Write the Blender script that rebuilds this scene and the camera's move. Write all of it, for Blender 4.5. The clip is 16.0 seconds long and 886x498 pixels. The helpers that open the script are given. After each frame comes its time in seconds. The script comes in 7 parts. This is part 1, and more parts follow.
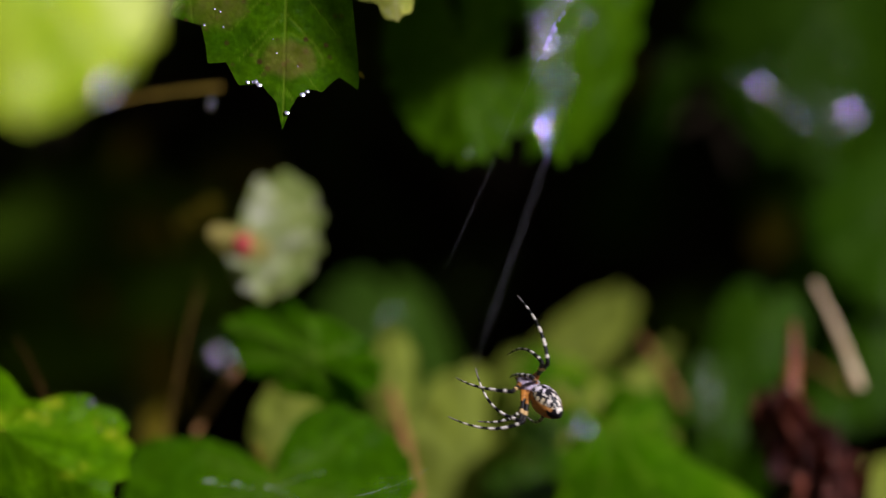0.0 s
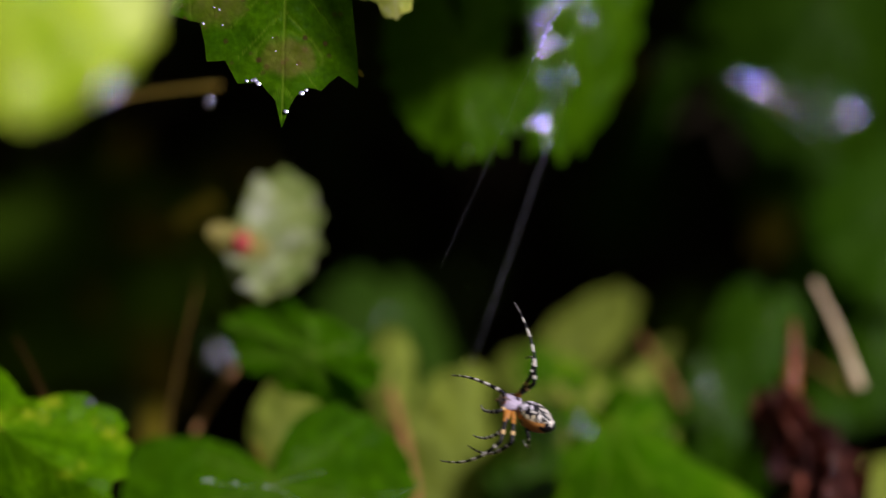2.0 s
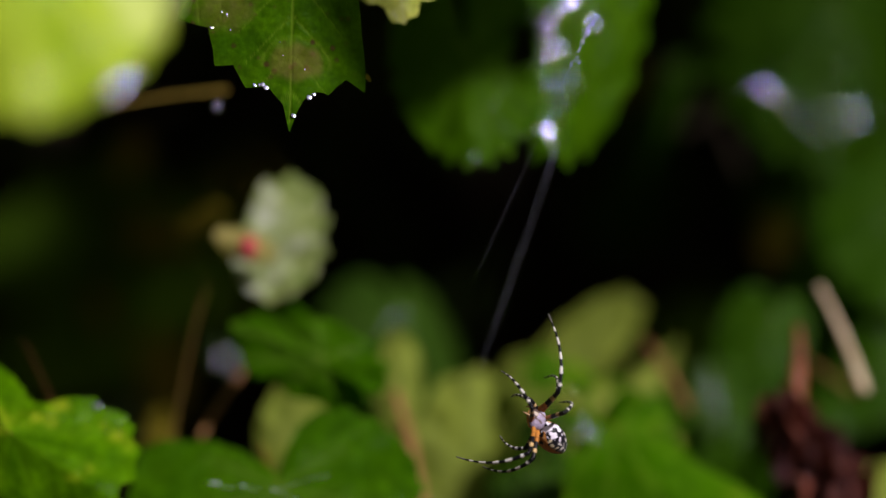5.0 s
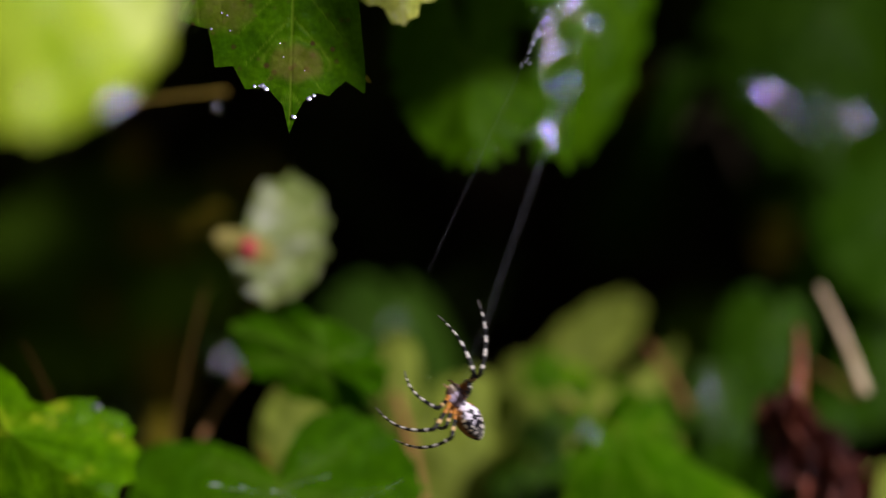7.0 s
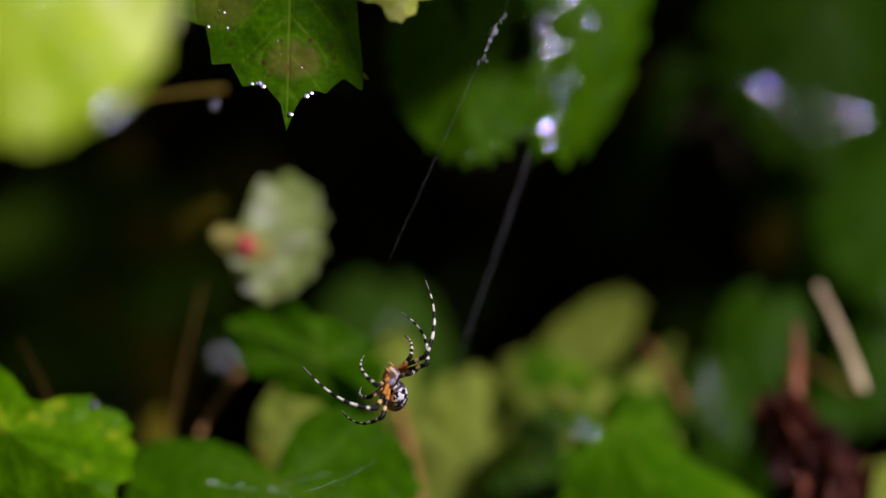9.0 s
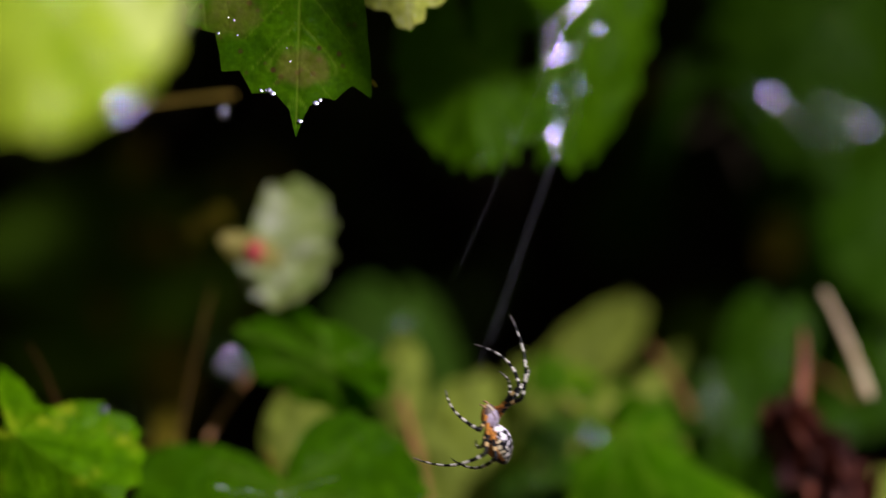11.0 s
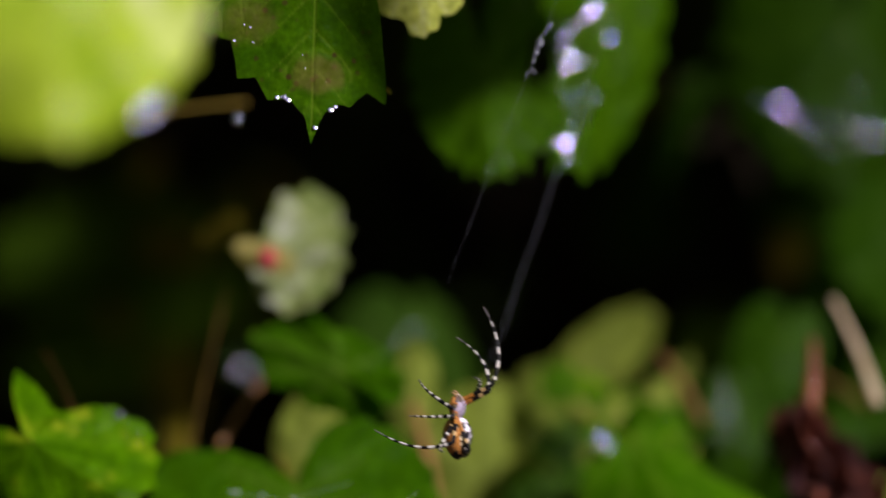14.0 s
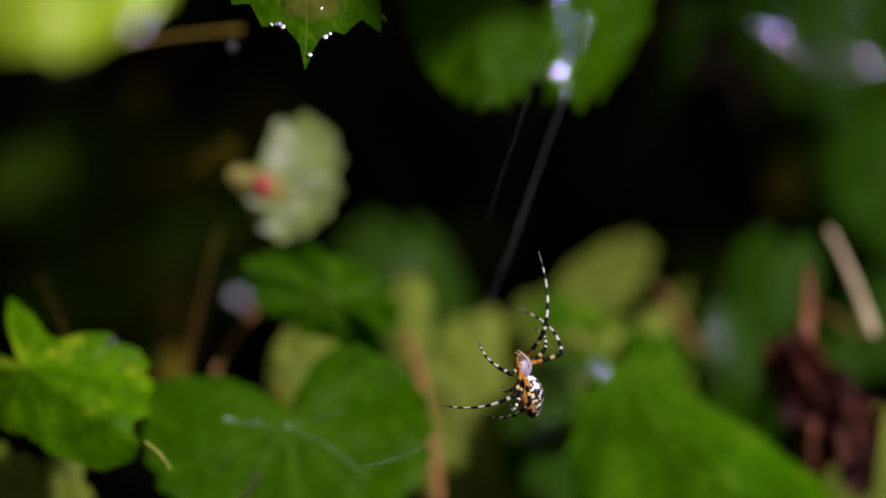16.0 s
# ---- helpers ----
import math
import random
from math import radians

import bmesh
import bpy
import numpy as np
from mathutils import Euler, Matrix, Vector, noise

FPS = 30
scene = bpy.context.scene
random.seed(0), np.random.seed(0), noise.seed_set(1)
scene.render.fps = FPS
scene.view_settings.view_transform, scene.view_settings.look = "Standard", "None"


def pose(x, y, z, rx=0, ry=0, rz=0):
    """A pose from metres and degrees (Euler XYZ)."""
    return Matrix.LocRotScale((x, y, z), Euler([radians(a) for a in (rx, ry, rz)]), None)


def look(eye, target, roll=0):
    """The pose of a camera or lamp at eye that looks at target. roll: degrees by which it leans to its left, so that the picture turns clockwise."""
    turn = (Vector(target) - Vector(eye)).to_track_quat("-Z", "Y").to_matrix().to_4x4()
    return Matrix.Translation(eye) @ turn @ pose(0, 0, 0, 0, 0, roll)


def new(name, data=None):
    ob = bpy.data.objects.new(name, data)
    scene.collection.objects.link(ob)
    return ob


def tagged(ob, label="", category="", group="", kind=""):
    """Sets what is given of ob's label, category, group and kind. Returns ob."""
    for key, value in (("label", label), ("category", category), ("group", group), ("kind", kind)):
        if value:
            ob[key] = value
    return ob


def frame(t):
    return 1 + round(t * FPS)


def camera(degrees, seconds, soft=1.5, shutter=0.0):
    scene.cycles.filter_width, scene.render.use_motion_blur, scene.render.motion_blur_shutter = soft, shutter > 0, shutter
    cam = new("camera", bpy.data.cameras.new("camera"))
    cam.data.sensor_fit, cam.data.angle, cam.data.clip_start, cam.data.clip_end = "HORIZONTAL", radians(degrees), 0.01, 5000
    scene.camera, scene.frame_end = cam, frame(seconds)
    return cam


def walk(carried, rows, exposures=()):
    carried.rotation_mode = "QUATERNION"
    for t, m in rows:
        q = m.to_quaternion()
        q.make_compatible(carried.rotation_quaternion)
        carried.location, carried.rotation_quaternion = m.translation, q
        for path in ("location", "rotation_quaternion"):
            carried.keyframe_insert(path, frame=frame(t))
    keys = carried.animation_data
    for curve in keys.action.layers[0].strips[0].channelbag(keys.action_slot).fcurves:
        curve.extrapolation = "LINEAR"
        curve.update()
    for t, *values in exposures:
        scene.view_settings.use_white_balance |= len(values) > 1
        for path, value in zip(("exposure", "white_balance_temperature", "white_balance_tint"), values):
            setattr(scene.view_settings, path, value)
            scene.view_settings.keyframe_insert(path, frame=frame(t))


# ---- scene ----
# A garden spider hangs in its web among wet grape leaves; the camera is a long lens about 0.9 m away.
cam = camera(20.0, 16.0, soft=1.5, shutter=0.35)
cam.data.dof.use_dof = True
cam.data.dof.focus_distance = 0.902
cam.data.dof.aperture_fstop = 2.8
cam.data.dof.aperture_blades = 0
walk(cam, [
    (0, pose(0.0000, -0.0000, 0.7500, 90.000, 0.000, 0.000)),
    (0.5, pose(-0.0009, 0.0005, 0.7502, 89.989, -0.031, -0.022)),
    (1, pose(-0.0003, -0.0008, 0.7498, 89.997, 0.037, -0.006)),
    (1.5, pose(0.0005, 0.0019, 0.7499, 89.991, 0.029, -0.014)),
    (2, pose(-0.0003, 0.0023, 0.7505, 89.946, -0.049, -0.032)),
    (2.5, pose(-0.0011, 0.0022, 0.7489, 90.026, 0.102, -0.061)),
    (3, pose(-0.0002, 0.0015, 0.7491, 90.025, 0.110, 0.002)),
    (3.5, pose(-0.0010, 0.0008, 0.7504, 89.978, -0.105, 0.006)),
    (4, pose(-0.0017, -0.0012, 0.7493, 90.037, -0.026, 0.024)),
    (6.5, pose(-0.0019, -0.0005, 0.7497, 90.115, -0.090, 0.042)),
    (7, pose(-0.0015, -0.0006, 0.7494, 90.128, -0.066, 0.052)),
    (7.5, pose(-0.0011, -0.0005, 0.7486, 90.152, -0.013, 0.053)),
    (8, pose(-0.0022, 0.0006, 0.7497, 90.097, -0.101, 0.005)),
    (8.5, pose(-0.0018, -0.0004, 0.7510, 89.998, -0.116, 0.023)),
    (9, pose(-0.0014, 0.0003, 0.7495, 90.065, -0.068, 0.001)),
    (11.5, pose(-0.0035, -0.0066, 0.7500, 90.199, -0.163, 0.141)),
    (12, pose(-0.0048, -0.0082, 0.7494, 90.258, -0.041, 0.119)),
    (12.5, pose(-0.0056, -0.0080, 0.7484, 90.363, -0.051, 0.149)),
    (13, pose(-0.0063, -0.0084, 0.7504, 90.292, -0.310, 0.146)),
    (13.5, pose(-0.0063, -0.0107, 0.7479, 90.444, -0.206, 0.201)),
    (14, pose(-0.0054, -0.0105, 0.7477, 90.458, -0.294, 0.249)),
    (14.5, pose(-0.0061, -0.0096, 0.7493, 90.362, -0.465, 0.208)),
    (15, pose(-0.0053, -0.0106, 0.7476, 90.297, -0.353, 0.250)),
    (15.5, pose(-0.0034, -0.0106, 0.7466, 89.584, -0.426, 0.250)),
    (16, pose(-0.0040, -0.0088, 0.7470, 88.860, -0.532, 0.209)),
], exposures=[(0.0, 0.0), (16.0, 0.0)])

# ---- light: a bright overcast sky over a gap in the thicket ----
world = bpy.data.worlds.new("overcast_sky")
scene.world = world
world.use_nodes = True
wn = world.node_tree.nodes
sky = wn.new("ShaderNodeTexSky")
sky.sky_type = "NISHITA"
sky.sun_disc = False
sky.sun_elevation = radians(34)
sky.sun_rotation = radians(141)
sky.dust_density = 6.0
sky.air_density = 1.4
wn["Background"].inputs["Strength"].default_value = 0.05
cloud = wn.new("ShaderNodeHueSaturation")
cloud.inputs["Saturation"].default_value = 0.35
cloud.inputs["Value"].default_value = 0.55
world.node_tree.links.new(sky.outputs["Color"], cloud.inputs["Color"])
world.node_tree.links.new(cloud.outputs["Color"], wn["Background"].inputs["Color"])
sun_data = bpy.data.lights.new("sun", "SUN")
sun_data.energy = 5.0
sun_data.angle = radians(4)
sun_data.color = (1.0, 0.95, 1.0)
sun = new("sun", sun_data)
sun.matrix_world = look((3.2, -2.9, 4.2), (0, 1.0, 0.75))


# ---- materials ----
def nodes_of(name):
    m = bpy.data.materials.new(name)
    m.use_nodes = True
    nt = m.node_tree
    return m, nt, nt.nodes, nt.links, nt.nodes["Principled BSDF"], nt.nodes["Material Output"]


def noise_node(nt, scale, detail=4.0, rough=0.55, vec=None):
    n = nt.nodes.new("ShaderNodeTexNoise")
    n.inputs["Scale"].default_value = scale
    n.inputs["Detail"].default_value = detail
    n.inputs["Roughness"].default_value = rough
    if vec is not None:
        nt.links.new(vec, n.inputs["Vector"])
    return n


def ramp_node(nt, fac, stops):
    r = nt.nodes.new("ShaderNodeValToRGB")
    els = r.color_ramp.elements
    while len(els) < len(stops):
        els.new(0.5)
    for e, (p, c) in zip(els, stops):
        e.position = p
        e.color = (*c, 1.0) if len(c) == 3 else c
    nt.links.new(fac, r.inputs["Fac"])
    return r


def mix_node(nt, fac, a, b, mode="MIX"):
    m = nt.nodes.new("ShaderNodeMix")
    m.data_type = "RGBA"
    m.blend_type = mode
    for sock, v in ((m.inputs[0], fac), (m.inputs[6], a), (m.inputs[7], b)):
        if isinstance(v, (int, float)):
            sock.default_value = v
        elif isinstance(v, tuple):
            sock.default_value = (*v, 1.0)
        else:
            nt.links.new(v, sock)
    return m.outputs[2]


def leaf_material(name, dark, light, vein, through_light, gloss=0.5, wet=0.03, film=0.0, spots=0.0, patch=0.0, patch_colour=(0.3, 0.3, 0.03), sheer=0.35, vary=0.0, spec=0.05, grain=55):
    """A wet vine leaf: mottled green, paler veins, a water film, and light that comes through the blade."""
    m, nt, n, l, b, out = nodes_of(name)
    co = n.new("ShaderNodeTexCoord").outputs["Object"]
    at = n.new("ShaderNodeAttribute")
    at.attribute_name = "vein"
    big = noise_node(nt, grain, 4, 0.65, vec=co)
    fine = noise_node(nt, 420, 5, vec=co)
    col = ramp_node(nt, big.outputs["Fac"], [(0.3, dark), (0.7, light)]).outputs["Color"]
    speck = ramp_node(nt, fine.outputs["Fac"], [(0.25, (0.72, 0.72, 0.72)), (0.75, (1.2, 1.2, 1.2))]).outputs["Color"]
    col = mix_node(nt, 1.0, col, speck, "MULTIPLY")
    mid = noise_node(nt, 140, 3, 0.6, vec=co)
    mottle = ramp_node(nt, mid.outputs["Fac"], [(0.3, (0.62, 0.66, 0.6)), (0.7, (1.32, 1.26, 1.2))]).outputs["Color"]
    col = mix_node(nt, 1.0, col, mottle, "MULTIPLY")
    if patch > 0:
        pn = noise_node(nt, grain, 4, vec=co)
        pf = ramp_node(nt, pn.outputs["Fac"], [(0.62 - 0.1 * patch, (0, 0, 0)), (0.74 - 0.1 * patch, (1, 1, 1))]).outputs["Color"]
        col = mix_node(nt, pf, col, patch_colour)
    col = mix_node(nt, at.outputs["Fac"], col, vein)
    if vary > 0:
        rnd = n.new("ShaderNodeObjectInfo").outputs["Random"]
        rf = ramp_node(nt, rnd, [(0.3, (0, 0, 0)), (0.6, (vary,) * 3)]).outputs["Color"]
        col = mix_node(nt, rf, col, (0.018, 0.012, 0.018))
    if spots > 0:
        vo = n.new("ShaderNodeTexVoronoi")
        vo.inputs["Scale"].default_value = 190
        l.new(co, vo.inputs["Vector"])
        sf = ramp_node(nt, vo.outputs["Distance"], [(0.14, (1, 1, 1)), (0.26, (0, 0, 0))]).outputs["Color"]
        gate = noise_node(nt, 60, 2, vec=co)
        gf = ramp_node(nt, gate.outputs["Fac"], [(0.44, (0, 0, 0)), (0.52, (1, 1, 1))]).outputs["Color"]
        sf = mix_node(nt, 1.0, sf, gf, "MULTIPLY")
        col = mix_node(nt, sf, col, (0.06, 0.025, 0.012))
        bl = n.new("ShaderNodeAttribute")
        bl.attribute_name = "blotch"
        bn = noise_node(nt, 300, 4, vec=co)
        brown = ramp_node(nt, bn.outputs["Fac"], [(0.3, (0.11, 0.095, 0.012)), (0.7, (0.19, 0.145, 0.04))]).outputs["Color"]
        col = mix_node(nt, bl.outputs["Fac"], col, brown)
    l.new(col, b.inputs["Base Color"])
    rn = noise_node(nt, 90, 3, vec=co)
    rr = ramp_node(nt, rn.outputs["Fac"], [(0.35, (gloss * 0.55,) * 3), (0.65, (gloss * 1.5,) * 3)]).outputs["Color"]
    l.new(rr, b.inputs["Roughness"])
    b.inputs["IOR"].default_value = 1.42
    b.inputs["Specular IOR Level"].default_value = spec
    b.inputs["Coat Weight"].default_value = wet
    b.inputs["Coat Roughness"].default_value = 0.1 - 0.07 * film
    b.inputs["Coat IOR"].default_value = 1.33 + 0.17 * film
    bump = n.new("ShaderNodeBump")
    bump.inputs["Strength"].default_value = 0.6
    bump.inputs["Distance"].default_value = 0.0008
    quilt = n.new("ShaderNodeTexVoronoi")
    quilt.inputs["Scale"].default_value = 210
    l.new(co, quilt.inputs["Vector"])
    bn2 = noise_node(nt, 260, 4, vec=co)
    add = n.new("ShaderNodeMath")
    add.operation = "MULTIPLY_ADD"
    l.new(quilt.outputs["Distance"], add.inputs[0])
    add.inputs[1].default_value = -0.9
    l.new(bn2.outputs["Fac"], add.inputs[2])
    l.new(add.outputs["Value"], bump.inputs["Height"])
    l.new(bump.outputs["Normal"], b.inputs["Normal"])
    if film > 0:
        # beads and pools of rain on the blade
        pool = n.new("ShaderNodeBump")
        pool.inputs["Strength"].default_value = 1.0
        pool.inputs["Distance"].default_value = 0.0009
        pn2 = noise_node(nt, 230, 1.0, 0.4, vec=co)
        l.new(pn2.outputs["Fac"], pool.inputs["Height"])
        l.new(pool.outputs["Normal"], b.inputs["Coat Normal"])
        wetmap = noise_node(nt, 60, 2, vec=co)
        wf = ramp_node(nt, wetmap.outputs["Fac"], [(0.46, (0.03 * wet,) * 3), (0.58, (wet,) * 3)]).outputs["Color"]
        l.new(wf, b.inputs["Coat Weight"])
    else:
        l.new(bump.outputs["Normal"], b.inputs["Coat Normal"])
    tr = n.new("ShaderNodeBsdfTranslucent")
    tcol = mix_node(nt, at.outputs["Fac"], through_light, tuple(min(1.0, c * 1.3) for c in through_light))
    tcol = mix_node(nt, 1.0, tcol, speck, "MULTIPLY")
    l.new(tcol, tr.inputs["Color"])
    mx = n.new("ShaderNodeMixShader")
    mx.inputs["Fac"].default_value = sheer
    l.new(b.outputs["BSDF"], mx.inputs[1])
    l.new(tr.outputs["BSDF"], mx.inputs[2])
    l.new(mx.outputs["Shader"], out.inputs["Surface"])
    return m


def plain_material(name, a, b2, scale=60, rough=0.6, bump=0.3, coat=0.0, dist=0.0008):
    m, nt, n, l, b, out = nodes_of(name)
    co = n.new("ShaderNodeTexCoord").outputs["Object"]
    f = noise_node(nt, scale, 5, vec=co)
    g = noise_node(nt, scale * 7, 4, vec=co)
    c = ramp_node(nt, f.outputs["Fac"], [(0.3, a), (0.7, b2)]).outputs["Color"]
    s = ramp_node(nt, g.outputs["Fac"], [(0.25, (0.7, 0.7, 0.7)), (0.75, (1.25, 1.25, 1.25))]).outputs["Color"]
    l.new(mix_node(nt, 1.0, c, s, "MULTIPLY"), b.inputs["Base Color"])
    b.inputs["Roughness"].default_value = rough
    b.inputs["Specular IOR Level"].default_value = 0.15
    b.inputs["Coat Weight"].default_value = coat
    b.inputs["Coat Roughness"].default_value = 0.1
    bp = n.new("ShaderNodeBump")
    bp.inputs["Strength"].default_value = bump
    bp.inputs["Distance"].default_value = dist
    l.new(g.outputs["Fac"], bp.inputs["Height"])
    l.new(bp.outputs["Normal"], b.inputs["Normal"])
    return m


def pattern_material(name, rough=0.45, fuzz=0.0, bump_scale=2500):
    """Takes its colours from the markings laid on the mesh, with a fine hairy grain."""
    m, nt, n, l, b, out = nodes_of(name)
    at = n.new("ShaderNodeAttribute")
    at.attribute_name = "marking"
    co = n.new("ShaderNodeTexCoord").outputs["Object"]
    g = noise_node(nt, bump_scale, 4, vec=co)
    s = ramp_node(nt, g.outputs["Fac"], [(0.25, (0.75, 0.75, 0.75)), (0.75, (1.15, 1.15, 1.15))]).outputs["Color"]
    l.new(mix_node(nt, 1.0, at.outputs["Color"], s, "MULTIPLY"), b.inputs["Base Color"])
    b.inputs["Roughness"].default_value = rough
    b.inputs["Sheen Weight"].default_value = fuzz
    b.inputs["Specular IOR Level"].default_value = 0.22
    bp = n.new("ShaderNodeBump")
    bp.inputs["Strength"].default_value = 0.4
    bp.inputs["Distance"].default_value = 0.0002
    l.new(g.outputs["Fac"], bp.inputs["Height"])
    l.new(bp.outputs["Normal"], b.inputs["Normal"])
    return m


def water_material():
    """A raindrop: clear, with the silvery air film that a waxy leaf keeps under it."""
    m, nt, n, l, b, out = nodes_of("water")
    b.inputs["Base Color"].default_value = (1, 1, 1, 1)
    b.inputs["Roughness"].default_value = 0.01
    b.inputs["IOR"].default_value = 1.33
    b.inputs["Transmission Weight"].default_value = 1.0
    g = n.new("ShaderNodeBsdfGlossy")
    # the glints' violet is put into this mirror colour
    g.inputs["Color"].default_value = (0.80, 0.75, 1.0, 1)
    g.inputs["Roughness"].default_value = 0.14
    mx = n.new("ShaderNodeMixShader")
    mx.inputs["Fac"].default_value = 0.7
    l.new(b.outputs["BSDF"], mx.inputs[1])
    l.new(g.outputs["BSDF"], mx.inputs[2])
    l.new(mx.outputs["Shader"], out.inputs["Surface"])
    return m


def silk_material():
    m, nt, n, l, b, out = nodes_of("silk")
    b.inputs["Base Color"].default_value = (0.62, 0.62, 0.72, 1)
    b.inputs["Roughness"].default_value = 0.3
    b.inputs["Specular IOR Level"].default_value = 0.8
    tp = n.new("ShaderNodeBsdfTransparent")
    mx = n.new("ShaderNodeMixShader")
    mx.inputs["Fac"].default_value = 0.6
    l.new(b.outputs["BSDF"], mx.inputs[1])
    l.new(tp.outputs["BSDF"], mx.inputs[2])
    l.new(mx.outputs["Shader"], out.inputs["Surface"])
    return m


GREEN = leaf_material("green_leaf", (0.023, 0.078, 0.0006), (0.044, 0.120, 0.001), (0.11, 0.19, 0.02), (0.09, 0.27, 0.004), wet=0.012, spec=0.015)
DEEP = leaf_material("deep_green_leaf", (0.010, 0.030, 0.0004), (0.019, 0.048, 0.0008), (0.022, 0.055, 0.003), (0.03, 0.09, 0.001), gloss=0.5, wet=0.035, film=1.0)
LUSH = leaf_material("lush_green_leaf", (0.028, 0.078, 0.0006), (0.050, 0.118, 0.001), (0.06, 0.13, 0.006), (0.08, 0.21, 0.002), gloss=0.5, wet=0.05, film=1.0, spec=0.03)
# the green leaf again, darker: the shade is put into its colour
SHADED = leaf_material("shaded_green_leaf", (0.016, 0.050, 0.0008), (0.028, 0.074, 0.0015), (0.04, 0.09, 0.004), (0.05, 0.15, 0.003))
BRIGHT = leaf_material("bright_green_leaf", (0.042, 0.128, 0.0006), (0.090, 0.210, 0.001), (0.13, 0.23, 0.010), (0.18, 0.42, 0.004), patch=0.6, patch_colour=(0.24, 0.30, 0.010), wet=0.015, spec=0.02)
MIDGREEN = leaf_material("mid_green_leaf", (0.026, 0.088, 0.0005), (0.060, 0.178, 0.0008), (0.10, 0.19, 0.010), (0.14, 0.36, 0.004), patch=0.45, patch_colour=(0.13, 0.20, 0.006), wet=0.015, spec=0.02)
LIME = leaf_material("lime_leaf", (0.25, 0.42, 0.006), (0.52, 0.63, 0.06), (0.46, 0.55, 0.08), (0.48, 0.66, 0.02), gloss=0.35, wet=0.15, sheer=0.3, grain=26, patch=0.6, patch_colour=(0.72, 0.76, 0.36))
OLIVE = leaf_material("olive_leaf_underside", (0.195, 0.245, 0.032), (0.27, 0.32, 0.05), (0.28, 0.33, 0.08), (0.20, 0.26, 0.04), gloss=0.55, wet=0.1)
PALE = leaf_material("pale_leaf_underside", (0.15, 0.22, 0.022), (0.41, 0.45, 0.22), (0.56, 0.60, 0.40), (0.28, 0.36, 0.10), gloss=0.5, wet=0.15, grain=70, patch=1.0, patch_colour=(0.54, 0.55, 0.44))
SPOTTED = leaf_material("spotted_leaf", (0.026, 0.085, 0.0008), (0.058, 0.140, 0.001), (0.12, 0.20, 0.012), (0.15, 0.36, 0.003), gloss=0.6, wet=0.0, spots=1.0, spec=0.03)
GLAZED = leaf_material("rain_glazed_leaf", (0.020, 0.050, 0.004), (0.036, 0.075, 0.008), (0.04, 0.09, 0.01), (0.05, 0.12, 0.006), gloss=0.4, wet=0.6)
WITHERING = leaf_material("withering_leaf", (0.16, 0.125, 0.010), (0.28, 0.22, 0.022), (0.2, 0.16, 0.03), (0.14, 0.13, 0.01), gloss=0.6, wet=0.02)
# leaf green lightened to make up for the scant light in the hollow
HOLLOW = leaf_material("lightened_hollow_leaf", (0.07, 0.14, 0.008), (0.11, 0.20, 0.012), (0.09, 0.18, 0.02), (0.12, 0.28, 0.01), wet=0.0, spec=0.03)
YELLOWED = leaf_material("yellowed_leaf", (0.36, 0.39, 0.05), (0.54, 0.56, 0.14), (0.48, 0.47, 0.2), (0.3, 0.33, 0.06), gloss=0.5, wet=0.1, patch=0.5, patch_colour=(0.5, 0.48, 0.3))
TAN = leaf_material("tan_leaf", (0.20, 0.165, 0.035), (0.34, 0.29, 0.10), (0.32, 0.28, 0.12), (0.2, 0.18, 0.03), gloss=0.6, wet=0.02)
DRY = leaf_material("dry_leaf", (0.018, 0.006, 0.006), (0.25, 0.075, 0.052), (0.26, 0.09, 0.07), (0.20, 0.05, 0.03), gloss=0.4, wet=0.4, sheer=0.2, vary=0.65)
CANE = plain_material("vine_cane", (0.085, 0.048, 0.010), (0.15, 0.085, 0.018), 120, 0.7, 0.4, 0.04)
YOUNG_CANE = plain_material("young_cane", (0.19, 0.085, 0.028), (0.27, 0.13, 0.045), 120, 0.6, 0.3, 0.05)
PETIOLE = plain_material("leaf_stalk", (0.12, 0.08, 0.008), (0.20, 0.13, 0.016), 150, 0.6, 0.2, 0.05)
SHOOT = plain_material("green_shoot", (0.12, 0.14, 0.012), (0.24, 0.24, 0.04), 150, 0.6, 0.2, 0.05)
STRAW = plain_material("dry_stalk", (0.36, 0.25, 0.14), (0.58, 0.46, 0.31), 140, 0.6, 0.4)
BUD = plain_material("red_bud", (0.095, 0.022, 0.012), (0.24, 0.075, 0.022), 120, 0.6, 0.3, 0.05)
RED = plain_material("red_gall", (0.30, 0.030, 0.035), (0.44, 0.07, 0.07), 300, 0.5, 0.3)
SOIL = plain_material("leaf_litter", (0.035, 0.022, 0.012), (0.09, 0.06, 0.035), 25, 0.9, 0.8, 0, 0.01)
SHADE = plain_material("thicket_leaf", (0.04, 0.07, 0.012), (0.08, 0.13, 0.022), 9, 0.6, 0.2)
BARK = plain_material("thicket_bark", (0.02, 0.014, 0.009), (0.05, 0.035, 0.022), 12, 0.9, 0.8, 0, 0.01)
WATER = water_material()
SILK = silk_material()
EYE = plain_material("spider_eye", (0.01, 0.008, 0.008), (0.015, 0.012, 0.012), 500, 0.1, 0.0, 1.0)
BODY = pattern_material("spider_markings", 0.38, 0.03)
LEGS = pattern_material("leg_bands", 0.42, 0.0)


# ---- shape helpers ----
def part(name, bm, material, parent, label=""):
    me = bpy.data.meshes.new(name)
    bm.to_mesh(me)
    bm.free()
    for p in me.polygons:
        p.use_smooth = True
    me.materials.append(material)
    ob = new(name, me)
    ob.parent = parent
    if label:
        ob["label"] = label
    return ob


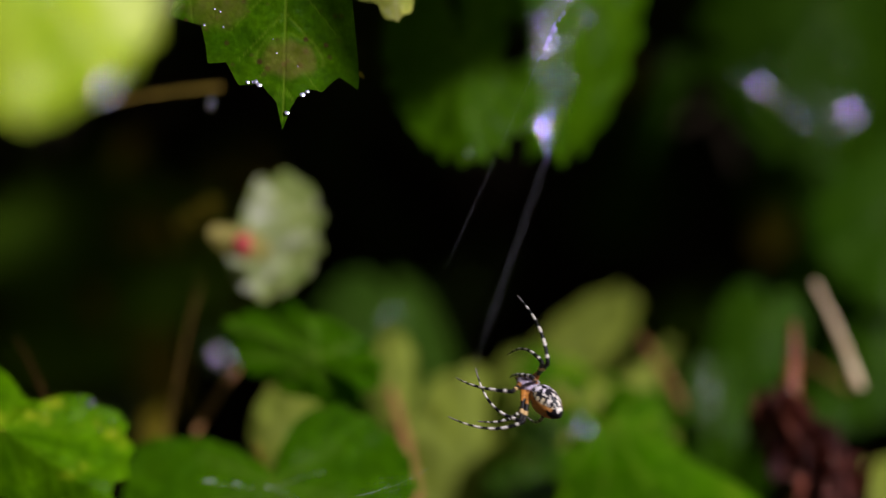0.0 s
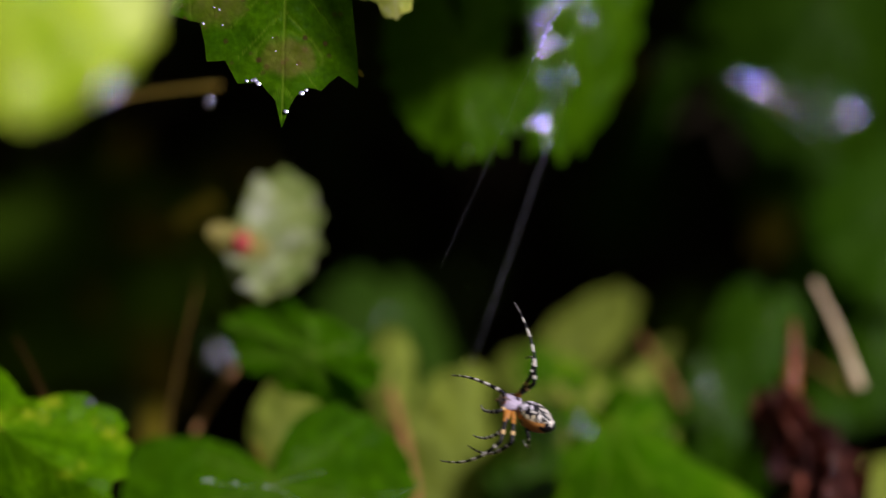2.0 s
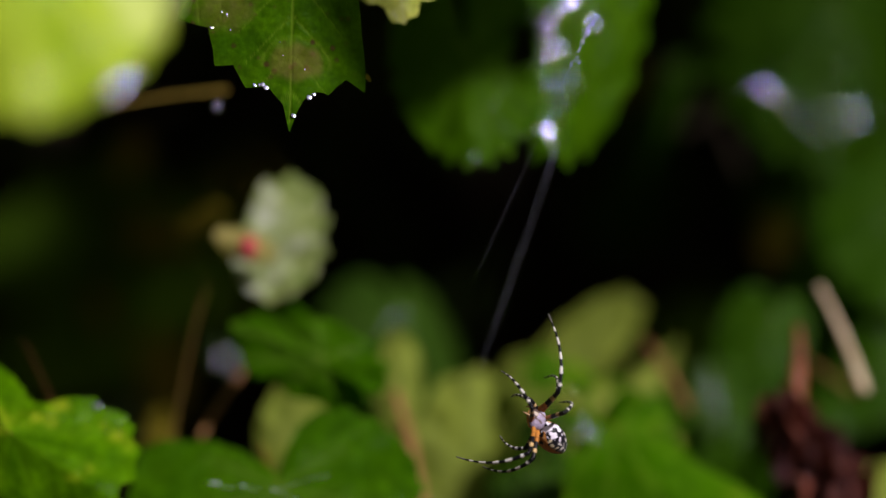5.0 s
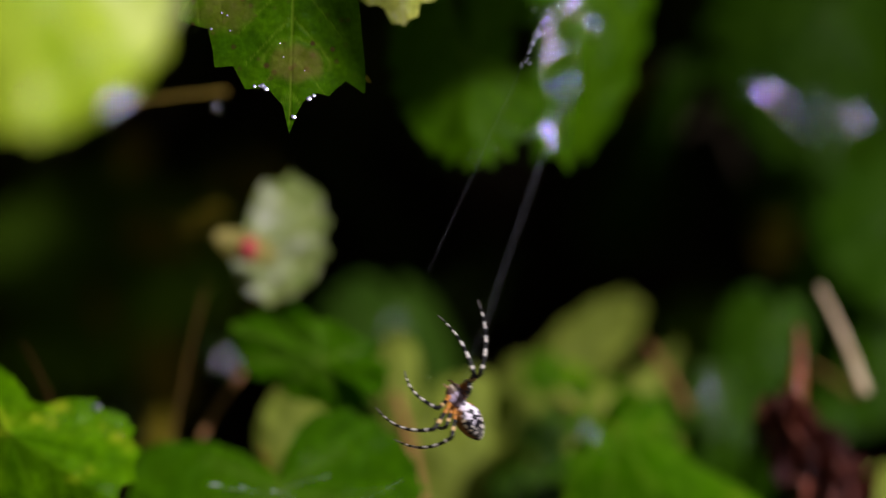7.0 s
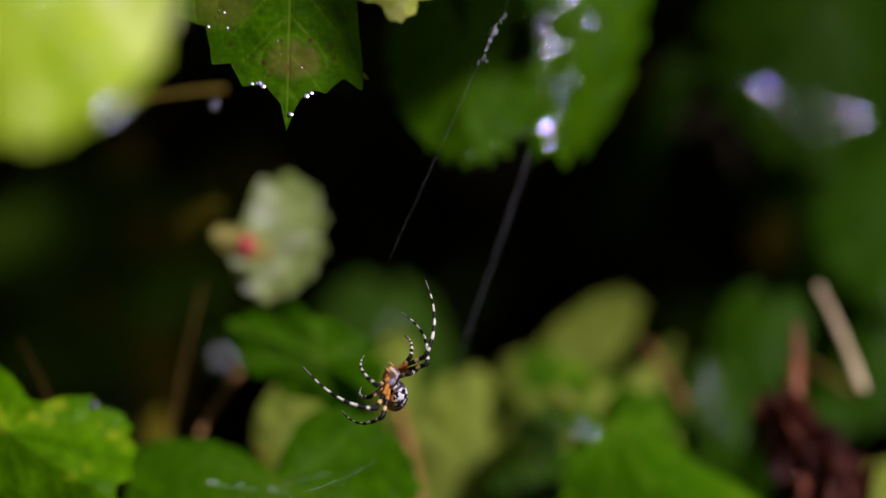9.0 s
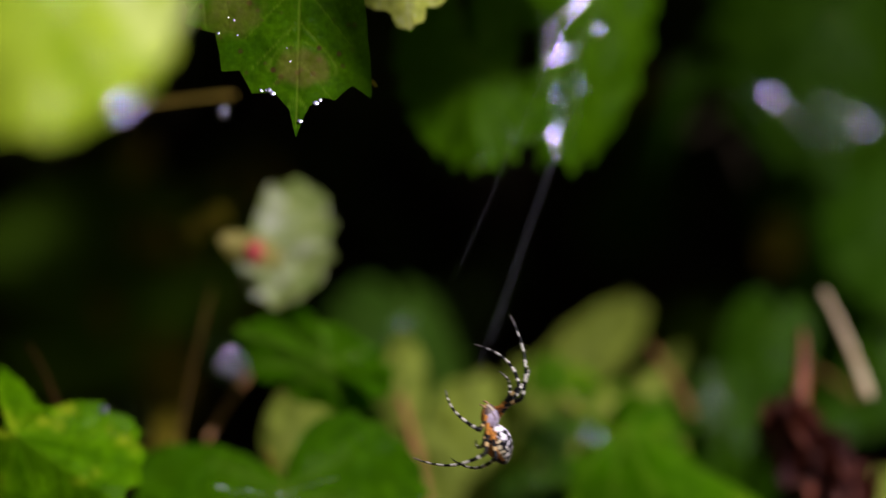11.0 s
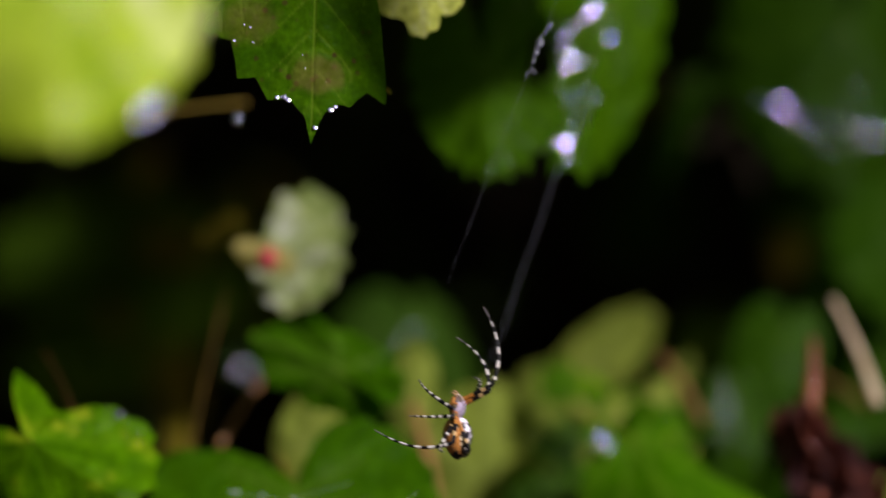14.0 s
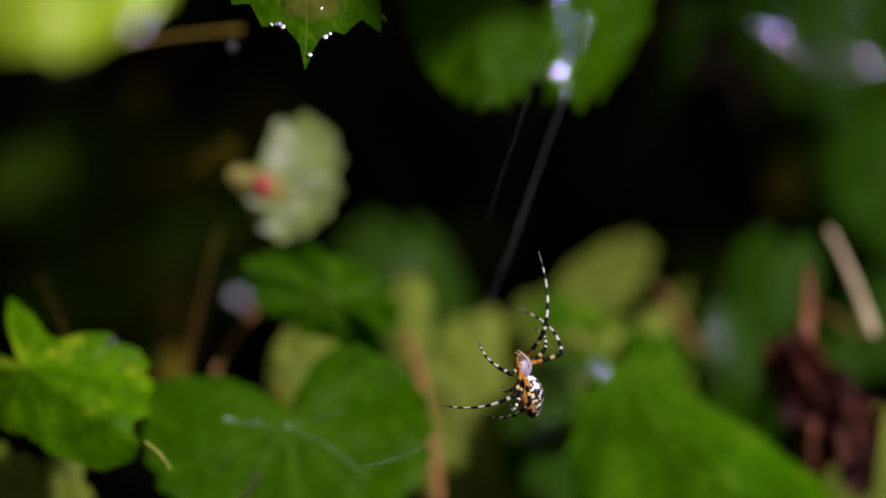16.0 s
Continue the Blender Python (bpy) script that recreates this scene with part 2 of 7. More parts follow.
def mesh_part(name, verts, faces, material, parent, label="", attrs=None, colours=None):
    me = bpy.data.meshes.new(name)
    me.from_pydata([tuple(map(float, v)) for v in verts], [], faces)
    me.validate()
    for p in me.polygons:
        p.use_smooth = True
    for key, values in (attrs or {}).items():
        a = me.attributes.new(key, "FLOAT", "POINT")
        a.data.foreach_set("value", np.asarray(values, dtype=np.float32))
    if colours is not None:
        a = me.attributes.new("marking", "FLOAT_COLOR", "POINT")
        a.data.foreach_set("color", np.asarray(colours, dtype=np.float32).ravel())
    me.materials.append(material)
    ob = new(name, me)
    ob.parent = parent
    if label:
        ob["label"] = label
    return ob


def sweep(points, radii, sides=8):
    """Vertices and faces of a closed tube through the points."""
    pts = [Vector(p) for p in points]
    verts, faces = [], []
    side = Vector((0.31, 0.83, 0.47))
    for i, p in enumerate(pts):
        d = (pts[min(i + 1, len(pts) - 1)] - pts[max(i - 1, 0)]).normalized()
        u = (side - d * side.dot(d)).normalized()
        side = u
        v = d.cross(u)
        for k in range(sides):
            a = 2 * math.pi * k / sides
            verts.append(p + (u * math.cos(a) + v * math.sin(a)) * radii[i])
    for i in range(len(pts) - 1):
        for k in range(sides):
            k2 = (k + 1) % sides
            faces.append((i * sides + k, i * sides + k2, (i + 1) * sides + k2, (i + 1) * sides + k))
    faces.append(tuple(range(sides))[::-1])
    faces.append(tuple((len(pts) - 1) * sides + k for k in range(sides)))
    return verts, faces


def bow(a, b, sag, n=14):
    """Points of a bowed line from a to b; sag is the offset of its middle."""
    a, b, sag = Vector(a), Vector(b), Vector(sag)
    return [a.lerp(b, i / n) + sag * (4 * (i / n) * (1 - i / n)) for i in range(n + 1)]


# ---- grape leaves ----
RIMS = {}
RIMS["round"] = ((0, 1.0), (0.08, 0.95), (0.3, 0.93), (0.6, 0.92), (0.9, 0.93), (1.3, 0.88), (1.8, 0.80), (2.35, 0.70), (2.75, 0.58), (3.0, 0.36), (math.pi, 0.05))
RIMS["broad"] = ((0, 1.0), (0.08, 0.96), (0.3, 0.95), (0.6, 0.96), (0.9, 0.97), (1.3, 1.0), (1.8, 1.04), (2.35, 1.04), (2.8, 0.9), (3.02, 0.5), (math.pi, 0.06))
RIMS["oval"] = ((0, 1.0), (0.5, 0.95), (1.2, 0.80), (2.0, 0.70), (2.6, 0.66), (math.pi, 0.65))
RIMS["pointed"] = ((0, 1.000), (0.029, 0.904), (0.0966, 0.845), (0.143, 0.850), (0.189, 0.857), (0.221, 0.824), (0.266, 0.784), (0.306, 0.796), (0.343, 0.806), (0.38, 0.750), (0.446, 0.686), (0.505, 0.695), (0.605, 0.713), (0.644, 0.662), (0.75, 0.640), (1.2, 0.620), (1.7, 0.600), (2.3, 0.540), (2.8, 0.440), (3.02, 0.260), (math.pi, 0.05))
RIMS["pointed_right"] = ((0, 1.000), (0.0287, 0.925), (0.0531, 0.887), (0.111, 0.859), (0.142, 0.863), (0.163, 0.871), (0.203, 0.845), (0.256, 0.822), (0.295, 0.850), (0.329, 0.879), (0.345, 0.850), (0.40, 0.68), (0.5, 0.48), (0.8, 0.42), (1.2, 0.40), (2, 0.42), (2.7, 0.40), (3.02, 0.260), (math.pi, 0.05))
# three lobes with shallow bays between them
RIMS["lobed"] = ((0, 1.0), (0.12, 0.93), (0.35, 0.82), (0.5, 0.77), (0.75, 0.86), (0.95, 0.93), (1.15, 0.86), (1.45, 0.75), (1.75, 0.78), (2.05, 0.74), (2.4, 0.62), (2.75, 0.5), (3.0, 0.32), (math.pi, 0.05))
# heart-shaped, with an open notch where the stalk joins
RIMS["heart"] = ((0, 1.0), (0.5, 0.97), (0.9, 0.95), (1.3, 0.98), (1.6, 1.0), (1.96, 0.98), (2.15, 0.72), (2.35, 0.48), (2.5, 0.30), (2.9, 0.12), (math.pi, 0.04))
RIMS["heart_right"] = ((0, 1.0), (0.5, 0.97), (0.9, 0.95), (1.5, 0.96), (1.8, 0.93), (2.12, 0.84), (2.4, 0.70), (2.54, 0.61), (2.75, 0.46), (2.85, 0.28), (3.0, 0.12), (math.pi, 0.04))
# a broad blade whose upper edge runs straight out from the stalk
RIMS["shield"] = ((0, 1.0), (0.2, 0.90), (0.36, 0.80), (0.525, 0.73), (0.78, 0.66), (0.95, 0.56), (1.32, 0.32), (1.76, 0.16), (math.pi, 0.12))
RIMS["shield_right"] = ((0, 1.0), (0.2, 1.05), (0.4, 1.12), (0.5, 1.15), (0.58, 0.95), (0.66, 0.62), (0.78, 0.36), (1.0, 0.25), (math.pi, 0.12))
# a kidney-shaped blade seen from below
RIMS["kidney"] = ((0, 1.0), (0.39, 0.99), (0.8, 0.91), (1.29, 0.80), (1.6, 0.66), (1.93, 0.52), (2.5, 0.28), (math.pi, 0.12))
RIMS["kidney_right"] = ((0, 1.0), (0.42, 1.09), (0.755, 1.15), (1.08, 1.05), (1.40, 0.86), (1.56, 0.56), (1.8, 0.26), (math.pi, 0.12))
# a blade with one narrow lobe that stands up beside the stalk
RIMS["eared"] = ((0, 1.0), (0.09, 1.02), (0.19, 0.96), (0.316, 0.90), (0.61, 0.66), (0.98, 0.46), (1.58, 0.44), (2.17, 0.42), (2.55, 0.36), (2.9, 0.30), (3.05, 0.25), (math.pi, 0.06))
RIMS["eared_right"] = ((0, 1.0), (0.05, 0.90), (0.14, 0.86), (0.23, 0.95), (0.34, 0.88), (0.49, 0.88), (0.62, 0.81), (0.83, 0.80), (0.94, 0.66), (1.10, 0.62), (1.28, 0.46), (1.45, 0.33), (1.78, 0.29), (2.0, 0.34), (2.25, 0.46), (2.42, 0.58), (2.52, 0.65), (2.62, 0.44), (2.75, 0.17), (math.pi, 0.06))


def rim_radius(theta, teeth, bite, rng_phase, rim):
    a = np.abs(theta)
    base = np.interp(a, [p[0] for p in RIMS[rim]], [p[1] for p in RIMS[rim]])
    if rim + "_right" in RIMS:
        other = RIMS[rim + "_right"]
        base = np.where(theta < 0, np.interp(a, [p[0] for p in other], [p[1] for p in other]), base)
    phase = a * teeth / math.pi + rng_phase * (theta > 0)
    saw = phase - np.floor(phase)
    tooth = np.where(saw < 0.68, saw / 0.68, (1 - saw) / 0.32)
    size = bite * (0.75 + 0.5 * np.sin(a * 5.1 + rng_phase * 4)) * np.clip((3.0 - a) / 0.3, 0, 1) * np.clip(a / 0.14, 0, 1)
    return base * (1 + size * (tooth - 0.45))


def vein_lines():
    lines = []
    for th, ln in ((0, 0.97), (0.62, 0.80), (-0.62, 0.80), (1.25, 0.68), (-1.25, 0.68), (2.05, 0.55), (-2.05, 0.55)):
        d = np.array([math.sin(th), math.cos(th)])
        lines.append((np.zeros(2), d * ln, 1.0))
        for k in range(1, 6):
            s = ln * (0.16 + 0.145 * k)
            for sgn in (-1, 1):
                a = th + sgn * 0.75
                e = np.array([math.sin(a), math.cos(a)]) * ln * 0.36 * (1 - 0.1 * k)
                lines.append((d * s, d * s + e, 0.5))
    return lines


VEINS = vein_lines()


def blade_mesh(length, width, seed, cup, fold, wave, rings=20, around=132, teeth=11, bite=0.16, curl=0.0, blotch=None, rim="round", ribs=0.8, puff=0.012, puffs=16.0, turned=0.0, rib_width=0.013, holes=()):
    rng = np.random.RandomState(seed)
    ph = rng.rand()
    th = np.linspace(-math.pi, math.pi, around, endpoint=False)
    rr = rim_radius(th, teeth, bite, ph, rim)
    s = (np.arange(1, rings + 1) / rings) ** 0.85
    x = np.concatenate([[0], (s[:, None] * (rr * np.sin(th))[None]).ravel()])
    y = np.concatenate([[0], (s[:, None] * (rr * np.cos(th))[None]).ravel()])
    sr = np.concatenate([[0], np.repeat(s, around)])
    tt = np.concatenate([[0], np.tile(th, rings)])
    p = np.stack([x, y], 1)
    vein = np.zeros(len(p))
    for a, b, w in VEINS:
        ab = b - a
        t = np.clip(((p - a) @ ab) / (ab @ ab), 0, 1)
        d = np.linalg.norm(p - (a + t[:, None] * ab), axis=1)
        vein = np.maximum(vein, np.clip(1.6 - d / (rib_width * w * (1.15 - 0.75 * t)), 0, 1) * (0.55 + 0.45 * w))
    pillow = np.cos(tt * 5.0 + 0.4) * 0.02 * sr
    z = -cup * (x * x + 0.6 * y * y) - fold * np.abs(x) + pillow
    z = z + wave * sr ** 2 * (np.sin(tt * 3 + ph * 6) + 0.6 * np.sin(tt * 7 + ph * 11)) - 0.004 * vein
    z = z - curl * np.clip(y - 0.3, 0, None) ** 2
    z = z + puff * (np.sin(x * puffs + ph * 9 + 1.3 * np.sin(y * puffs * 0.6)) * np.cos(y * puffs * 0.9 + ph * 5 + np.sin(x * puffs * 0.45))) * sr
    z = z + turned * np.clip(-x - 0.12 - 0.55 * np.clip(y - 0.48, 0, None), 0, None)
    verts = np.stack([x * length * width, y * length, z * length], 1)
    faces = [(0, 1 + (k + 1) % around, 1 + k) for k in range(around)]
    for i in range(rings - 1):
        for k in range(around):
            k2 = (k + 1) % around
            a, b = 1 + i * around, 1 + (i + 1) * around
            faces.append((a + k, a + k2, b + k2, b + k))
    faces = [f[::-1] for f in faces]
    for hx, hy, hr in holes:
        # holes eaten into the blade
        worn = np.hypot(x - hx, y - hy) < hr * (1 + 0.22 * np.sin(5 * np.arctan2(y - hy, x - hx)))
        faces = [f for f in faces if not all(worn[k] for k in f)]
    attrs = {"vein": vein * ribs}
    if blotch:
        bx, by, br = blotch
        d = np.hypot((x - bx) / br, (y - by) / (0.68 * br)) + 0.06 * np.sin(tt * 60)
        stain = np.hypot((x - bx - 0.26) / (1.1 * br), (y - by + 0.20) / (0.9 * br)) + 0.12 * np.sin(x * 70) * np.cos(y * 55)
        attrs["blotch"] = np.maximum(np.clip((1.0 - d) / 0.3, 0, 1) * 0.55, np.clip((1.0 - stain) / 0.5, 0, 1) * 0.45)
        attrs["vein"] = np.maximum(attrs["vein"], 0.55 * np.exp(-((d - 1.12) / 0.06) ** 2) * (y < by + 0.02))
    return verts, faces, attrs


def grape_leaf(base, tip, face, material, label, width=1.0, seed=1, cup=0.12, fold=0.1, wave=0.03, stalk=None, drops=(), beads=(), sag=0.0, **shape):
    """A leaf whose blade runs from base (where the stalk joins) to tip, its upper side turned to face."""
    b, t = Vector(base), Vector(tip)
    yv = (t - b)
    length = yv.length
    yv.normalize()
    zv = Vector(face)
    zv = (zv - yv * zv.dot(yv)).normalized()
    xv = yv.cross(zv)
    m = Matrix((xv, yv, zv)).transposed().to_4x4()
    m.translation = b
    leaf = tagged(new("grape_leaf"), label, "leaf", "grape leaves")
    leaf.matrix_world = m
    verts, faces, attrs = blade_mesh(length, width, seed, cup, fold, wave, **shape)
    mesh_part("blade", verts, faces, material, leaf, attrs=attrs)
    inv = m.inverted()
    end = inv @ Vector(stalk) if stalk else Vector((0.1 * length, -0.45 * length, -0.3 * length))
    r = max(0.0008, length * 0.014)
    pts = bow((0, 0, -r * 0.5), end, (0, 0, -0.05 * length), 10)
    v, f = sweep(pts, [r * (1 - 0.03 * abs(i - 5)) for i in range(11)], 8)
    mesh_part("stalk", v, f, PETIOLE, leaf)
    rng = random.Random(seed * 7 + 1)
    for cx, cy, rx, ry, count, r0, r1 in drops:
        for k in range(count):
            x, y = cx + rng.uniform(-rx, rx), cy + rng.uniform(-ry, ry)
            i = int(np.argmin((verts[:, 0] - x * length) ** 2 + (verts[:, 1] - y * length) ** 2))
            water_drop(leaf, verts[i], rng.uniform(r0, r1))
    for x, y, r in beads:
        i = int(np.argmin((verts[:, 0] - x * length) ** 2 + (verts[:, 1] - y * length) ** 2))
        water_drop(leaf, verts[i], r, sag=sag)
    return leaf


def water_drop(parent, place, r, flat=0.15, sag=0.0):
    """A raindrop lying on a blade; sag: how much it thickens towards its lower end."""
    bm = bmesh.new()
    bmesh.ops.create_icosphere(bm, subdivisions=3, radius=r)
    for v in bm.verts:
        v.co.z = v.co.z * flat + sag * v.co.y
        v.co.z += r * flat * 0.6
        v.co += Vector(place)
    return part("water_drop", bm, WATER, parent)


# ---- ground and thicket ----
def ground():
    n = 60
    xs = np.concatenate([np.linspace(-3, 3, n), [-400, -60, -12, 12, 60, 400]])
    xs.sort()
    verts, faces = [], []
    for yy in xs:
        for xx in xs:
            h = 0.03 * noise.noise(Vector((xx * 2, yy * 2, 0))) + 0.012 * noise.noise(Vector((xx * 9, yy * 9, 3)))
            verts.append((xx, yy + 0.6, h if abs(xx) < 13 and abs(yy) < 13 else 0))
    k = len(xs)
    for i in range(k - 1):
        for j in range(k - 1):
            faces.append((i * k + j, i * k + j + 1, (i + 1) * k + j + 1, (i + 1) * k + j))
    ob = mesh_part("ground", verts, faces, SOIL, None)
    tagged(ob, "dark damp soil covered in leaf litter", "ground", kind="structure")


def leafy_mass(name, label, count, place, size, seed, material=SHADE):
    """Many small three-lobed leaves, scattered by place(rng), joined into one mass."""
    rng = random.Random(seed)
    verts, faces = [], []
    shape = ((0, -0.05), (0.42, -0.18), (0.55, 0.25), (0.38, 0.42), (0.22, 0.62), (0, 1.0), (-0.22, 0.62), (-0.38, 0.42), (-0.55, 0.25), (-0.42, -0.18))
    for _ in range(count):
        c = Vector(place(rng))
        s = size * rng.uniform(0.6, 1.4)
        turn = Euler((rng.uniform(-1.2, 1.2), rng.uniform(-1.2, 1.2), rng.uniform(0, 6.28))).to_matrix()
        base = len(verts)
        verts.append(c + turn @ Vector((0, 0.3 * s, 0.08 * s)))
        for x, y in shape:
            verts.append(c + turn @ Vector((x * s, y * s, -0.12 * s * abs(x))))
        for k in range(len(shape)):
            faces.append((base, base + 1 + k, base + 1 + (k + 1) % len(shape)))
    ob = mesh_part(name, verts, faces, material, None)
    tagged(ob, label, "foliage", kind="stuff")
    return ob


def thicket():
    # a dense brush wall all round the gap, added to shut out low skylight
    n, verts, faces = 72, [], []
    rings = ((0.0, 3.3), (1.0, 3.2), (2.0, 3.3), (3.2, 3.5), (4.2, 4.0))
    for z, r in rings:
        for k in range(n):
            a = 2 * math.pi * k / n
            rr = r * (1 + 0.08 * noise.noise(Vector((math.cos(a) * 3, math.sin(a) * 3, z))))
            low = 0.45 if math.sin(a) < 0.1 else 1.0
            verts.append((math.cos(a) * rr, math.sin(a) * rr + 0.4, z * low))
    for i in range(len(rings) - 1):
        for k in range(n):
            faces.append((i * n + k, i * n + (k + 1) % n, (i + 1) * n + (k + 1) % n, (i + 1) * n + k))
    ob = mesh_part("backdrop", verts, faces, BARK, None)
    tagged(ob, "dark shell for woodland brush, added all round to block skylight", "backdrop", kind="structure")

    # leaves on that wall; all but the far side are unseen, added against skylight
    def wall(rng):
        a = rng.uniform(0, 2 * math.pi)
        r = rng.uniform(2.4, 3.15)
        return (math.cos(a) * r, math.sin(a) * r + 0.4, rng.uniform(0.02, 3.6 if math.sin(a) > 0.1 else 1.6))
    leafy_mass("thicket", "dense shaded foliage of the brush, added unseen beside and behind the camera", 9000, wall, 0.10, 5)

    # a leaf roof above the view, added to keep the sky off the hollow
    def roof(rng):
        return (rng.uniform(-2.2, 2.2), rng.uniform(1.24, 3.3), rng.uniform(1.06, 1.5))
    leafy_mass("shade_canopy", "unseen roof of vine leaves added to darken the hollow", 6500, roof, 0.10, 8)


ground()
thicket()

# ---- the vine: leaves in the gap, front to back ----
lime = grape_leaf((-0.1062, 0.6100, 0.8263), (-0.0984, 0.6000, 0.7809), (0.2, -0.9, 0.4), LIME, "lime-yellow sunlit grape leaf hanging close by", 0.87, 3, cup=0.25, wave=0.05, bite=0.05, rim="broad", puff=0.05, puffs=7.0, beads=((-0.46, 0.89, 0.00091), (-0.44, 0.93, 0.00084), (-0.52, 0.86, 0.00056)))
spotted = grape_leaf((-0.0564, 0.9150, 0.8930), (-0.0565, 0.9000, 0.7943), (0.2, -1, 0.12), SPOTTED, "green toothed grape leaf with a brown blotch and dark specks", 1.0, 11, sag=0.22, puff=0.004, turned=0.25, cup=0.2, wave=0.02, rings=70, around=900, bite=0.0, rim="pointed", rib_width=0.006, blotch=(-0.02, 0.748, 0.115), beads=((0.250, 0.559, 0.00037), (0.229, 0.576, 0.00044), (0.218, 0.628, 0.00037), (0.288, 0.616, 0.00050), (0.041, 0.679, 0.00025), (0.030, 0.725, 0.00025), (-0.050, 0.769, 0.00025), (0.128, 0.828, 0.00075), (0.098, 0.836, 0.00100), (0.086, 0.842, 0.00112), (0.109, 0.832, 0.00063), (-0.070, 0.874, 0.00112), (-0.087, 0.868, 0.00075), (-0.008, 0.939, 0.00100),))
big = grape_leaf((0.0069, 1.1000, 0.8368), (0.0132, 1.0850, 0.7878), (-0.12, -0.95, 0.22), LUSH, "large dark green toothed grape leaf in half shade", 0.64, 21, cup=0.12, fold=0.05, wave=0.03, teeth=12, bite=0.15, rim="broad", rings=40, around=220, puff=0.02, puffs=11.0, holes=((-0.87, 0.01, 0.28),), beads=((0.03, 0.90, 0.0011), (-0.55, 0.75, 0.0006)))
wet_half = grape_leaf((0.0666, 1.1430, 0.8702), (0.0458, 1.1050, 0.7926), (0.27, -0.92, 0.28), LUSH, "green grape leaf beaded with rain, shining", 0.46, 22, cup=0.12, fold=0.08, wave=0.04, teeth=10, bite=0.12, rim="oval", rings=50, around=220, puff=0.02, puffs=11.0, holes=((0.60, 0.42, 0.18),), beads=((0.09, 0.07, 0.00161), (0.07, 0.03, 0.00094), (0.11, 0.13, 0.00115), (0.16, 0.18, 0.00094), (0.02, 0.09, 0.00051), (-0.04, 0.19, 0.00102), (0.18, 0.26, 0.00119), (0.15, 0.32, 0.00115), (0.11, 0.37, 0.00119), (0.13, 0.42, 0.0012), (0.08, 0.38, 0.00094), (0.04, 0.36, 0.00051), (0.24, 0.21, 0.00051), (0.01, 0.53, 0.00059), (-0.03, 0.57, 0.00068), (0.16, 0.68, 0.00076), (0.13, 0.65, 0.00051), (0.07, 0.59, 0.00059), (0.04, 0.65, 0.00051), (0.12, 0.77, 0.00059), (0.05, 0.75, 0.00051), (0.00, 0.71, 0.00042), (0.04, 0.85, 0.00161), (0.09, 0.86, 0.00059), (0.02, 0.94, 0.0007), (0.12, 0.55, 0.0004), (0.10, 0.62, 0.0005), (0.19, 0.36, 0.0007), (0.21, 0.31, 0.0006), (0.17, 0.45, 0.0005), (0.03, 0.79, 0.0004)))
tipleaf = grape_leaf((-0.0207, 0.9500, 0.8647), (-0.0169, 0.9450, 0.8355), (0.2, -0.95, 0.3), YELLOWED, "pale yellow-green leaf tip hanging into the gap", 0.8, 5, rim="lobed", teeth=7, bite=0.12, puff=0.012)
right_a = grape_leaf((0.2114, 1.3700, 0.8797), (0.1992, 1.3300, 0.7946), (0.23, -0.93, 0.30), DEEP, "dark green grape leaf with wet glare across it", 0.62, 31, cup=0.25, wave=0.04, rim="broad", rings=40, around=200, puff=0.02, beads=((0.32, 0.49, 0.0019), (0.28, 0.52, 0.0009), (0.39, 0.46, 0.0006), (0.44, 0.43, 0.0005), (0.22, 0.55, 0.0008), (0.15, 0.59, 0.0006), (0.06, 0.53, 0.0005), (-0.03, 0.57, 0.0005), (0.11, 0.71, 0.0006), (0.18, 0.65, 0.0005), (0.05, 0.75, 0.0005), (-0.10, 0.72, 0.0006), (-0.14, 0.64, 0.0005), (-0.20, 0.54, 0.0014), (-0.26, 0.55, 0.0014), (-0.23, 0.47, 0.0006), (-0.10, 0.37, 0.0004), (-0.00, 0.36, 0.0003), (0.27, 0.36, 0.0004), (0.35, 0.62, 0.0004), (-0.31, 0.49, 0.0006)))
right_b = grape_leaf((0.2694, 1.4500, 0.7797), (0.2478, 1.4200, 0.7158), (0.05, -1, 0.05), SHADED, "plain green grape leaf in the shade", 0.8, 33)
pale = grape_leaf((-0.0886, 1.1300, 0.7534), (-0.0556, 1.1250, 0.7554), (0.15, -1, 0.2), PALE, "pale grey-green underside of a rounded grape leaf", 1.0, 41, bite=0.14, teeth=8, cup=0.05, fold=0.03, wave=0.045, rim="kidney", puff=0.018, puffs=9.0, rings=40, around=180, drops=((0.1, 0.1, 0.15, 0.15, 6, 0.0003, 0.0005),))
pale_b = grape_leaf((-0.0864, 1.1100, 0.7522), (-0.1029, 1.1050, 0.7582), (0.2, -1, 0.2), TAN, "small pale yellowish lobe of a curled grape leaf", 0.5, 42, bite=0.08, teeth=7, rim="oval")
mid_d = grape_leaf((-0.0547, 1.0850, 0.7034), (-0.0970, 1.1000, 0.7191), (0.1, -1, 0.15), GREEN, "mid-green grape leaf lying aslant", 0.5, 51, rim="oval", bite=0.24, teeth=6, wave=0.08, puff=0.03)
mid_e = grape_leaf((-0.0270, 1.4200, 0.7150), (-0.0160, 1.3900, 0.6670), (0.36, -0.86, -0.02), GLAZED, "dark green domed grape leaf with grey sheen", 0.88, 53, cup=0.5, puff=0.03, puffs=7)
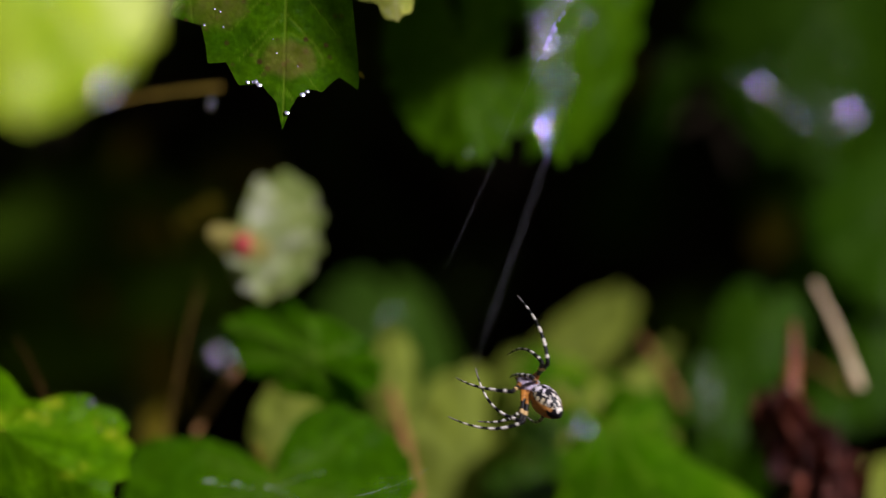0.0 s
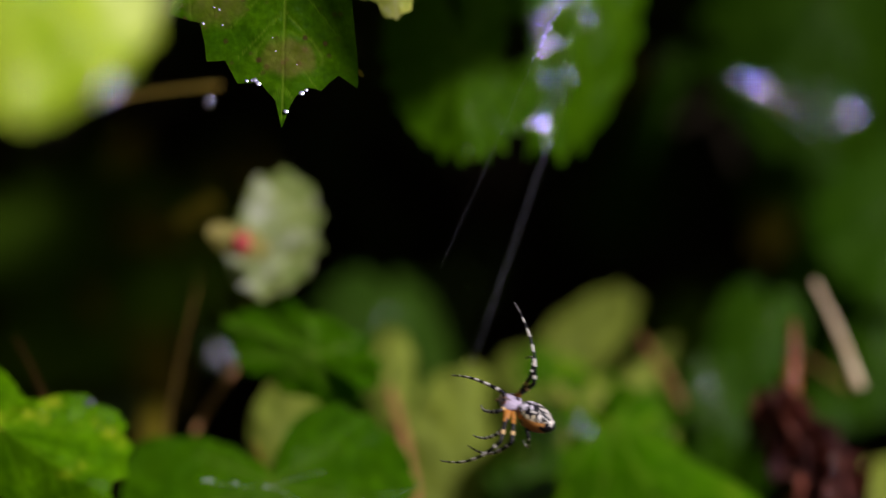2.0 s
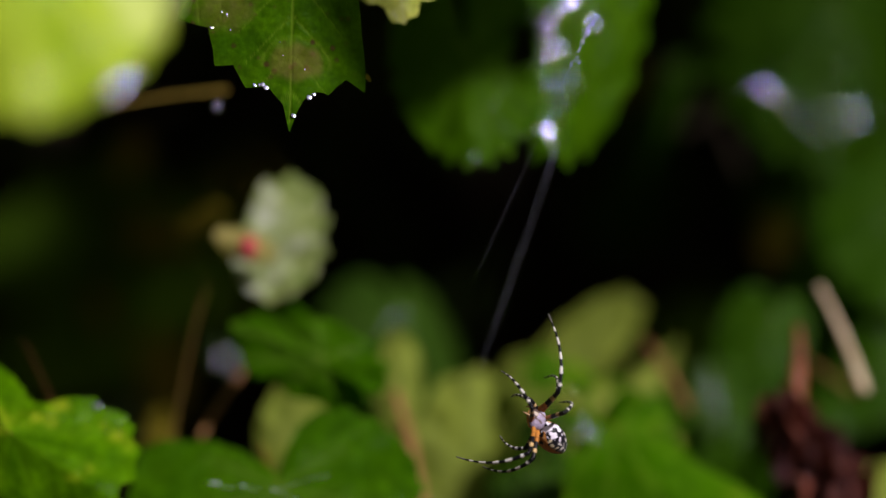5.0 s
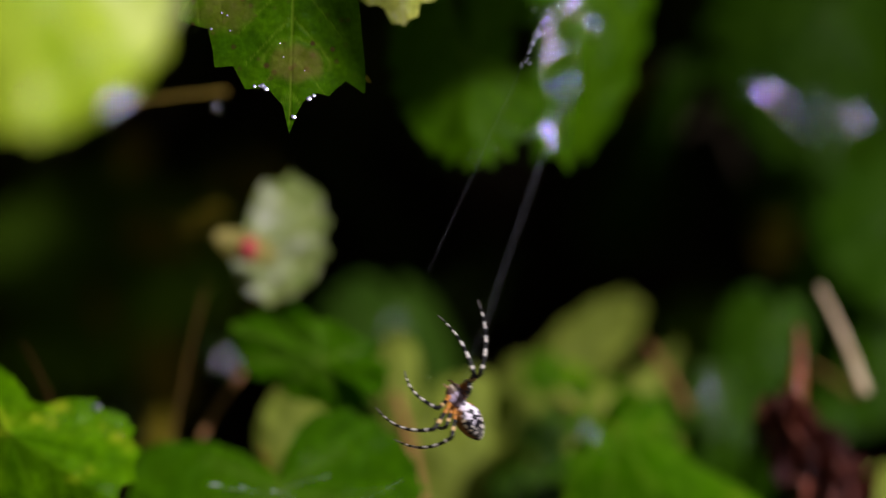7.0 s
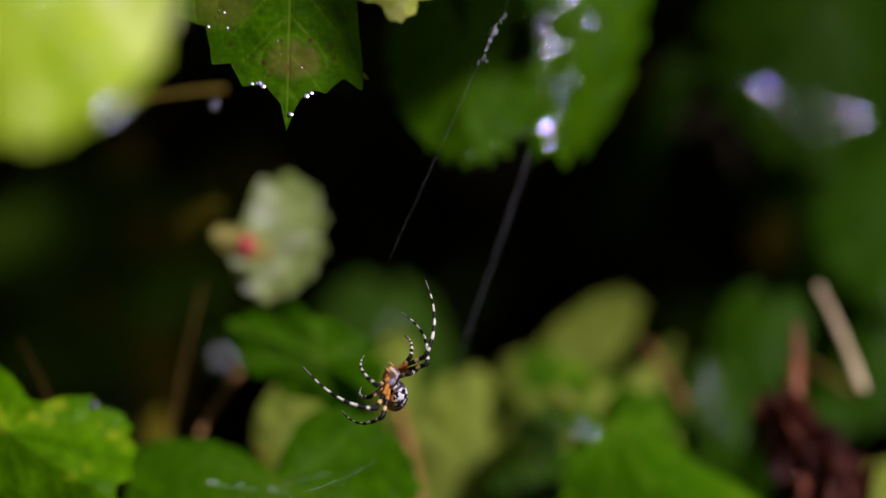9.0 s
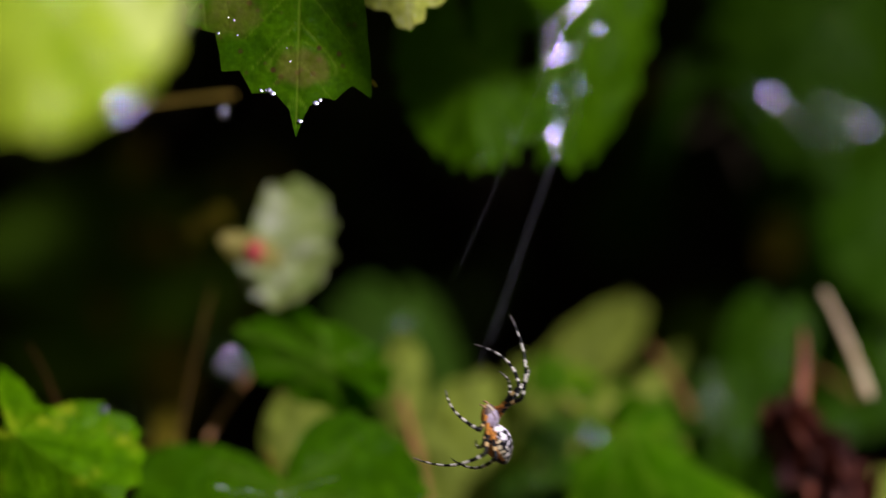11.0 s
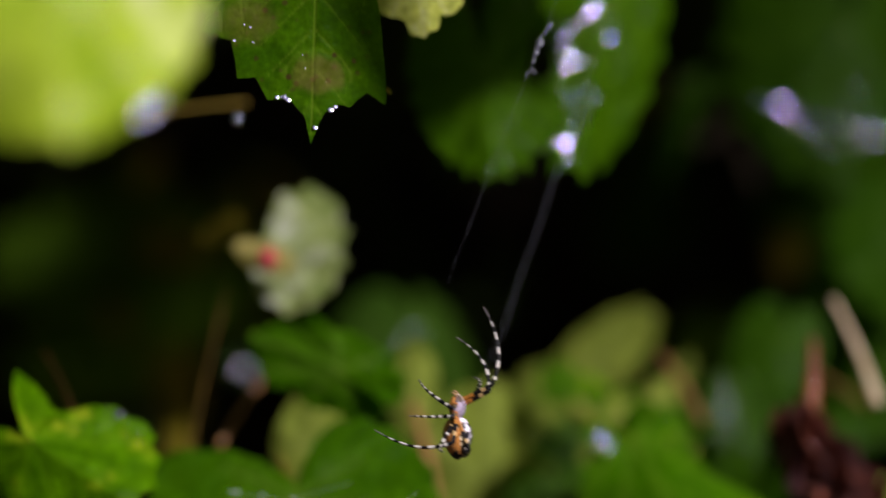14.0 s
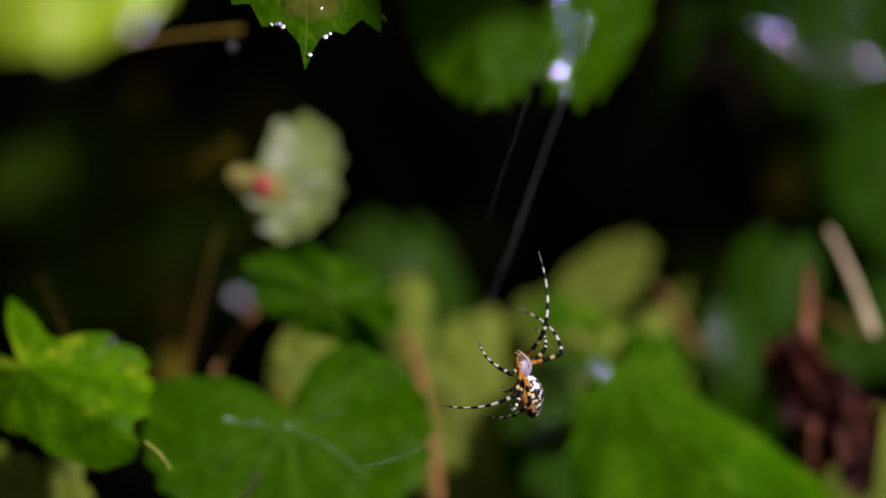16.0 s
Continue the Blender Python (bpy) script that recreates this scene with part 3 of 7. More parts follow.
low_left = grape_leaf((-0.1726, 0.9868, 0.6787), (-0.1268, 0.9713, 0.6520), (0.1, -1, 0.2), BRIGHT, "bright green grape leaf with yellow flecks and a raised lobe", 1.0, 61, cup=0.2, fold=0.42, wave=0.03, teeth=16, bite=0.05, ribs=0.12, puff=0.014, puffs=15, rings=70, around=320, rim="eared", beads=((-0.515, 0.33, 0.0020), (-0.50, 0.52, 0.0007), (-0.44, 0.57, 0.0005), (-0.40, 0.50, 0.0004)))
low_mid = grape_leaf((-0.0712, 1.0500, 0.6521), (-0.0653, 1.0200, 0.5977), (0.05, -1, 0.15), GREEN, "broad green grape leaf with web strands over its veins", 1.0, 63, cup=0.1, fold=-0.05, bite=0.06, teeth=14, ribs=0.4, puff=0.02, rim="heart", rings=50, around=260, rib_width=0.016)
low_pale = grape_leaf((-0.1884, 1.0600, 0.5989), (-0.1629, 1.0500, 0.6352), (0.2, -0.9, 0.4), OLIVE, "pale olive leaf underside below the others", 1.1, 64, puff=0.03, rim="lobed")
olive_a = grape_leaf((0.0652, 1.3350, 0.6927), (0.0995, 1.3250, 0.7259), (0.05, -1, 0.25), OLIVE, "olive-yellow underside of a broad grape leaf", 0.48, 71, bite=0.12, teeth=6, rim="oval", puff=0.03)
olive_g = grape_leaf((0.0599, 1.3250, 0.6758), (0.0864, 1.3200, 0.6523), (0.05, -1, 0.25), OLIVE, "olive-yellow leaf underside curling below another", 0.55, 72, bite=0.12, teeth=6, rim="oval", puff=0.03)
olive_i = grape_leaf((0.1029, 1.2500, 0.6772), (0.1151, 1.2450, 0.6495), (0.05, -1, 0.25), OLIVE, "narrow olive leaf edge beside a stalk", 0.24, 76, bite=0.06, teeth=7, rim="oval")
olive_j = grape_leaf((0.0415, 1.3100, 0.6737), (0.0383, 1.3000, 0.6971), (0.05, -1, 0.2), OLIVE, "olive leaf underside half in shade", 0.75, 80, bite=0.1, teeth=6, rim="oval")
olive_l = grape_leaf((0.0046, 1.2800, 0.6006), (0.0023, 1.2700, 0.6332), (0.1, -1, 0.15), SHADED, "dark green leaf low among the vines", 0.8, 131, rim="oval", bite=0.1, teeth=6)
olive_k = grape_leaf((0.0285, 1.3200, 0.6464), (0.0306, 1.3100, 0.6766), (0.2, -1, 0.25), OLIVE, "olive leaf underside behind another", 0.8, 135, rim="oval", bite=0.1, teeth=6)
bit_h = grape_leaf((0.0337, 1.2400, 0.6136), (0.0266, 1.2300, 0.5926), (0.1, -1, 0.3), OLIVE, "shaded green leaf low among the vines", 0.9, 132, bite=0.2)
bit_i = grape_leaf((0.0561, 1.2400, 0.6220), (0.0625, 1.2300, 0.6064), (0.1, -1, 0.3), GREEN, "small green leaf low among the vines", 0.9, 133, bite=0.2)
bit_j = grape_leaf((0.0368, 1.2500, 0.6491), (0.0421, 1.2400, 0.6359), (0.15, -0.95, 0.3), OLIVE, "small dull leaf under olive leaves", 0.8, 134, bite=0.2)
bit_a = grape_leaf((0.0477, 1.2400, 0.6945), (0.0528, 1.2300, 0.6811), (0.15, -0.95, 0.3), GREEN, "small green leaf among olive leaves", 0.7, 111, bite=0.2)
bit_b = grape_leaf((0.0621, 1.2500, 0.6870), (0.0714, 1.2400, 0.6750), (0.15, -0.95, 0.3), BRIGHT, "small bright green leaf among olive leaves", 0.7, 112, bite=0.2)
bit_c = grape_leaf((0.0455, 1.2200, 0.6666), (0.0547, 1.2100, 0.6550), (0.15, -0.95, 0.3), GLAZED, "small wet leaf among olive leaves", 0.8, 113, bite=0.2, drops=((0, 0.4, 0.4, 0.4, 5, 0.0004, 0.0008),))
bit_e = grape_leaf((0.0825, 1.2400, 0.6806), (0.0929, 1.2300, 0.6701), (0.15, -0.95, 0.3), GREEN, "small green leaf beside a stalk", 0.7, 115, bite=0.2)
olive_b = grape_leaf((-0.0232, 1.2000, 0.6828), (-0.0231, 1.1950, 0.7121), (0.2, -1, 0.1), OLIVE, "small narrow olive leaf turned edgeways", 0.5, 73, bite=0.05, teeth=7, rim="oval")
olive_c = grape_leaf((0.0172, 1.2600, 0.6136), (0.0135, 1.2500, 0.6904), (0.2, -1, 0.2), OLIVE, "long olive leaf underside hanging in shade", 0.66, 75, bite=0.1, teeth=6, rim="oval", puff=0.03)
olive_d = grape_leaf((-0.0735, 1.1500, 0.6649), (-0.0659, 1.1450, 0.6905), (0.2, -1, 0.15), OLIVE, "small olive leaf behind a broad leaf", 0.72, 77, bite=0.05, teeth=7, rim="oval")
olive_e = grape_leaf((0.0515, 1.3000, 0.6480), (0.0420, 1.2800, 0.6783), (0.1, -1, 0.3), OLIVE, "olive leaf with dull wet patches", 0.8, 78, bite=0.05, teeth=7)
olive_f = grape_leaf((0.2300, 1.2500, 0.5869), (0.2042, 1.2200, 0.6445), (0.1, -1, 0.3), OLIVE, "olive leaf underside beside a withered leaf", 0.8, 79, bite=0.05, teeth=7)
low_right = grape_leaf((0.0761, 1.1228, 0.6715), (0.1147, 1.0652, 0.6047), (0.05, -1, 0.2), MIDGREEN, "bright green toothed grape leaf lying broadside", 1.0, 81, cup=0.2, puff=0.045, puffs=9, teeth=20, bite=0.16, wave=0.04, rim="shield", rings=50, around=320, ribs=0.5)
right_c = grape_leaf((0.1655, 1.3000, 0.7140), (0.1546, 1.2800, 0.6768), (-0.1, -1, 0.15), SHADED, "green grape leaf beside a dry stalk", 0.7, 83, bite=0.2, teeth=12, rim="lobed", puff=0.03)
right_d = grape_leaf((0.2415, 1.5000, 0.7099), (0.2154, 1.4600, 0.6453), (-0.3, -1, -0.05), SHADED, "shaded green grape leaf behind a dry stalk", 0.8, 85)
back_a = grape_leaf((0.1266, 1.3600, 0.6705), (0.1305, 1.3400, 0.6428), (0.1, -1, 0.2), OLIVE, "dull olive leaf behind a reddish stalk", 0.5, 171, bite=0.12, teeth=8, rim="lobed", puff=0.03)
back_d = grape_leaf((0.1167, 1.3400, 0.6579), (0.1204, 1.3300, 0.7023), (0.1, -1, 0.2), OLIVE, "dull olive leaf underside beside a reddish stalk", 0.5, 174, bite=0.12, teeth=8, rim="lobed", puff=0.03)
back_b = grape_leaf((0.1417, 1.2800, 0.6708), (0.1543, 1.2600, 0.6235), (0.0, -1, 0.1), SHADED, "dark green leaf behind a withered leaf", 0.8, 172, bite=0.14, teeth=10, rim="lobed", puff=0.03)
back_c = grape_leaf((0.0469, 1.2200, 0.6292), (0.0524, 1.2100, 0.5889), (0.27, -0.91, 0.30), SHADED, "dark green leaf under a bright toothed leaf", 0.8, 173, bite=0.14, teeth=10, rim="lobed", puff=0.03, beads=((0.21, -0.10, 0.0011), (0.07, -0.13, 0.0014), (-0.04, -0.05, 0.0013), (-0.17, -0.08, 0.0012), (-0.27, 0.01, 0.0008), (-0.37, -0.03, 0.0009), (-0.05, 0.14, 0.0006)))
olive_m = grape_leaf((0.0490, 1.2450, 0.6440), (0.0440, 1.2350, 0.6740), (0.20, -0.92, 0.30), OLIVE, "pale olive leaf underside with wet patches", 0.75, 137, bite=0.12, teeth=7, rim="lobed", puff=0.05, puffs=9, drops=((0, 0.5, 0.3, 0.35, 9, 0.0005, 0.0010),))
wet_a = grape_leaf((-0.1178, 1.3400, 0.6976), (-0.1165, 1.3350, 0.6842), (0.33, -0.88, 0.33), GLAZED, "small wet leaf glinting in the gloom", 0.9, 96, drops=((0, 0.4, 0.25, 0.3, 9, 0.0016, 0.0024),))
wet_b = grape_leaf((-0.0110, 1.2500, 0.6941), (-0.0129, 1.2500, 0.6800), (0.28, -0.89, 0.35), GLAZED, "small wet leaf glinting in the gloom", 0.6, 97, drops=((0, 0.4, 0.2, 0.3, 3, 0.0006, 0.001),))
wet_c = grape_leaf((0.1337, 1.2750, 0.6807), (0.1338, 1.2650, 0.6571), (0.28, -0.89, 0.35), GLAZED, "small wet leaf glinting in the gloom", 0.55, 98, rim="oval", puff=0.05, puffs=6)
wet_d = grape_leaf((0.0377, 1.1900, 0.6419), (0.0533, 1.1800, 0.6322), (0.28, -0.89, 0.35), GLAZED, "small wet leaf glinting in the gloom", 0.8, 99, drops=((0, 0.4, 0.4, 0.5, 10, 0.0006, 0.0011),))
wet_e = grape_leaf((0.0597, 1.1150, 0.6763), (0.0639, 1.1100, 0.6674), (0.28, -0.89, 0.35), LUSH, "small wet leaf tip catching the light", 0.8, 100, drops=((0, 0.4, 0.42, 0.5, 12, 0.0004, 0.0009),))
wet_f = grape_leaf((0.0491, 1.2400, 0.6527), (0.0598, 1.2300, 0.6493), (0.28, -0.89, 0.35), GLAZED, "small wet leaf glinting in the gloom", 0.7, 94, cup=0.5)
wet_g = grape_leaf((0.0626, 1.1580, 0.6401), (0.0309, 1.1500, 0.6347), (0.28, -0.90, 0.33), GLAZED, "narrow wet leaf edge glinting under a bright leaf", 0.34, 138, bite=0.2, teeth=6, rim="oval", puff=0.08, puffs=8, cup=0.3, drops=((0, 0.5, 0.2, 0.5, 12, 0.0004, 0.0009),))
dark_a = grape_leaf((-0.3071, 2.1200, 0.8029), (-0.2779, 2.0800, 0.7364), (0.1, -1, 0.3), HOLLOW, "shaded grape leaf deep in the hollow", 0.9, 91)
dark_b = grape_leaf((-0.2042, 2.0000, 0.7684), (-0.1781, 1.9600, 0.6975), (0.1, -1, 0.3), HOLLOW, "shaded grape leaf deep in the hollow", 0.7, 92)
dark_c = grape_leaf((0.1790, 2.3000, 0.8126), (0.1555, 2.2600, 0.7505), (0.1, -1, 0.3), SHADED, "shaded grape leaf deep in the hollow", 0.6, 93)
dark_e = grape_leaf((0.1498, 1.2200, 0.6597), (0.1393, 1.2000, 0.6261), (-0.9, -0.5, -0.1), SHADED, "shaded grape leaf behind brighter leaves", 0.7, 95)
dark_f = grape_leaf((-0.2162, 1.8000, 0.7666), (-0.1818, 1.7800, 0.7584), (0.1, -1, 0.3), WITHERING, "yellowing grape leaf in the dark hollow", 0.4, 86)
dark_g = grape_leaf((0.1342, 1.7500, 0.8724), (0.1493, 1.7200, 0.8452), (0.1, -1, 0.3), WITHERING, "dry brown leaf in the dark hollow", 0.4, 87)
dark_h = grape_leaf((0.2241, 1.7000, 0.7657), (0.2164, 1.7000, 0.7427), (0.1, -1, 0.3), WITHERING, "yellowing grape leaf in the dark hollow", 0.6, 88)
dark_i = grape_leaf((-0.1190, 1.2500, 0.7693), (-0.1321, 1.2400, 0.7607), (0.1, -1, 0.3), WITHERING, "small yellowing leaf beside a pale leaf", 0.35, 89)
dark_j = grape_leaf((0.1577, 2.1000, 0.8213), (0.1441, 2.0600, 0.7551), (0.1, -1, 0.3), SHADED, "narrow shaded leaf deep in the hollow", 0.25, 101)
dark_k = grape_leaf((-0.3263, 1.9500, 0.7680), (-0.2981, 1.9100, 0.7161), (0.1, -1, 0.3), HOLLOW, "shaded grape leaf deep in the hollow", 0.8, 102)
dark_l = grape_leaf((-0.2605, 1.9500, 0.7066), (-0.2337, 1.9100, 0.6559), (0.1, -1, 0.3), HOLLOW, "shaded grape leaf deep in the hollow", 0.8, 103)
dark_m = grape_leaf((-0.1501, 1.2500, 0.6589), (-0.1546, 1.2300, 0.6341), (-0.7, -0.7, -0.1), WITHERING, "dull brown leaf behind brighter leaves", 0.6, 104)
dark_q = grape_leaf((-0.0381, 0.9300, 0.8174), (-0.0285, 0.9250, 0.8122), (-0.4, -0.8, -0.4), WITHERING, "curled brown edge of a lobe behind a toothed leaf", 0.1, 108, bite=0.05)
# out of view, added to throw shade on the toothed leaf's right half
shade_leaf = grape_leaf((0.1296, 0.7140, 1.0698), (0.1523, 0.7140, 0.9794), (0.52, -0.64, 0.57), SHADED, "unseen grape leaf added overhead to shade a toothed leaf", 0.38, 109, rim="oval", bite=0.08, stalk=(0.14, 0.74, 1.12))
# out of view too, added to dim the broad leaf's left side
shade_leaf_b = grape_leaf((0.1250, 0.9700, 0.9900), (0.0900, 0.9550, 0.9300), (0.52, -0.64, 0.57), SHADED, "unseen grape leaf added overhead to shade a broad leaf", 0.8, 119, rim="lobed", stalk=(0.17, 1.0, 1.06))
# the sun reaches this leaf; its dark green stands in for the hollow's shade
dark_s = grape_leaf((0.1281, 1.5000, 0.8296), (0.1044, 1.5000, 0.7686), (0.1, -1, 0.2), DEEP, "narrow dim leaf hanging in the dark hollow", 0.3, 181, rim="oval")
right_e = grape_leaf((0.2328, 1.3600, 0.6922), (0.2265, 1.3500, 0.6592), (-0.1, -1, 0.2), SHADED, "shaded green grape leaf beside a dry stalk", 0.7, 118)
dark_r = grape_leaf((-0.2239, 1.9000, 0.6650), (-0.2089, 1.8800, 0.6236), (-0.3, -0.7, -0.3), WITHERING, "withering leaf in the dark hollow", 0.6, 110)
dark_n = grape_leaf((-0.3175, 1.9500, 0.6803), (-0.2809, 1.9100, 0.6430), (0.1, -1, 0.3), HOLLOW, "shaded grape leaf deep in the hollow", 0.7, 105)
dark_o = grape_leaf((0.2006, 2.0000, 0.6965), (0.2098, 1.9600, 0.6623), (0.1, -1, 0.3), HOLLOW, "shaded grape leaf deep in the hollow", 0.8, 106)
dark_p = grape_leaf((0.2909, 2.1000, 0.8024), (0.2669, 2.0600, 0.7597), (0.1, -1, 0.3), SHADED, "shaded grape leaf deep in the hollow", 0.8, 107)

hollow_rng = random.Random(31)
for k in range(14):
    x, z = hollow_rng.uniform(-0.28, -0.12), hollow_rng.uniform(0.69, 0.82)
    y = hollow_rng.uniform(1.7, 1.95)
    grape_leaf((x, y, z), (x + hollow_rng.uniform(-0.012, 0.02), y - 0.004, z - hollow_rng.uniform(0.008, 0.02)), (hollow_rng.uniform(-0.5, 0.2), -0.6, -0.7), WITHERING if k % 3 else HOLLOW, "small withering leaf in the dark hollow", hollow_rng.uniform(0.4, 0.8), 120 + k, bite=0.2)

tangle_rng = random.Random(77)
for k in range(30):
    x, y, z = tangle_rng.uniform(0.03, 0.12), tangle_rng.uniform(1.19, 1.3), tangle_rng.uniform(0.628, 0.69)
    kind = (GREEN, OLIVE, BRIGHT, OLIVE, SHADED, GLAZED)[k % 6]
    grape_leaf((x, y, z), (x + tangle_rng.uniform(-0.014, 0.014), y - 0.003, z - tangle_rng.uniform(0.006, 0.014)), (tangle_rng.uniform(-0.3, 0.4), -1, tangle_rng.uniform(0, 0.5)), kind, "small leaf in the tangle of olive and green leaves", tangle_rng.uniform(0.25, 0.6), 140 + k, rim="lobed", bite=0.2, rings=10, around=66, drops=((0, 0.4, 0.3, 0.3, 3, 0.0003, 0.0006),) if k % 6 == 5 else ())


# ---- stems, dry bits ----
def stem(name, label, a, b, sag, r0, r1, material, category, knots=()):
    pts = bow(a, b, sag, 24)
    radii = []
    for i in range(25):
        s = i / 24
        r = r0 + (r1 - r0) * s
        for k in knots:
            r *= 1 + 0.35 * math.exp(-((s - k) / 0.03) ** 2)
        radii.append(r * (1 + 0.06 * noise.noise(Vector((s * 9, r0 * 999, 0)))))
    v, f = sweep(pts, radii, 12)
    return tagged(mesh_part(name, v, f, material, None), label, category)


stem("vine_stem", "brown vine stem rising between olive leaves", (-0.0098, 1.1200, 0.6092), (-0.0245, 1.1600, 0.6850), (0.003, 0, 0), 0.0030, 0.0021, YOUNG_CANE, "stem", (0.7,))
stem("vine_stem", "thin yellow-brown stalk with a hanging drop", (-0.1494, 1.1000, 0.8133), (-0.0979, 1.1100, 0.8214), (0, 0, 0.001), 0.0007, 0.0010, PETIOLE, "stem", (0.9,))
stem("vine_stem", "thin brown stalk under a pale leaf", (-0.1073, 1.1200, 0.7377), (-0.1217, 1.1000, 0.6637), (-0.001, 0, 0), 0.0003, 0.0005, CANE, "stem", (0.2,))
stem("vine_stem", "thin brown stalk behind a broad leaf", (-0.0923, 1.1400, 0.6964), (-0.1106, 1.1200, 0.6671), (0, 0, 0.002), 0.0010, 0.0015, YOUNG_CANE, "stem")
stem("vine_stem", "thin brown stalk over a bright leaf", (-0.1798, 1.0600, 0.7121), (-0.1651, 1.0500, 0.6841), (0.001, 0, 0), 0.0007, 0.0012, YOUNG_CANE, "stem")
stem("vine_stem", "reddish brown stalk of a bright leaf", (0.0975, 1.2400, 0.7060), (0.1180, 1.2200, 0.6690), (0.002, 0, 0), 0.0013, 0.0018, YOUNG_CANE, "stem")
stem("vine_stem", "short dark twig under a broad leaf", (-0.0807, 1.0000, 0.6355), (-0.0888, 0.9900, 0.6233), (0.001, 0, 0.001), 0.0009, 0.0007, BARK, "stem")
stem("vine_stem", "yellow-green curled shoot under a bright leaf", (-0.1203, 0.9450, 0.6536), (-0.1106, 0.9450, 0.6430), (0.0008, 0, 0.0006), 0.0007, 0.0011, SHOOT, "stem", (0.5,))
# dark bark colour stands in for the hollow's shade on these two twigs
stem("vine_stem", "thin brown twig deep in the dark hollow", (0.1196, 1.5000, 0.8636), (0.1816, 1.5500, 0.7973), (0.004, 0, 0.012), 0.0030, 0.0022, BARK, "stem", (0.3, 0.7))
stem("vine_stem", "thin brown twig crossing the dark hollow", (0.1406, 1.6000, 0.8242), (0.1900, 1.6200, 0.8655), (0.0, 0, -0.006), 0.0022, 0.0018, BARK, "stem", (0.4,))
stem("dry_stalk", "pale straw-coloured dry stalk leaning on the vine", (0.1711, 1.1600, 0.7346), (0.1887, 1.1400, 0.6862), (0.001, 0, 0.001), 0.0013, 0.0031, STRAW, "stalk", (0.05,))
stem("dry_stalk", "short tan dry stalk beside a withered leaf", (0.1802, 1.2700, 0.6946), (0.2029, 1.2600, 0.6794), (0, 0, 0.001), 0.0014, 0.0023, CANE, "stalk")
stem("red_shoot", "orange-red shoot tip above a withered leaf", (0.1602, 1.1500, 0.7165), (0.1569, 1.1400, 0.6810), (0.001, 0, 0), 0.0014, 0.0050, BUD, "shoot")
withered = tagged(new("withered_leaf"), "wet reddish-brown withered leaf, crumpled and hanging", "leaf")
withered.location = (0.1655, 1.1300, 0.6590)
wither_rng = random.Random(12)
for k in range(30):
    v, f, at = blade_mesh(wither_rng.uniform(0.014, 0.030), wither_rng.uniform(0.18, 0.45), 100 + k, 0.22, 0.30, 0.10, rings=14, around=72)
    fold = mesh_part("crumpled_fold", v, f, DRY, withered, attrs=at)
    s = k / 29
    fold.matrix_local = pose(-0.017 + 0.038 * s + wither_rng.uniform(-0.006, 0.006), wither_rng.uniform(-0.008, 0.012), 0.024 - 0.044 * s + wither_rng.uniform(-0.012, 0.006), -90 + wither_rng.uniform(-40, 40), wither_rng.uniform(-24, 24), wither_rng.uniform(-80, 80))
for x, y, z in ((0.006, -0.014, -0.022), (-0.004, -0.013, -0.006), (0.009, -0.013, -0.012), (-0.008, -0.012, 0.010), (0.012, -0.013, -0.028)):
    water_drop(withered, (x, y, z), 0.0009, 0.9)
gall_bm = bmesh.new()
bmesh.ops.create_icosphere(gall_bm, subdivisions=3, radius=0.0044)
for v in gall_bm.verts:
    v.co *= 1 + 0.18 * noise.noise(v.co * 400)
    v.co.z *= 1.15
gall = part("red_gall", gall_bm, RED, None)
gall.location = (-0.0877, 1.1000, 0.7517)
tagged(gall, "small red gall on a pale leaf", "gall")
hang = tagged(new("hanging_drop"), "clear raindrop hanging from a thin stalk", "water drop")
hang.location = (-0.0966, 1.0450, 0.8104)
water_drop(hang, (0, 0, -0.0012), 0.0019, 1.15)

# ---- silk: rigid threads that swing ----


def silk(name, label, strands):
    thing = tagged(new(name), label, "web")
    for a, b, sag, r in strands:
        v, f = sweep(bow(a, b, sag, 8), [r] * 9, 6)
        mesh_part("strand", v, f, SILK, thing)
    return thing


tuft_rng = random.Random(9)
tuft = [((0, 0, 0.09), (0, 0, -0.040), (0, 0, 0), 0.000015)]
for k in range(30):
    # a tuft of torn, glinting silk caught on the line
    z, x = tuft_rng.gauss(0.053, 0.0065), tuft_rng.gauss(0.0003, 0.0007)
    tuft.append(((x, tuft_rng.uniform(-0.001, 0.001), z), (x + tuft_rng.uniform(-0.0009, 0.0009), 0, z + tuft_rng.uniform(0.0006, 0.0026)), (tuft_rng.uniform(-0.0004, 0.0004), 0, 0), tuft_rng.choice((0.00006, 0.00009, 0.00016, 0.00025))))
guy_thread = silk("guy_thread", "fine pale silk line slung from the leaves", tuft)
frame_thread = silk("frame_thread", "thick pale silk line of the web frame", [((0, 0, 0.008), (0, 0, -0.085), (0, 0, 0), 0.000032), ((0.0006, 0.001, 0.008), (0.0006, 0.001, -0.07), (0, 0, 0), 0.000032)])
web_strands = [((-0.006, 0, -0.004), (0.02, 0, 0.0065), (0.001, 0, -0.0012), 0.00002), ((-0.006, 0.001, -0.004), (0.006, 0.002, 0.0), (0, 0, -0.0005), 0.000025)]
web_rng = random.Random(4)
for k in range(4):
    z = -0.004 + 0.0021 * k
    web_strands.append(((-0.008 + 0.0028 * k, 0.001 * (k % 3), z), (0.010 + 0.0032 * k, 0.002 * (k % 2), z + 0.0025), (0, 0, web_rng.uniform(-0.0006, 0.0002)), 0.000007))
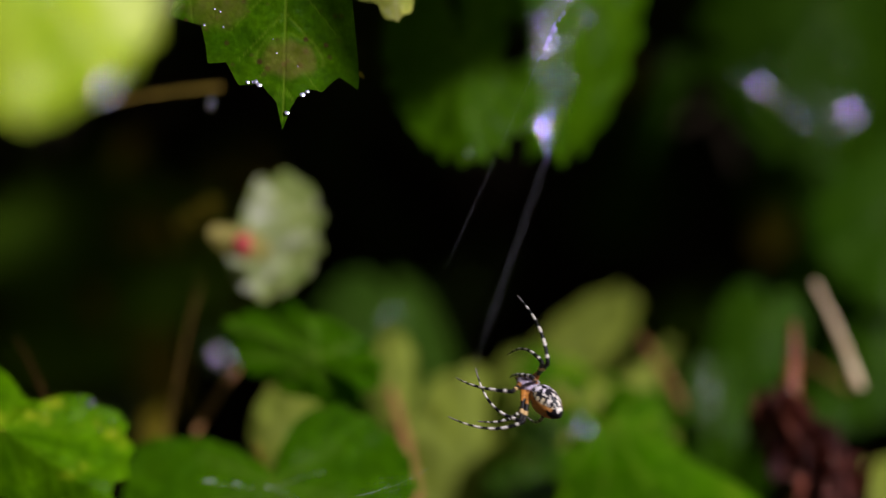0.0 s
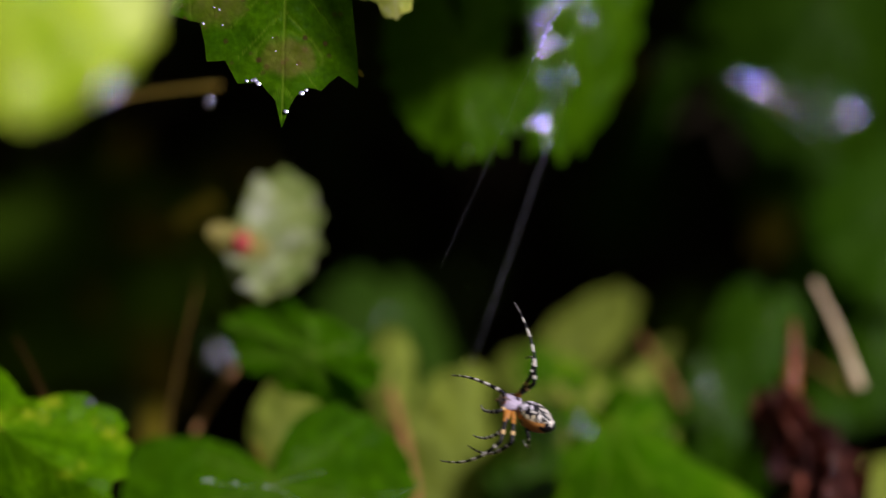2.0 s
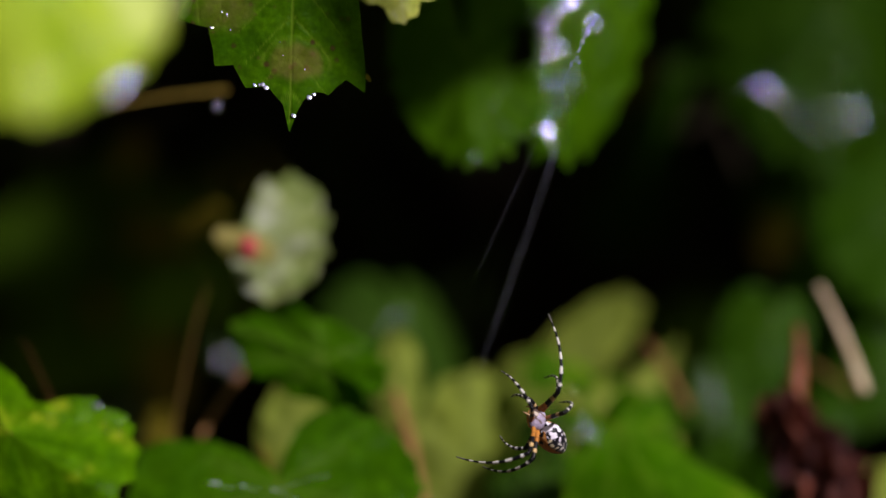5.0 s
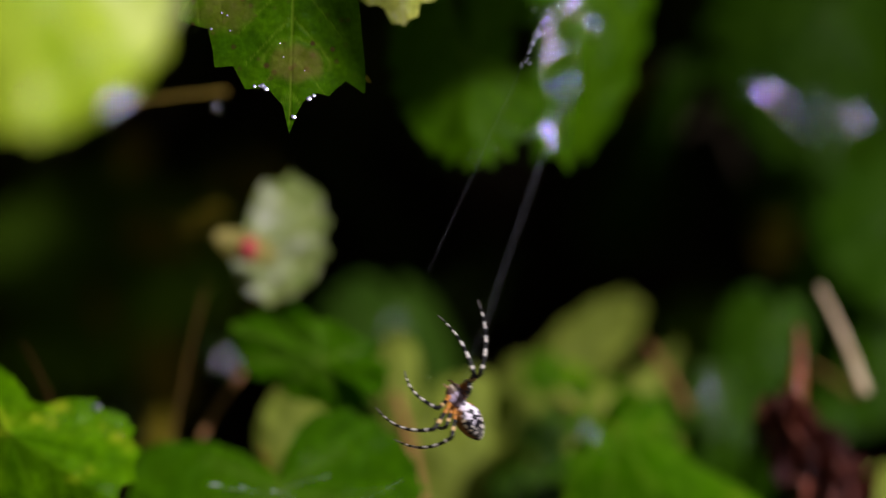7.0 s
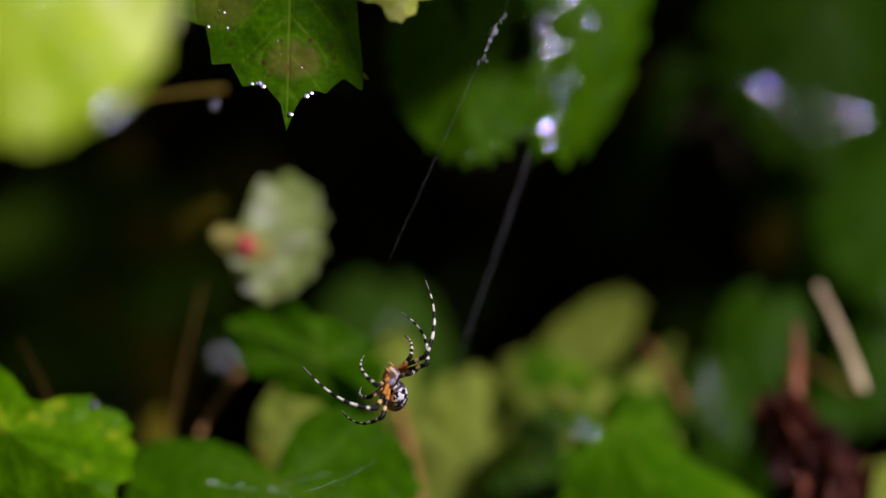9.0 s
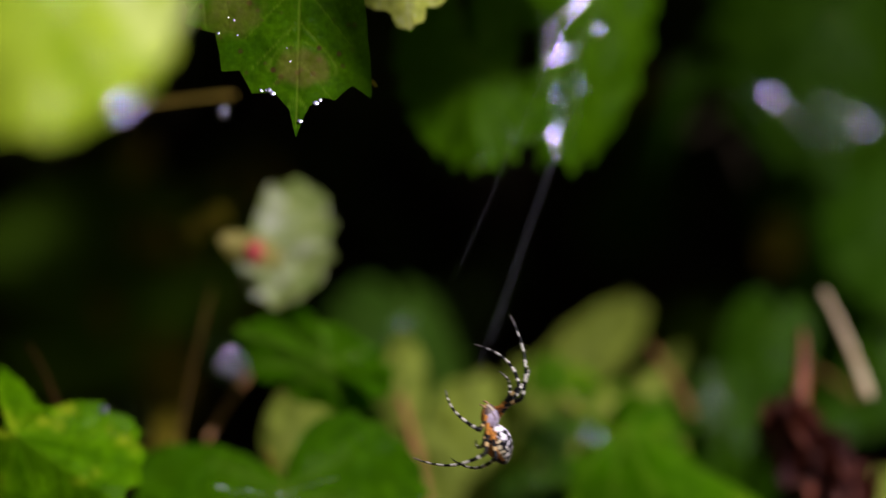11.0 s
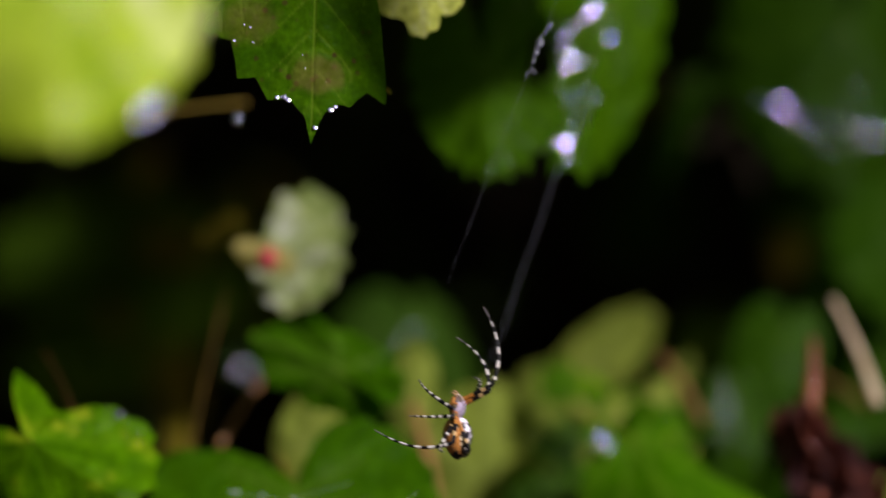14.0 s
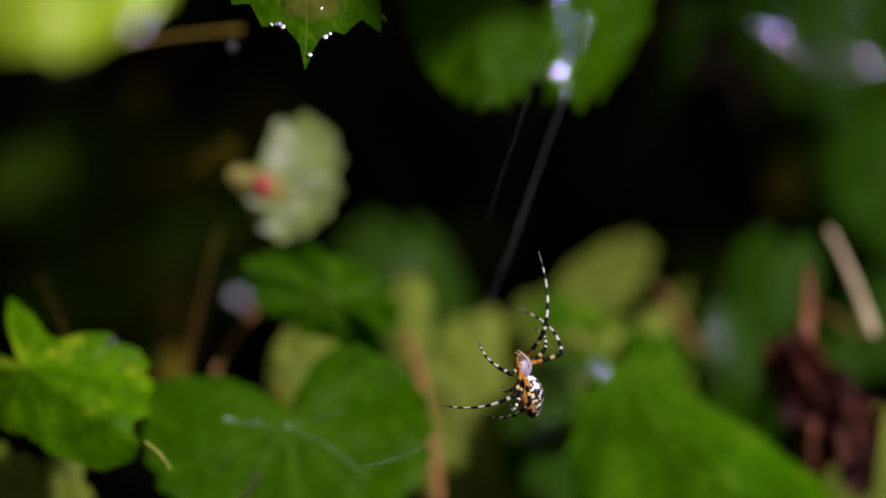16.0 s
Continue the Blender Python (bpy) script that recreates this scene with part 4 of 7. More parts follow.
leaf_silk = silk("leaf_silk", "matted silk lying along the veins of a broad leaf", [((-0.0957, 0.9920, 0.6583), (-0.0748, 0.9960, 0.6557), (0, -0.001, -0.0005), 0.00005), ((-0.0940, 0.9900, 0.6587), (-0.0900, 0.9900, 0.6587), (0, 0, 0), 0.0004), ((-0.0822, 0.9900, 0.6578), (-0.0802, 0.9900, 0.6576), (0, 0, 0), 0.0003), ((-0.0699, 0.9900, 0.6563), (-0.0677, 0.9900, 0.6558), (0, 0, 0), 0.0003), ((-0.0682, 0.9980, 0.6551), (-0.0466, 0.9920, 0.6621), (0, -0.001, 0.0005), 0.00007), ((-0.0682, 0.9980, 0.6551), (-0.0385, 0.9850, 0.6383), (0, -0.001, 0.002), 0.00008)])
orb_web = silk("orb_web", "torn remains of an orb web, fine glinting strands", web_strands)

# ---- spider ----
garden_spider = tagged(new("garden_spider"), "black and yellow garden spider with banded legs in its web", "spider")


def ellipsoid(rx, ry, rz, cy, shape, nu=40, nv=28):
    verts, faces = [], []
    for i in range(nv + 1):
        a = math.pi * i / nv
        for k in range(nu):
            b = 2 * math.pi * k / nu
            x, y, z = math.sin(a) * math.cos(b), -math.cos(a), math.sin(a) * math.sin(b)
            w = shape(y)
            verts.append((x * rx * w, cy + y * ry, z * rz * w))
    for i in range(nv):
        for k in range(nu):
            k2 = (k + 1) % nu
            faces.append((i * nu + k, i * nu + k2, (i + 1) * nu + k2, (i + 1) * nu + k))
    return verts, faces


def spider_body():
    black, white, cream, grey, rust = (0.010, 0.008, 0.012), (0.82, 0.74, 0.84), (0.80, 0.66, 0.44), (0.36, 0.29, 0.40), (0.68, 0.28, 0.07)
    # abdomen, behind the waist: pale blotches in rows on black
    v, f = ellipsoid(0.0047, 0.0082, 0.0054, -0.0078, lambda y: 1.0 - 0.18 * y * y + 0.16 * y, 120, 100)
    blots = [(0.085, 0.0, 0.70, 0.055), (0.245, 0.40, 0.27, 0.10), (0.42, 0.20, 0.12, 0.045), (0.51, 0.47, 0.13, 0.055), (0.62, 0.17, 0.10, 0.04), (0.70, 0.42, 0.12, 0.05), (0.82, 0.20, 0.11, 0.045),
             (0.30, 0.84, 0.13, 0.045), (0.44, 0.86, 0.12, 0.04), (0.58, 0.82, 0.12, 0.04), (0.72, 0.72, 0.12, 0.04), (0.85, 0.52, 0.11, 0.04), (0.92, 0.16, 0.13, 0.03)]
    cols = []
    for x, y, z in v:
        s = -(y - 0.0004) / 0.0164
        side = abs(x) / 0.0046 + 0.20 * noise.noise(Vector((x * 800, y * 800, z * 800))) + 0.10 * noise.noise(Vector((x * 1900, y * 1900, z * 1900)))
        sn = s + 0.055 * noise.noise(Vector((x * 800 + 9, y * 800, z * 800)))
        c = black
        if z < 0.0022 and (side > 0.42 or z < 0.0004):
            if 0.08 < s < 0.84 and noise.noise(Vector((x * 500, y * 420, z * 500 + 4))) > -0.30 and side > 0.18:
                c = rust
                if noise.noise(Vector((x * 1300, y * 1300, z * 1300 + 2))) > 0.42:
                    c = (0.74, 0.52, 0.34)
        else:
            for bs, bx, bw, bl in blots:
                if ((sn - bs) / bl) ** 2 + ((side - bx) / bw) ** 2 < 1:
                    c = white if bs < 0.5 and bx < 0.5 else cream if bx > 0.5 else (0.78, 0.70, 0.64)
                    break
        cols.append((*c, 1.0))
    mesh_part("abdomen", v, f, BODY, garden_spider, "black abdomen with white and cream markings", colours=cols)
    # carapace
    v, f = ellipsoid(0.0042, 0.0046, 0.0031, 0.0040, lambda y: 1.0 - 0.22 * max(y, 0), 64, 48)
    cols, shaped = [], []
    for x, y, z in v:
        dip = 0.0004 * math.exp(-(x / 0.0007) ** 2 - ((y - 0.0032) / 0.0014) ** 2) if z > 0 else 0
        shaped.append((x, y, z - dip))
        c = grey if z > 0 else rust
        n1 = noise.noise(Vector((x * 1500, y * 700, z * 900)))
        if z > 0 and n1 > 0.12:
            c = (0.48, 0.40, 0.52)
        if z > 0 and abs(abs(x) - 0.0014) < 0.0003 + 0.0002 * n1 and y > 0.003:
            c = (0.16, 0.11, 0.10)
        if z > 0 and y > 0.0062:
            c = (0.10, 0.06, 0.05) if abs(x) > 0.0006 else (0.45, 0.36, 0.28)
        cols.append((*c, 1.0))
    v = shaped
    mesh_part("carapace", v, f, BODY, garden_spider, "silver-haired head and chest", colours=cols)
    for sx in (-1, 1):
        for ex, ey, ez in ((0.0004, 0.0074, 0.0009), (0.0010, 0.0070, 0.0010), (0.0004, 0.0067, 0.0014)):
            bm = bmesh.new()
            bmesh.ops.create_icosphere(bm, subdivisions=2, radius=0.00022)
            for q in bm.verts:
                q.co += Vector((sx * ex, ey, ez))
            part("eye", bm, EYE, garden_spider, "glossy black eye")
    for sx in (-1, 1):
        pts = [(sx * 0.0008, 0.0068, -0.0002), (sx * 0.0014, 0.0080, 0.0001), (sx * 0.0015, 0.0090, -0.0008), (sx * 0.0012, 0.0094, -0.0019)]
        v, f = sweep(pts, [0.0004, 0.00042, 0.0004, 0.0002], 8)
        mesh_part("palp", v, f, BODY, garden_spider, colours=[(0.34, 0.20, 0.10, 1)] * len(v))


def leg_tube(length, r0, r1, arch, bands, n=44):
    pts, radii = [], []
    for i in range(n + 1):
        s = i / n
        pts.append((s * length, 0, arch * length * 4 * s * (1 - s) * (1.25 - 0.5 * s)))
        radii.append(r0 + (r1 - r0) * s ** 0.8)
    v, f = sweep(pts, radii, 8)
    cols = []
    for i in range(n + 1):
        cols += [(*bands(i / n), 1.0)] * 8
    return v, f, cols


def femur_bands(s):
    black, orange, cream = (0.008, 0.006, 0.007), (0.44, 0.17, 0.03), (0.55, 0.36, 0.16)
    if s < 0.08 or 0.30 < s < 0.34:
        return (0.12, 0.045, 0.015)
    if s < 0.46:
        return orange
    if s < 0.68 or s > 0.80:
        return black
    return cream


def shank_bands(s):
    black, white = (0.006, 0.005, 0.007), (0.66, 0.60, 0.55)
    for lo, hi in ((0.05, 0.10), (0.19, 0.27), (0.36, 0.45), (0.545, 0.64), (0.73, 0.80)):
        if lo < s < hi:
            return white
    return black if s < 0.86 else (0.16, 0.14, 0.14)


LEG_KINDS = {"I": (0.0142, 0.0305), "II": (0.0136, 0.028), "III": (0.0094, 0.016), "IV": (0.0128, 0.0275)}
legs, shanks = [], []


def spider_legs():
    for kind in ("I", "II", "II", "III", "I", "III", "IV", "IV"):
        a, b = LEG_KINDS[kind]
        v, f, c = leg_tube(a, 0.00085, 0.00080, 0.03, femur_bands, 40)
        leg = mesh_part("leg", v, f, LEGS, garden_spider, "banded leg with an orange upper part", colours=c)
        v, f, c = leg_tube(b, 0.00080, 0.00022, 0.13, shank_bands, 60)
        shank = mesh_part("shank", v, f, LEGS, leg, colours=c)
        legs.append(leg)
        shanks.append(shank)


spider_body()
spider_legs()


def motions():
    # the lime leaf bobs on its stalk
    rest = lime.matrix_basis.copy()
    walk(lime, [
        (0, Matrix.Translation((0, 0, 0.0000)) @ rest),
        (0.2, Matrix.Translation((0, 0, 0.0008)) @ rest),
        (0.5, Matrix.Translation((0, 0, -0.0010)) @ rest),
        (0.8, Matrix.Translation((0, 0, -0.0041)) @ rest),
        (1, Matrix.Translation((0, 0, -0.0048)) @ rest),
        (1.2, Matrix.Translation((0, 0, -0.0038)) @ rest),
        (1.5, Matrix.Translation((0, 0, -0.0006)) @ rest),
        (1.8, Matrix.Translation((0, 0, 0.0009)) @ rest),
        (2, Matrix.Translation((0, 0, -0.0005)) @ rest),
        (2.2, Matrix.Translation((0, 0, -0.0027)) @ rest),
        (2.5, Matrix.Translation((0, 0, -0.0046)) @ rest),
        (2.8, Matrix.Translation((0, 0, -0.0036)) @ rest),
        (3, Matrix.Translation((0, 0, -0.0015)) @ rest),
        (3.2, Matrix.Translation((0, 0, 0.0006)) @ rest),
        (3.5, Matrix.Translation((0, 0, 0.0010)) @ rest),
        (3.8, Matrix.Translation((0, 0, -0.0018)) @ rest),
        (4, Matrix.Translation((0, 0, -0.0035)) @ rest),
        (4.2, Matrix.Translation((0, 0, -0.0041)) @ rest),
        (4.55, Matrix.Translation((0, 0, -0.0017)) @ rest),
        (4.95, Matrix.Translation((0, 0, 0.0008)) @ rest),
        (5.35, Matrix.Translation((0, 0, -0.0018)) @ rest),
        (5.75, Matrix.Translation((0, 0, -0.0045)) @ rest),
        (6.15, Matrix.Translation((0, 0, -0.0019)) @ rest),
        (6.3, Matrix.Translation((0, 0, -0.0008)) @ rest),
        (6.5, Matrix.Translation((0, 0, 0.0008)) @ rest),
        (6.7, Matrix.Translation((0, 0, 0.0005)) @ rest),
        (7, Matrix.Translation((0, 0, -0.0027)) @ rest),
        (7.2, Matrix.Translation((0, 0, -0.0044)) @ rest),
        (7.35, Matrix.Translation((0, 0, -0.0048)) @ rest),
        (7.5, Matrix.Translation((0, 0, -0.0047)) @ rest),
        (7.8, Matrix.Translation((0, 0, -0.0023)) @ rest),
        (8, Matrix.Translation((0, 0, -0.0003)) @ rest),
        (8.2, Matrix.Translation((0, 0, 0.0003)) @ rest),
        (8.5, Matrix.Translation((0, 0, -0.0019)) @ rest),
        (8.7, Matrix.Translation((0, 0, -0.0041)) @ rest),
        (9, Matrix.Translation((0, 0, -0.0054)) @ rest),
        (9.2, Matrix.Translation((0, 0, -0.0049)) @ rest),
        (9.45, Matrix.Translation((0, 0, -0.0033)) @ rest),
        (9.8, Matrix.Translation((0, 0, 0.0000)) @ rest),
        (10.15, Matrix.Translation((0, 0, -0.0026)) @ rest),
        (10.55, Matrix.Translation((0, 0, -0.0058)) @ rest),
        (10.95, Matrix.Translation((0, 0, -0.0029)) @ rest),
        (11.3, Matrix.Translation((0, 0, -0.0005)) @ rest),
        (11.5, Matrix.Translation((0, 0, -0.0012)) @ rest),
        (11.8, Matrix.Translation((0, 0, -0.0047)) @ rest),
        (12, Matrix.Translation((0, 0, -0.0062)) @ rest),
        (12.2, Matrix.Translation((0, 0, -0.0062)) @ rest),
        (12.5, Matrix.Translation((0, 0, -0.0038)) @ rest),
        (12.7, Matrix.Translation((0, 0, -0.0017)) @ rest),
        (12.85, Matrix.Translation((0, 0, -0.0008)) @ rest),
        (13, Matrix.Translation((0, 0, -0.0010)) @ rest),
        (13.2, Matrix.Translation((0, 0, -0.0029)) @ rest),
        (13.5, Matrix.Translation((0, 0, -0.0053)) @ rest),
        (13.65, Matrix.Translation((0, 0, -0.0055)) @ rest),
        (13.8, Matrix.Translation((0, 0, -0.0049)) @ rest),
        (14, Matrix.Translation((0, 0, -0.0030)) @ rest),
        (14.2, Matrix.Translation((0, 0, -0.0009)) @ rest),
        (14.35, Matrix.Translation((0, 0, -0.0001)) @ rest),
        (14.5, Matrix.Translation((0, 0, -0.0002)) @ rest),
        (14.8, Matrix.Translation((0, 0, -0.0030)) @ rest),
        (15, Matrix.Translation((0, 0, -0.0044)) @ rest),
        (15.15, Matrix.Translation((0, 0, -0.0046)) @ rest),
        (15.3, Matrix.Translation((0, 0, -0.0041)) @ rest),
        (15.5, Matrix.Translation((0, 0, -0.0022)) @ rest),
        (15.8, Matrix.Translation((0, 0, 0.0004)) @ rest),
        (16, Matrix.Translation((0, 0, 0.0002)) @ rest),
    ])
    walk(garden_spider, [
        (0, pose(0.0326, 0.9000, 0.6996, 35.6, -16.2, 32.3)),
        (0.2, pose(0.0407, 0.9000, 0.6972, 33.7, -18.2, 33.9)),
        (0.5, pose(0.0233, 0.9000, 0.7023, 30.2, -22.0, 37.0)),
        (0.8, pose(-0.0072, 0.9000, 0.7097, 28.4, -24.7, 36.0)),
        (1, pose(-0.0140, 0.9000, 0.7108, 27.2, -26.6, 35.4)),
        (1.2, pose(-0.0037, 0.9000, 0.7091, 30.4, -24.6, 35.9)),
        (1.5, pose(0.0267, 0.9000, 0.6974, 35.0, -21.9, 37.0)),
        (1.8, pose(0.0410, 0.9000, 0.6899, 31.8, -26.1, 40.7)),
        (2, pose(0.0273, 0.9000, 0.6929, 29.5, -28.9, 43.4)),
        (2.2, pose(0.0049, 0.9000, 0.7008, 27.5, -25.0, 39.7)),
        (2.5, pose(-0.0148, 0.9000, 0.7061, 24.1, -18.5, 34.1)),
        (2.8, pose(-0.0068, 0.9000, 0.7036, 33.7, -31.2, 34.6)),
        (3, pose(0.0120, 0.9000, 0.6961, 41.7, -38.4, 32.7)),
        (3.2, pose(0.0309, 0.9000, 0.6903, 48.1, -44.0, 32.2)),
        (3.5, pose(0.0330, 0.9000, 0.6873, 58.5, -50.7, 29.8)),
        (3.8, pose(0.0061, 0.9000, 0.6963, 74.0, -48.7, 44.9)),
        (4, pose(-0.0100, 0.9000, 0.6994, 82.8, -52.3, 61.9)),
        (4.2, pose(-0.0155, 0.9000, 0.7006, 84.4, -51.8, 59.2)),
        (4.55, pose(0.0088, 0.9000, 0.6941, 86.8, -51.0, 54.7)),
        (4.95, pose(0.0339, 0.9000, 0.6875, 89.2, -50.0, 50.1)),
        (5.35, pose(0.0095, 0.9000, 0.6943, 91.0, -48.9, 45.9)),
        (5.75, pose(-0.0157, 0.9000, 0.7010, 92.5, -47.9, 42.2)),
        (6.15, pose(0.0093, 0.9000, 0.6938, 93.6, -46.8, 38.8)),
        (6.3, pose(0.0205, 0.9000, 0.6905, 93.9, -46.4, 37.6)),
        (6.5, pose(0.0368, 0.9000, 0.6860, 94.3, -45.9, 36.1)),
        (6.7, pose(0.0343, 0.9000, 0.6869, 94.6, -40.9, 34.1)),
        (7, pose(0.0040, 0.9000, 0.6959, 94.4, -34.2, 31.9)),
        (7.2, pose(-0.0122, 0.9000, 0.6988, 106.5, -35.7, 34.1)),
        (7.35, pose(-0.0164, 0.9000, 0.7017, 115.3, -37.8, 36.2)),
        (7.5, pose(-0.0145, 0.9000, 0.7005, 122.8, -41.1, 39.4)),
        (7.8, pose(0.0084, 0.9000, 0.6947, 104.3, -41.4, 36.4)),
        (8, pose(0.0283, 0.9000, 0.6874, 92.3, -42.4, 34.6)),
        (8.2, pose(0.0341, 0.9000, 0.6856, 93.8, -42.9, 34.8)),
        (8.5, pose(0.0137, 0.9000, 0.6929, 96.0, -43.6, 35.1)),
        (8.7, pose(-0.0076, 0.9000, 0.6988, 104.9, -42.2, 40.1)),
        (9, pose(-0.0195, 0.9000, 0.7026, 117.6, -43.3, 49.5)),
        (9.2, pose(-0.0140, 0.9000, 0.7017, 114.7, -42.0, 50.6)),
        (9.45, pose(0.0019, 0.9000, 0.6960, 111.0, -40.0, 51.6)),
        (9.8, pose(0.0340, 0.9000, 0.6855, 105.7, -37.3, 53.2)),
        (10.15, pose(0.0090, 0.9000, 0.6931, 100.3, -34.4, 54.9)),
        (10.55, pose(-0.0216, 0.9001, 0.7019, 94.1, -31.0, 57.2)),
        (10.95, pose(0.0072, 0.9001, 0.6914, 88.0, -27.4, 59.5)),
        (11.3, pose(0.0303, 0.9001, 0.6847, 83.0, -23.9, 61.7)),
        (11.5, pose(0.0236, 0.9001, 0.6872, 80.2, -21.9, 63.1)),
        (11.8, pose(-0.0092, 0.9001, 0.6982, 94.0, -25.5, 65.3)),
        (12, pose(-0.0230, 0.9001, 0.7018, 102.3, -28.4, 67.3)),
        (12.2, pose(-0.0232, 0.9001, 0.7027, 97.4, -23.7, 67.6)),
        (12.5, pose(0.0007, 0.9001, 0.6930, 89.7, -16.3, 68.1)),
        (12.7, pose(0.0195, 0.9001, 0.6872, 85.6, -17.8, 69.5)),
        (12.85, pose(0.0272, 0.9001, 0.6845, 82.5, -18.9, 70.6)),
        (13, pose(0.0244, 0.9001, 0.6848, 79.3, -19.8, 71.7)),
        (13.2, pose(0.0043, 0.9001, 0.6924, 86.6, -19.9, 74.2)),
        (13.5, pose(-0.0230, 0.9001, 0.6991, 96.7, -21.2, 78.3)),
        (13.65, pose(-0.0256, 0.9001, 0.7014, 95.6, -18.1, 77.4)),
        (13.8, pose(-0.0211, 0.9001, 0.7007, 94.3, -15.0, 76.4)),
        (14, pose(-0.0039, 0.9001, 0.6942, 92.2, -10.7, 75.1)),
        (14.2, pose(0.0147, 0.9001, 0.6875, 89.5, -11.2, 75.2)),
        (14.35, pose(0.0210, 0.9001, 0.6851, 87.4, -11.5, 75.2)),
        (14.5, pose(0.0195, 0.9001, 0.6849, 85.5, -11.8, 75.3)),
        (14.8, pose(-0.0073, 0.9001, 0.6989, 89.8, -15.7, 76.4)),
        (15, pose(-0.0203, 0.9001, 0.7022, 92.6, -18.4, 77.1)),
        (15.15, pose(-0.0230, 0.9001, 0.7020, 89.7, -16.6, 76.0)),
        (15.3, pose(-0.0174, 0.9001, 0.7009, 86.7, -14.8, 74.8)),
        (15.5, pose(-0.0002, 0.9001, 0.6945, 82.5, -12.8, 73.1)),
        (15.8, pose(0.0250, 0.9001, 0.6884, 81.7, -12.7, 70.5)),
        (16, pose(0.0230, 0.9001, 0.6833, 81.3, -12.8, 68.8)),
    ])
    walk(legs[0], [
        (0, pose(0.0022, 0.0055, 0.0000, 161.4, -60.3, -83.8)),
        (0.5, pose(0.0022, 0.0055, 0.0000, 153.0, -46.8, -86.6)),
        (1, pose(0.0022, 0.0055, 0.0000, 117.0, -28.9, -60.0)),
        (1.5, pose(0.0022, 0.0055, 0.0000, 161.4, -54.1, -91.4)),
        (2, pose(0.0022, 0.0055, 0.0000, 144.9, -51.6, -81.2)),
        (2.5, pose(0.0022, 0.0055, 0.0000, 115.2, -42.3, -53.4)),
        (3, pose(0.0022, 0.0055, 0.0000, 100.3, -56.7, -54.6)),
        (3.5, pose(0.0022, 0.0055, 0.0000, 60.2, -51.7, -20.6)),
        (4, pose(0.0022, 0.0055, 0.0000, -41.4, -71.5, 55.6)),
        (6.5, pose(0.0022, 0.0055, 0.0000, -2.8, -41.6, 42.9)),
        (7, pose(0.0022, 0.0055, 0.0000, -11.7, -63.3, 50.2)),
        (7.5, pose(0.0022, 0.0055, 0.0000, -31.8, -38.1, 52.2)),
        (8, pose(0.0022, 0.0055, 0.0000, -9.6, -57.5, 54.4)),
        (8.5, pose(0.0022, 0.0055, 0.0000, 1.6, -52.0, 27.2)),
        (9, pose(0.0022, 0.0055, 0.0000, -41.5, -48.1, 60.4)),
        (11.5, pose(0.0022, 0.0055, 0.0000, -28.1, -76.2, 89.4)),
        (12, pose(0.0022, 0.0055, 0.0000, -23.6, -62.2, 57.7)),
        (12.5, pose(0.0022, 0.0055, 0.0000, 6.2, -49.3, 44.8)),
        (13, pose(0.0022, 0.0055, 0.0000, 23.7, -59.1, 33.6)),
        (13.5, pose(0.0022, 0.0055, 0.0000, -9.8, -57.8, 50.7)),
        (14, pose(0.0022, 0.0055, 0.0000, -35.7, -61.9, 93.7)),
        (14.5, pose(0.0022, 0.0055, 0.0000, 7.3, -58.7, 52.8)),
        (15, pose(0.0022, 0.0055, 0.0000, -1.8, -61.1, 46.1)),
        (15.5, pose(0.0022, 0.0055, 0.0000, 9.9, -57.6, 46.6)),
        (16, pose(0.0022, 0.0055, 0.0000, -52.3, -47.5, 109.1)),
    ])
    walk(shanks[0], [
        (0, pose(0.0142, 0, 0, 0, 103.6, 0)),
        (0.5, pose(0.0142, 0, 0, 0, 104.7, 0)),
        (1, pose(0.0142, 0, 0, 0, 94.1, 0)),
        (1.5, pose(0.0142, 0, 0, 0, 97.9, 0)),
        (2, pose(0.0142, 0, 0, 0, 87.2, 0)),
        (2.5, pose(0.0142, 0, 0, 0, 82.7, 0)),
        (3, pose(0.0142, 0, 0, 0, 92.0, 0)),
        (3.5, pose(0.0142, 0, 0, 0, 84.2, 0)),
        (4, pose(0.0142, 0, 0, 0, 84.2, 0)),
        (6.5, pose(0.0142, 0, 0, 0, 78.7, 0)),
        (7, pose(0.0142, 0, 0, 0, 94.4, 0)),
        (7.5, pose(0.0142, 0, 0, 0, 84.4, 0)),
        (8, pose(0.0142, 0, 0, 0, 85.6, 0)),
        (8.5, pose(0.0142, 0, 0, 0, 86.0, 0)),
        (9, pose(0.0142, 0, 0, 0, 87.2, 0)),
        (11.5, pose(0.0142, 0, 0, 0, 84.8, 0)),
        (12, pose(0.0142, 0, 0, 0, 80.6, 0)),
        (12.5, pose(0.0142, 0, 0, 0, 66.1, 0)),
        (13, pose(0.0142, 0, 0, 0, 71.1, 0)),
        (13.5, pose(0.0142, 0, 0, 0, 63.9, 0)),
        (14, pose(0.0142, 0, 0, 0, 80.1, 0)),
        (14.5, pose(0.0142, 0, 0, 0, 72.1, 0)),
        (15, pose(0.0142, 0, 0, 0, 66.9, 0)),
        (15.5, pose(0.0142, 0, 0, 0, 64.9, 0)),
        (16, pose(0.0142, 0, 0, 0, 60.4, 0)),
    ])
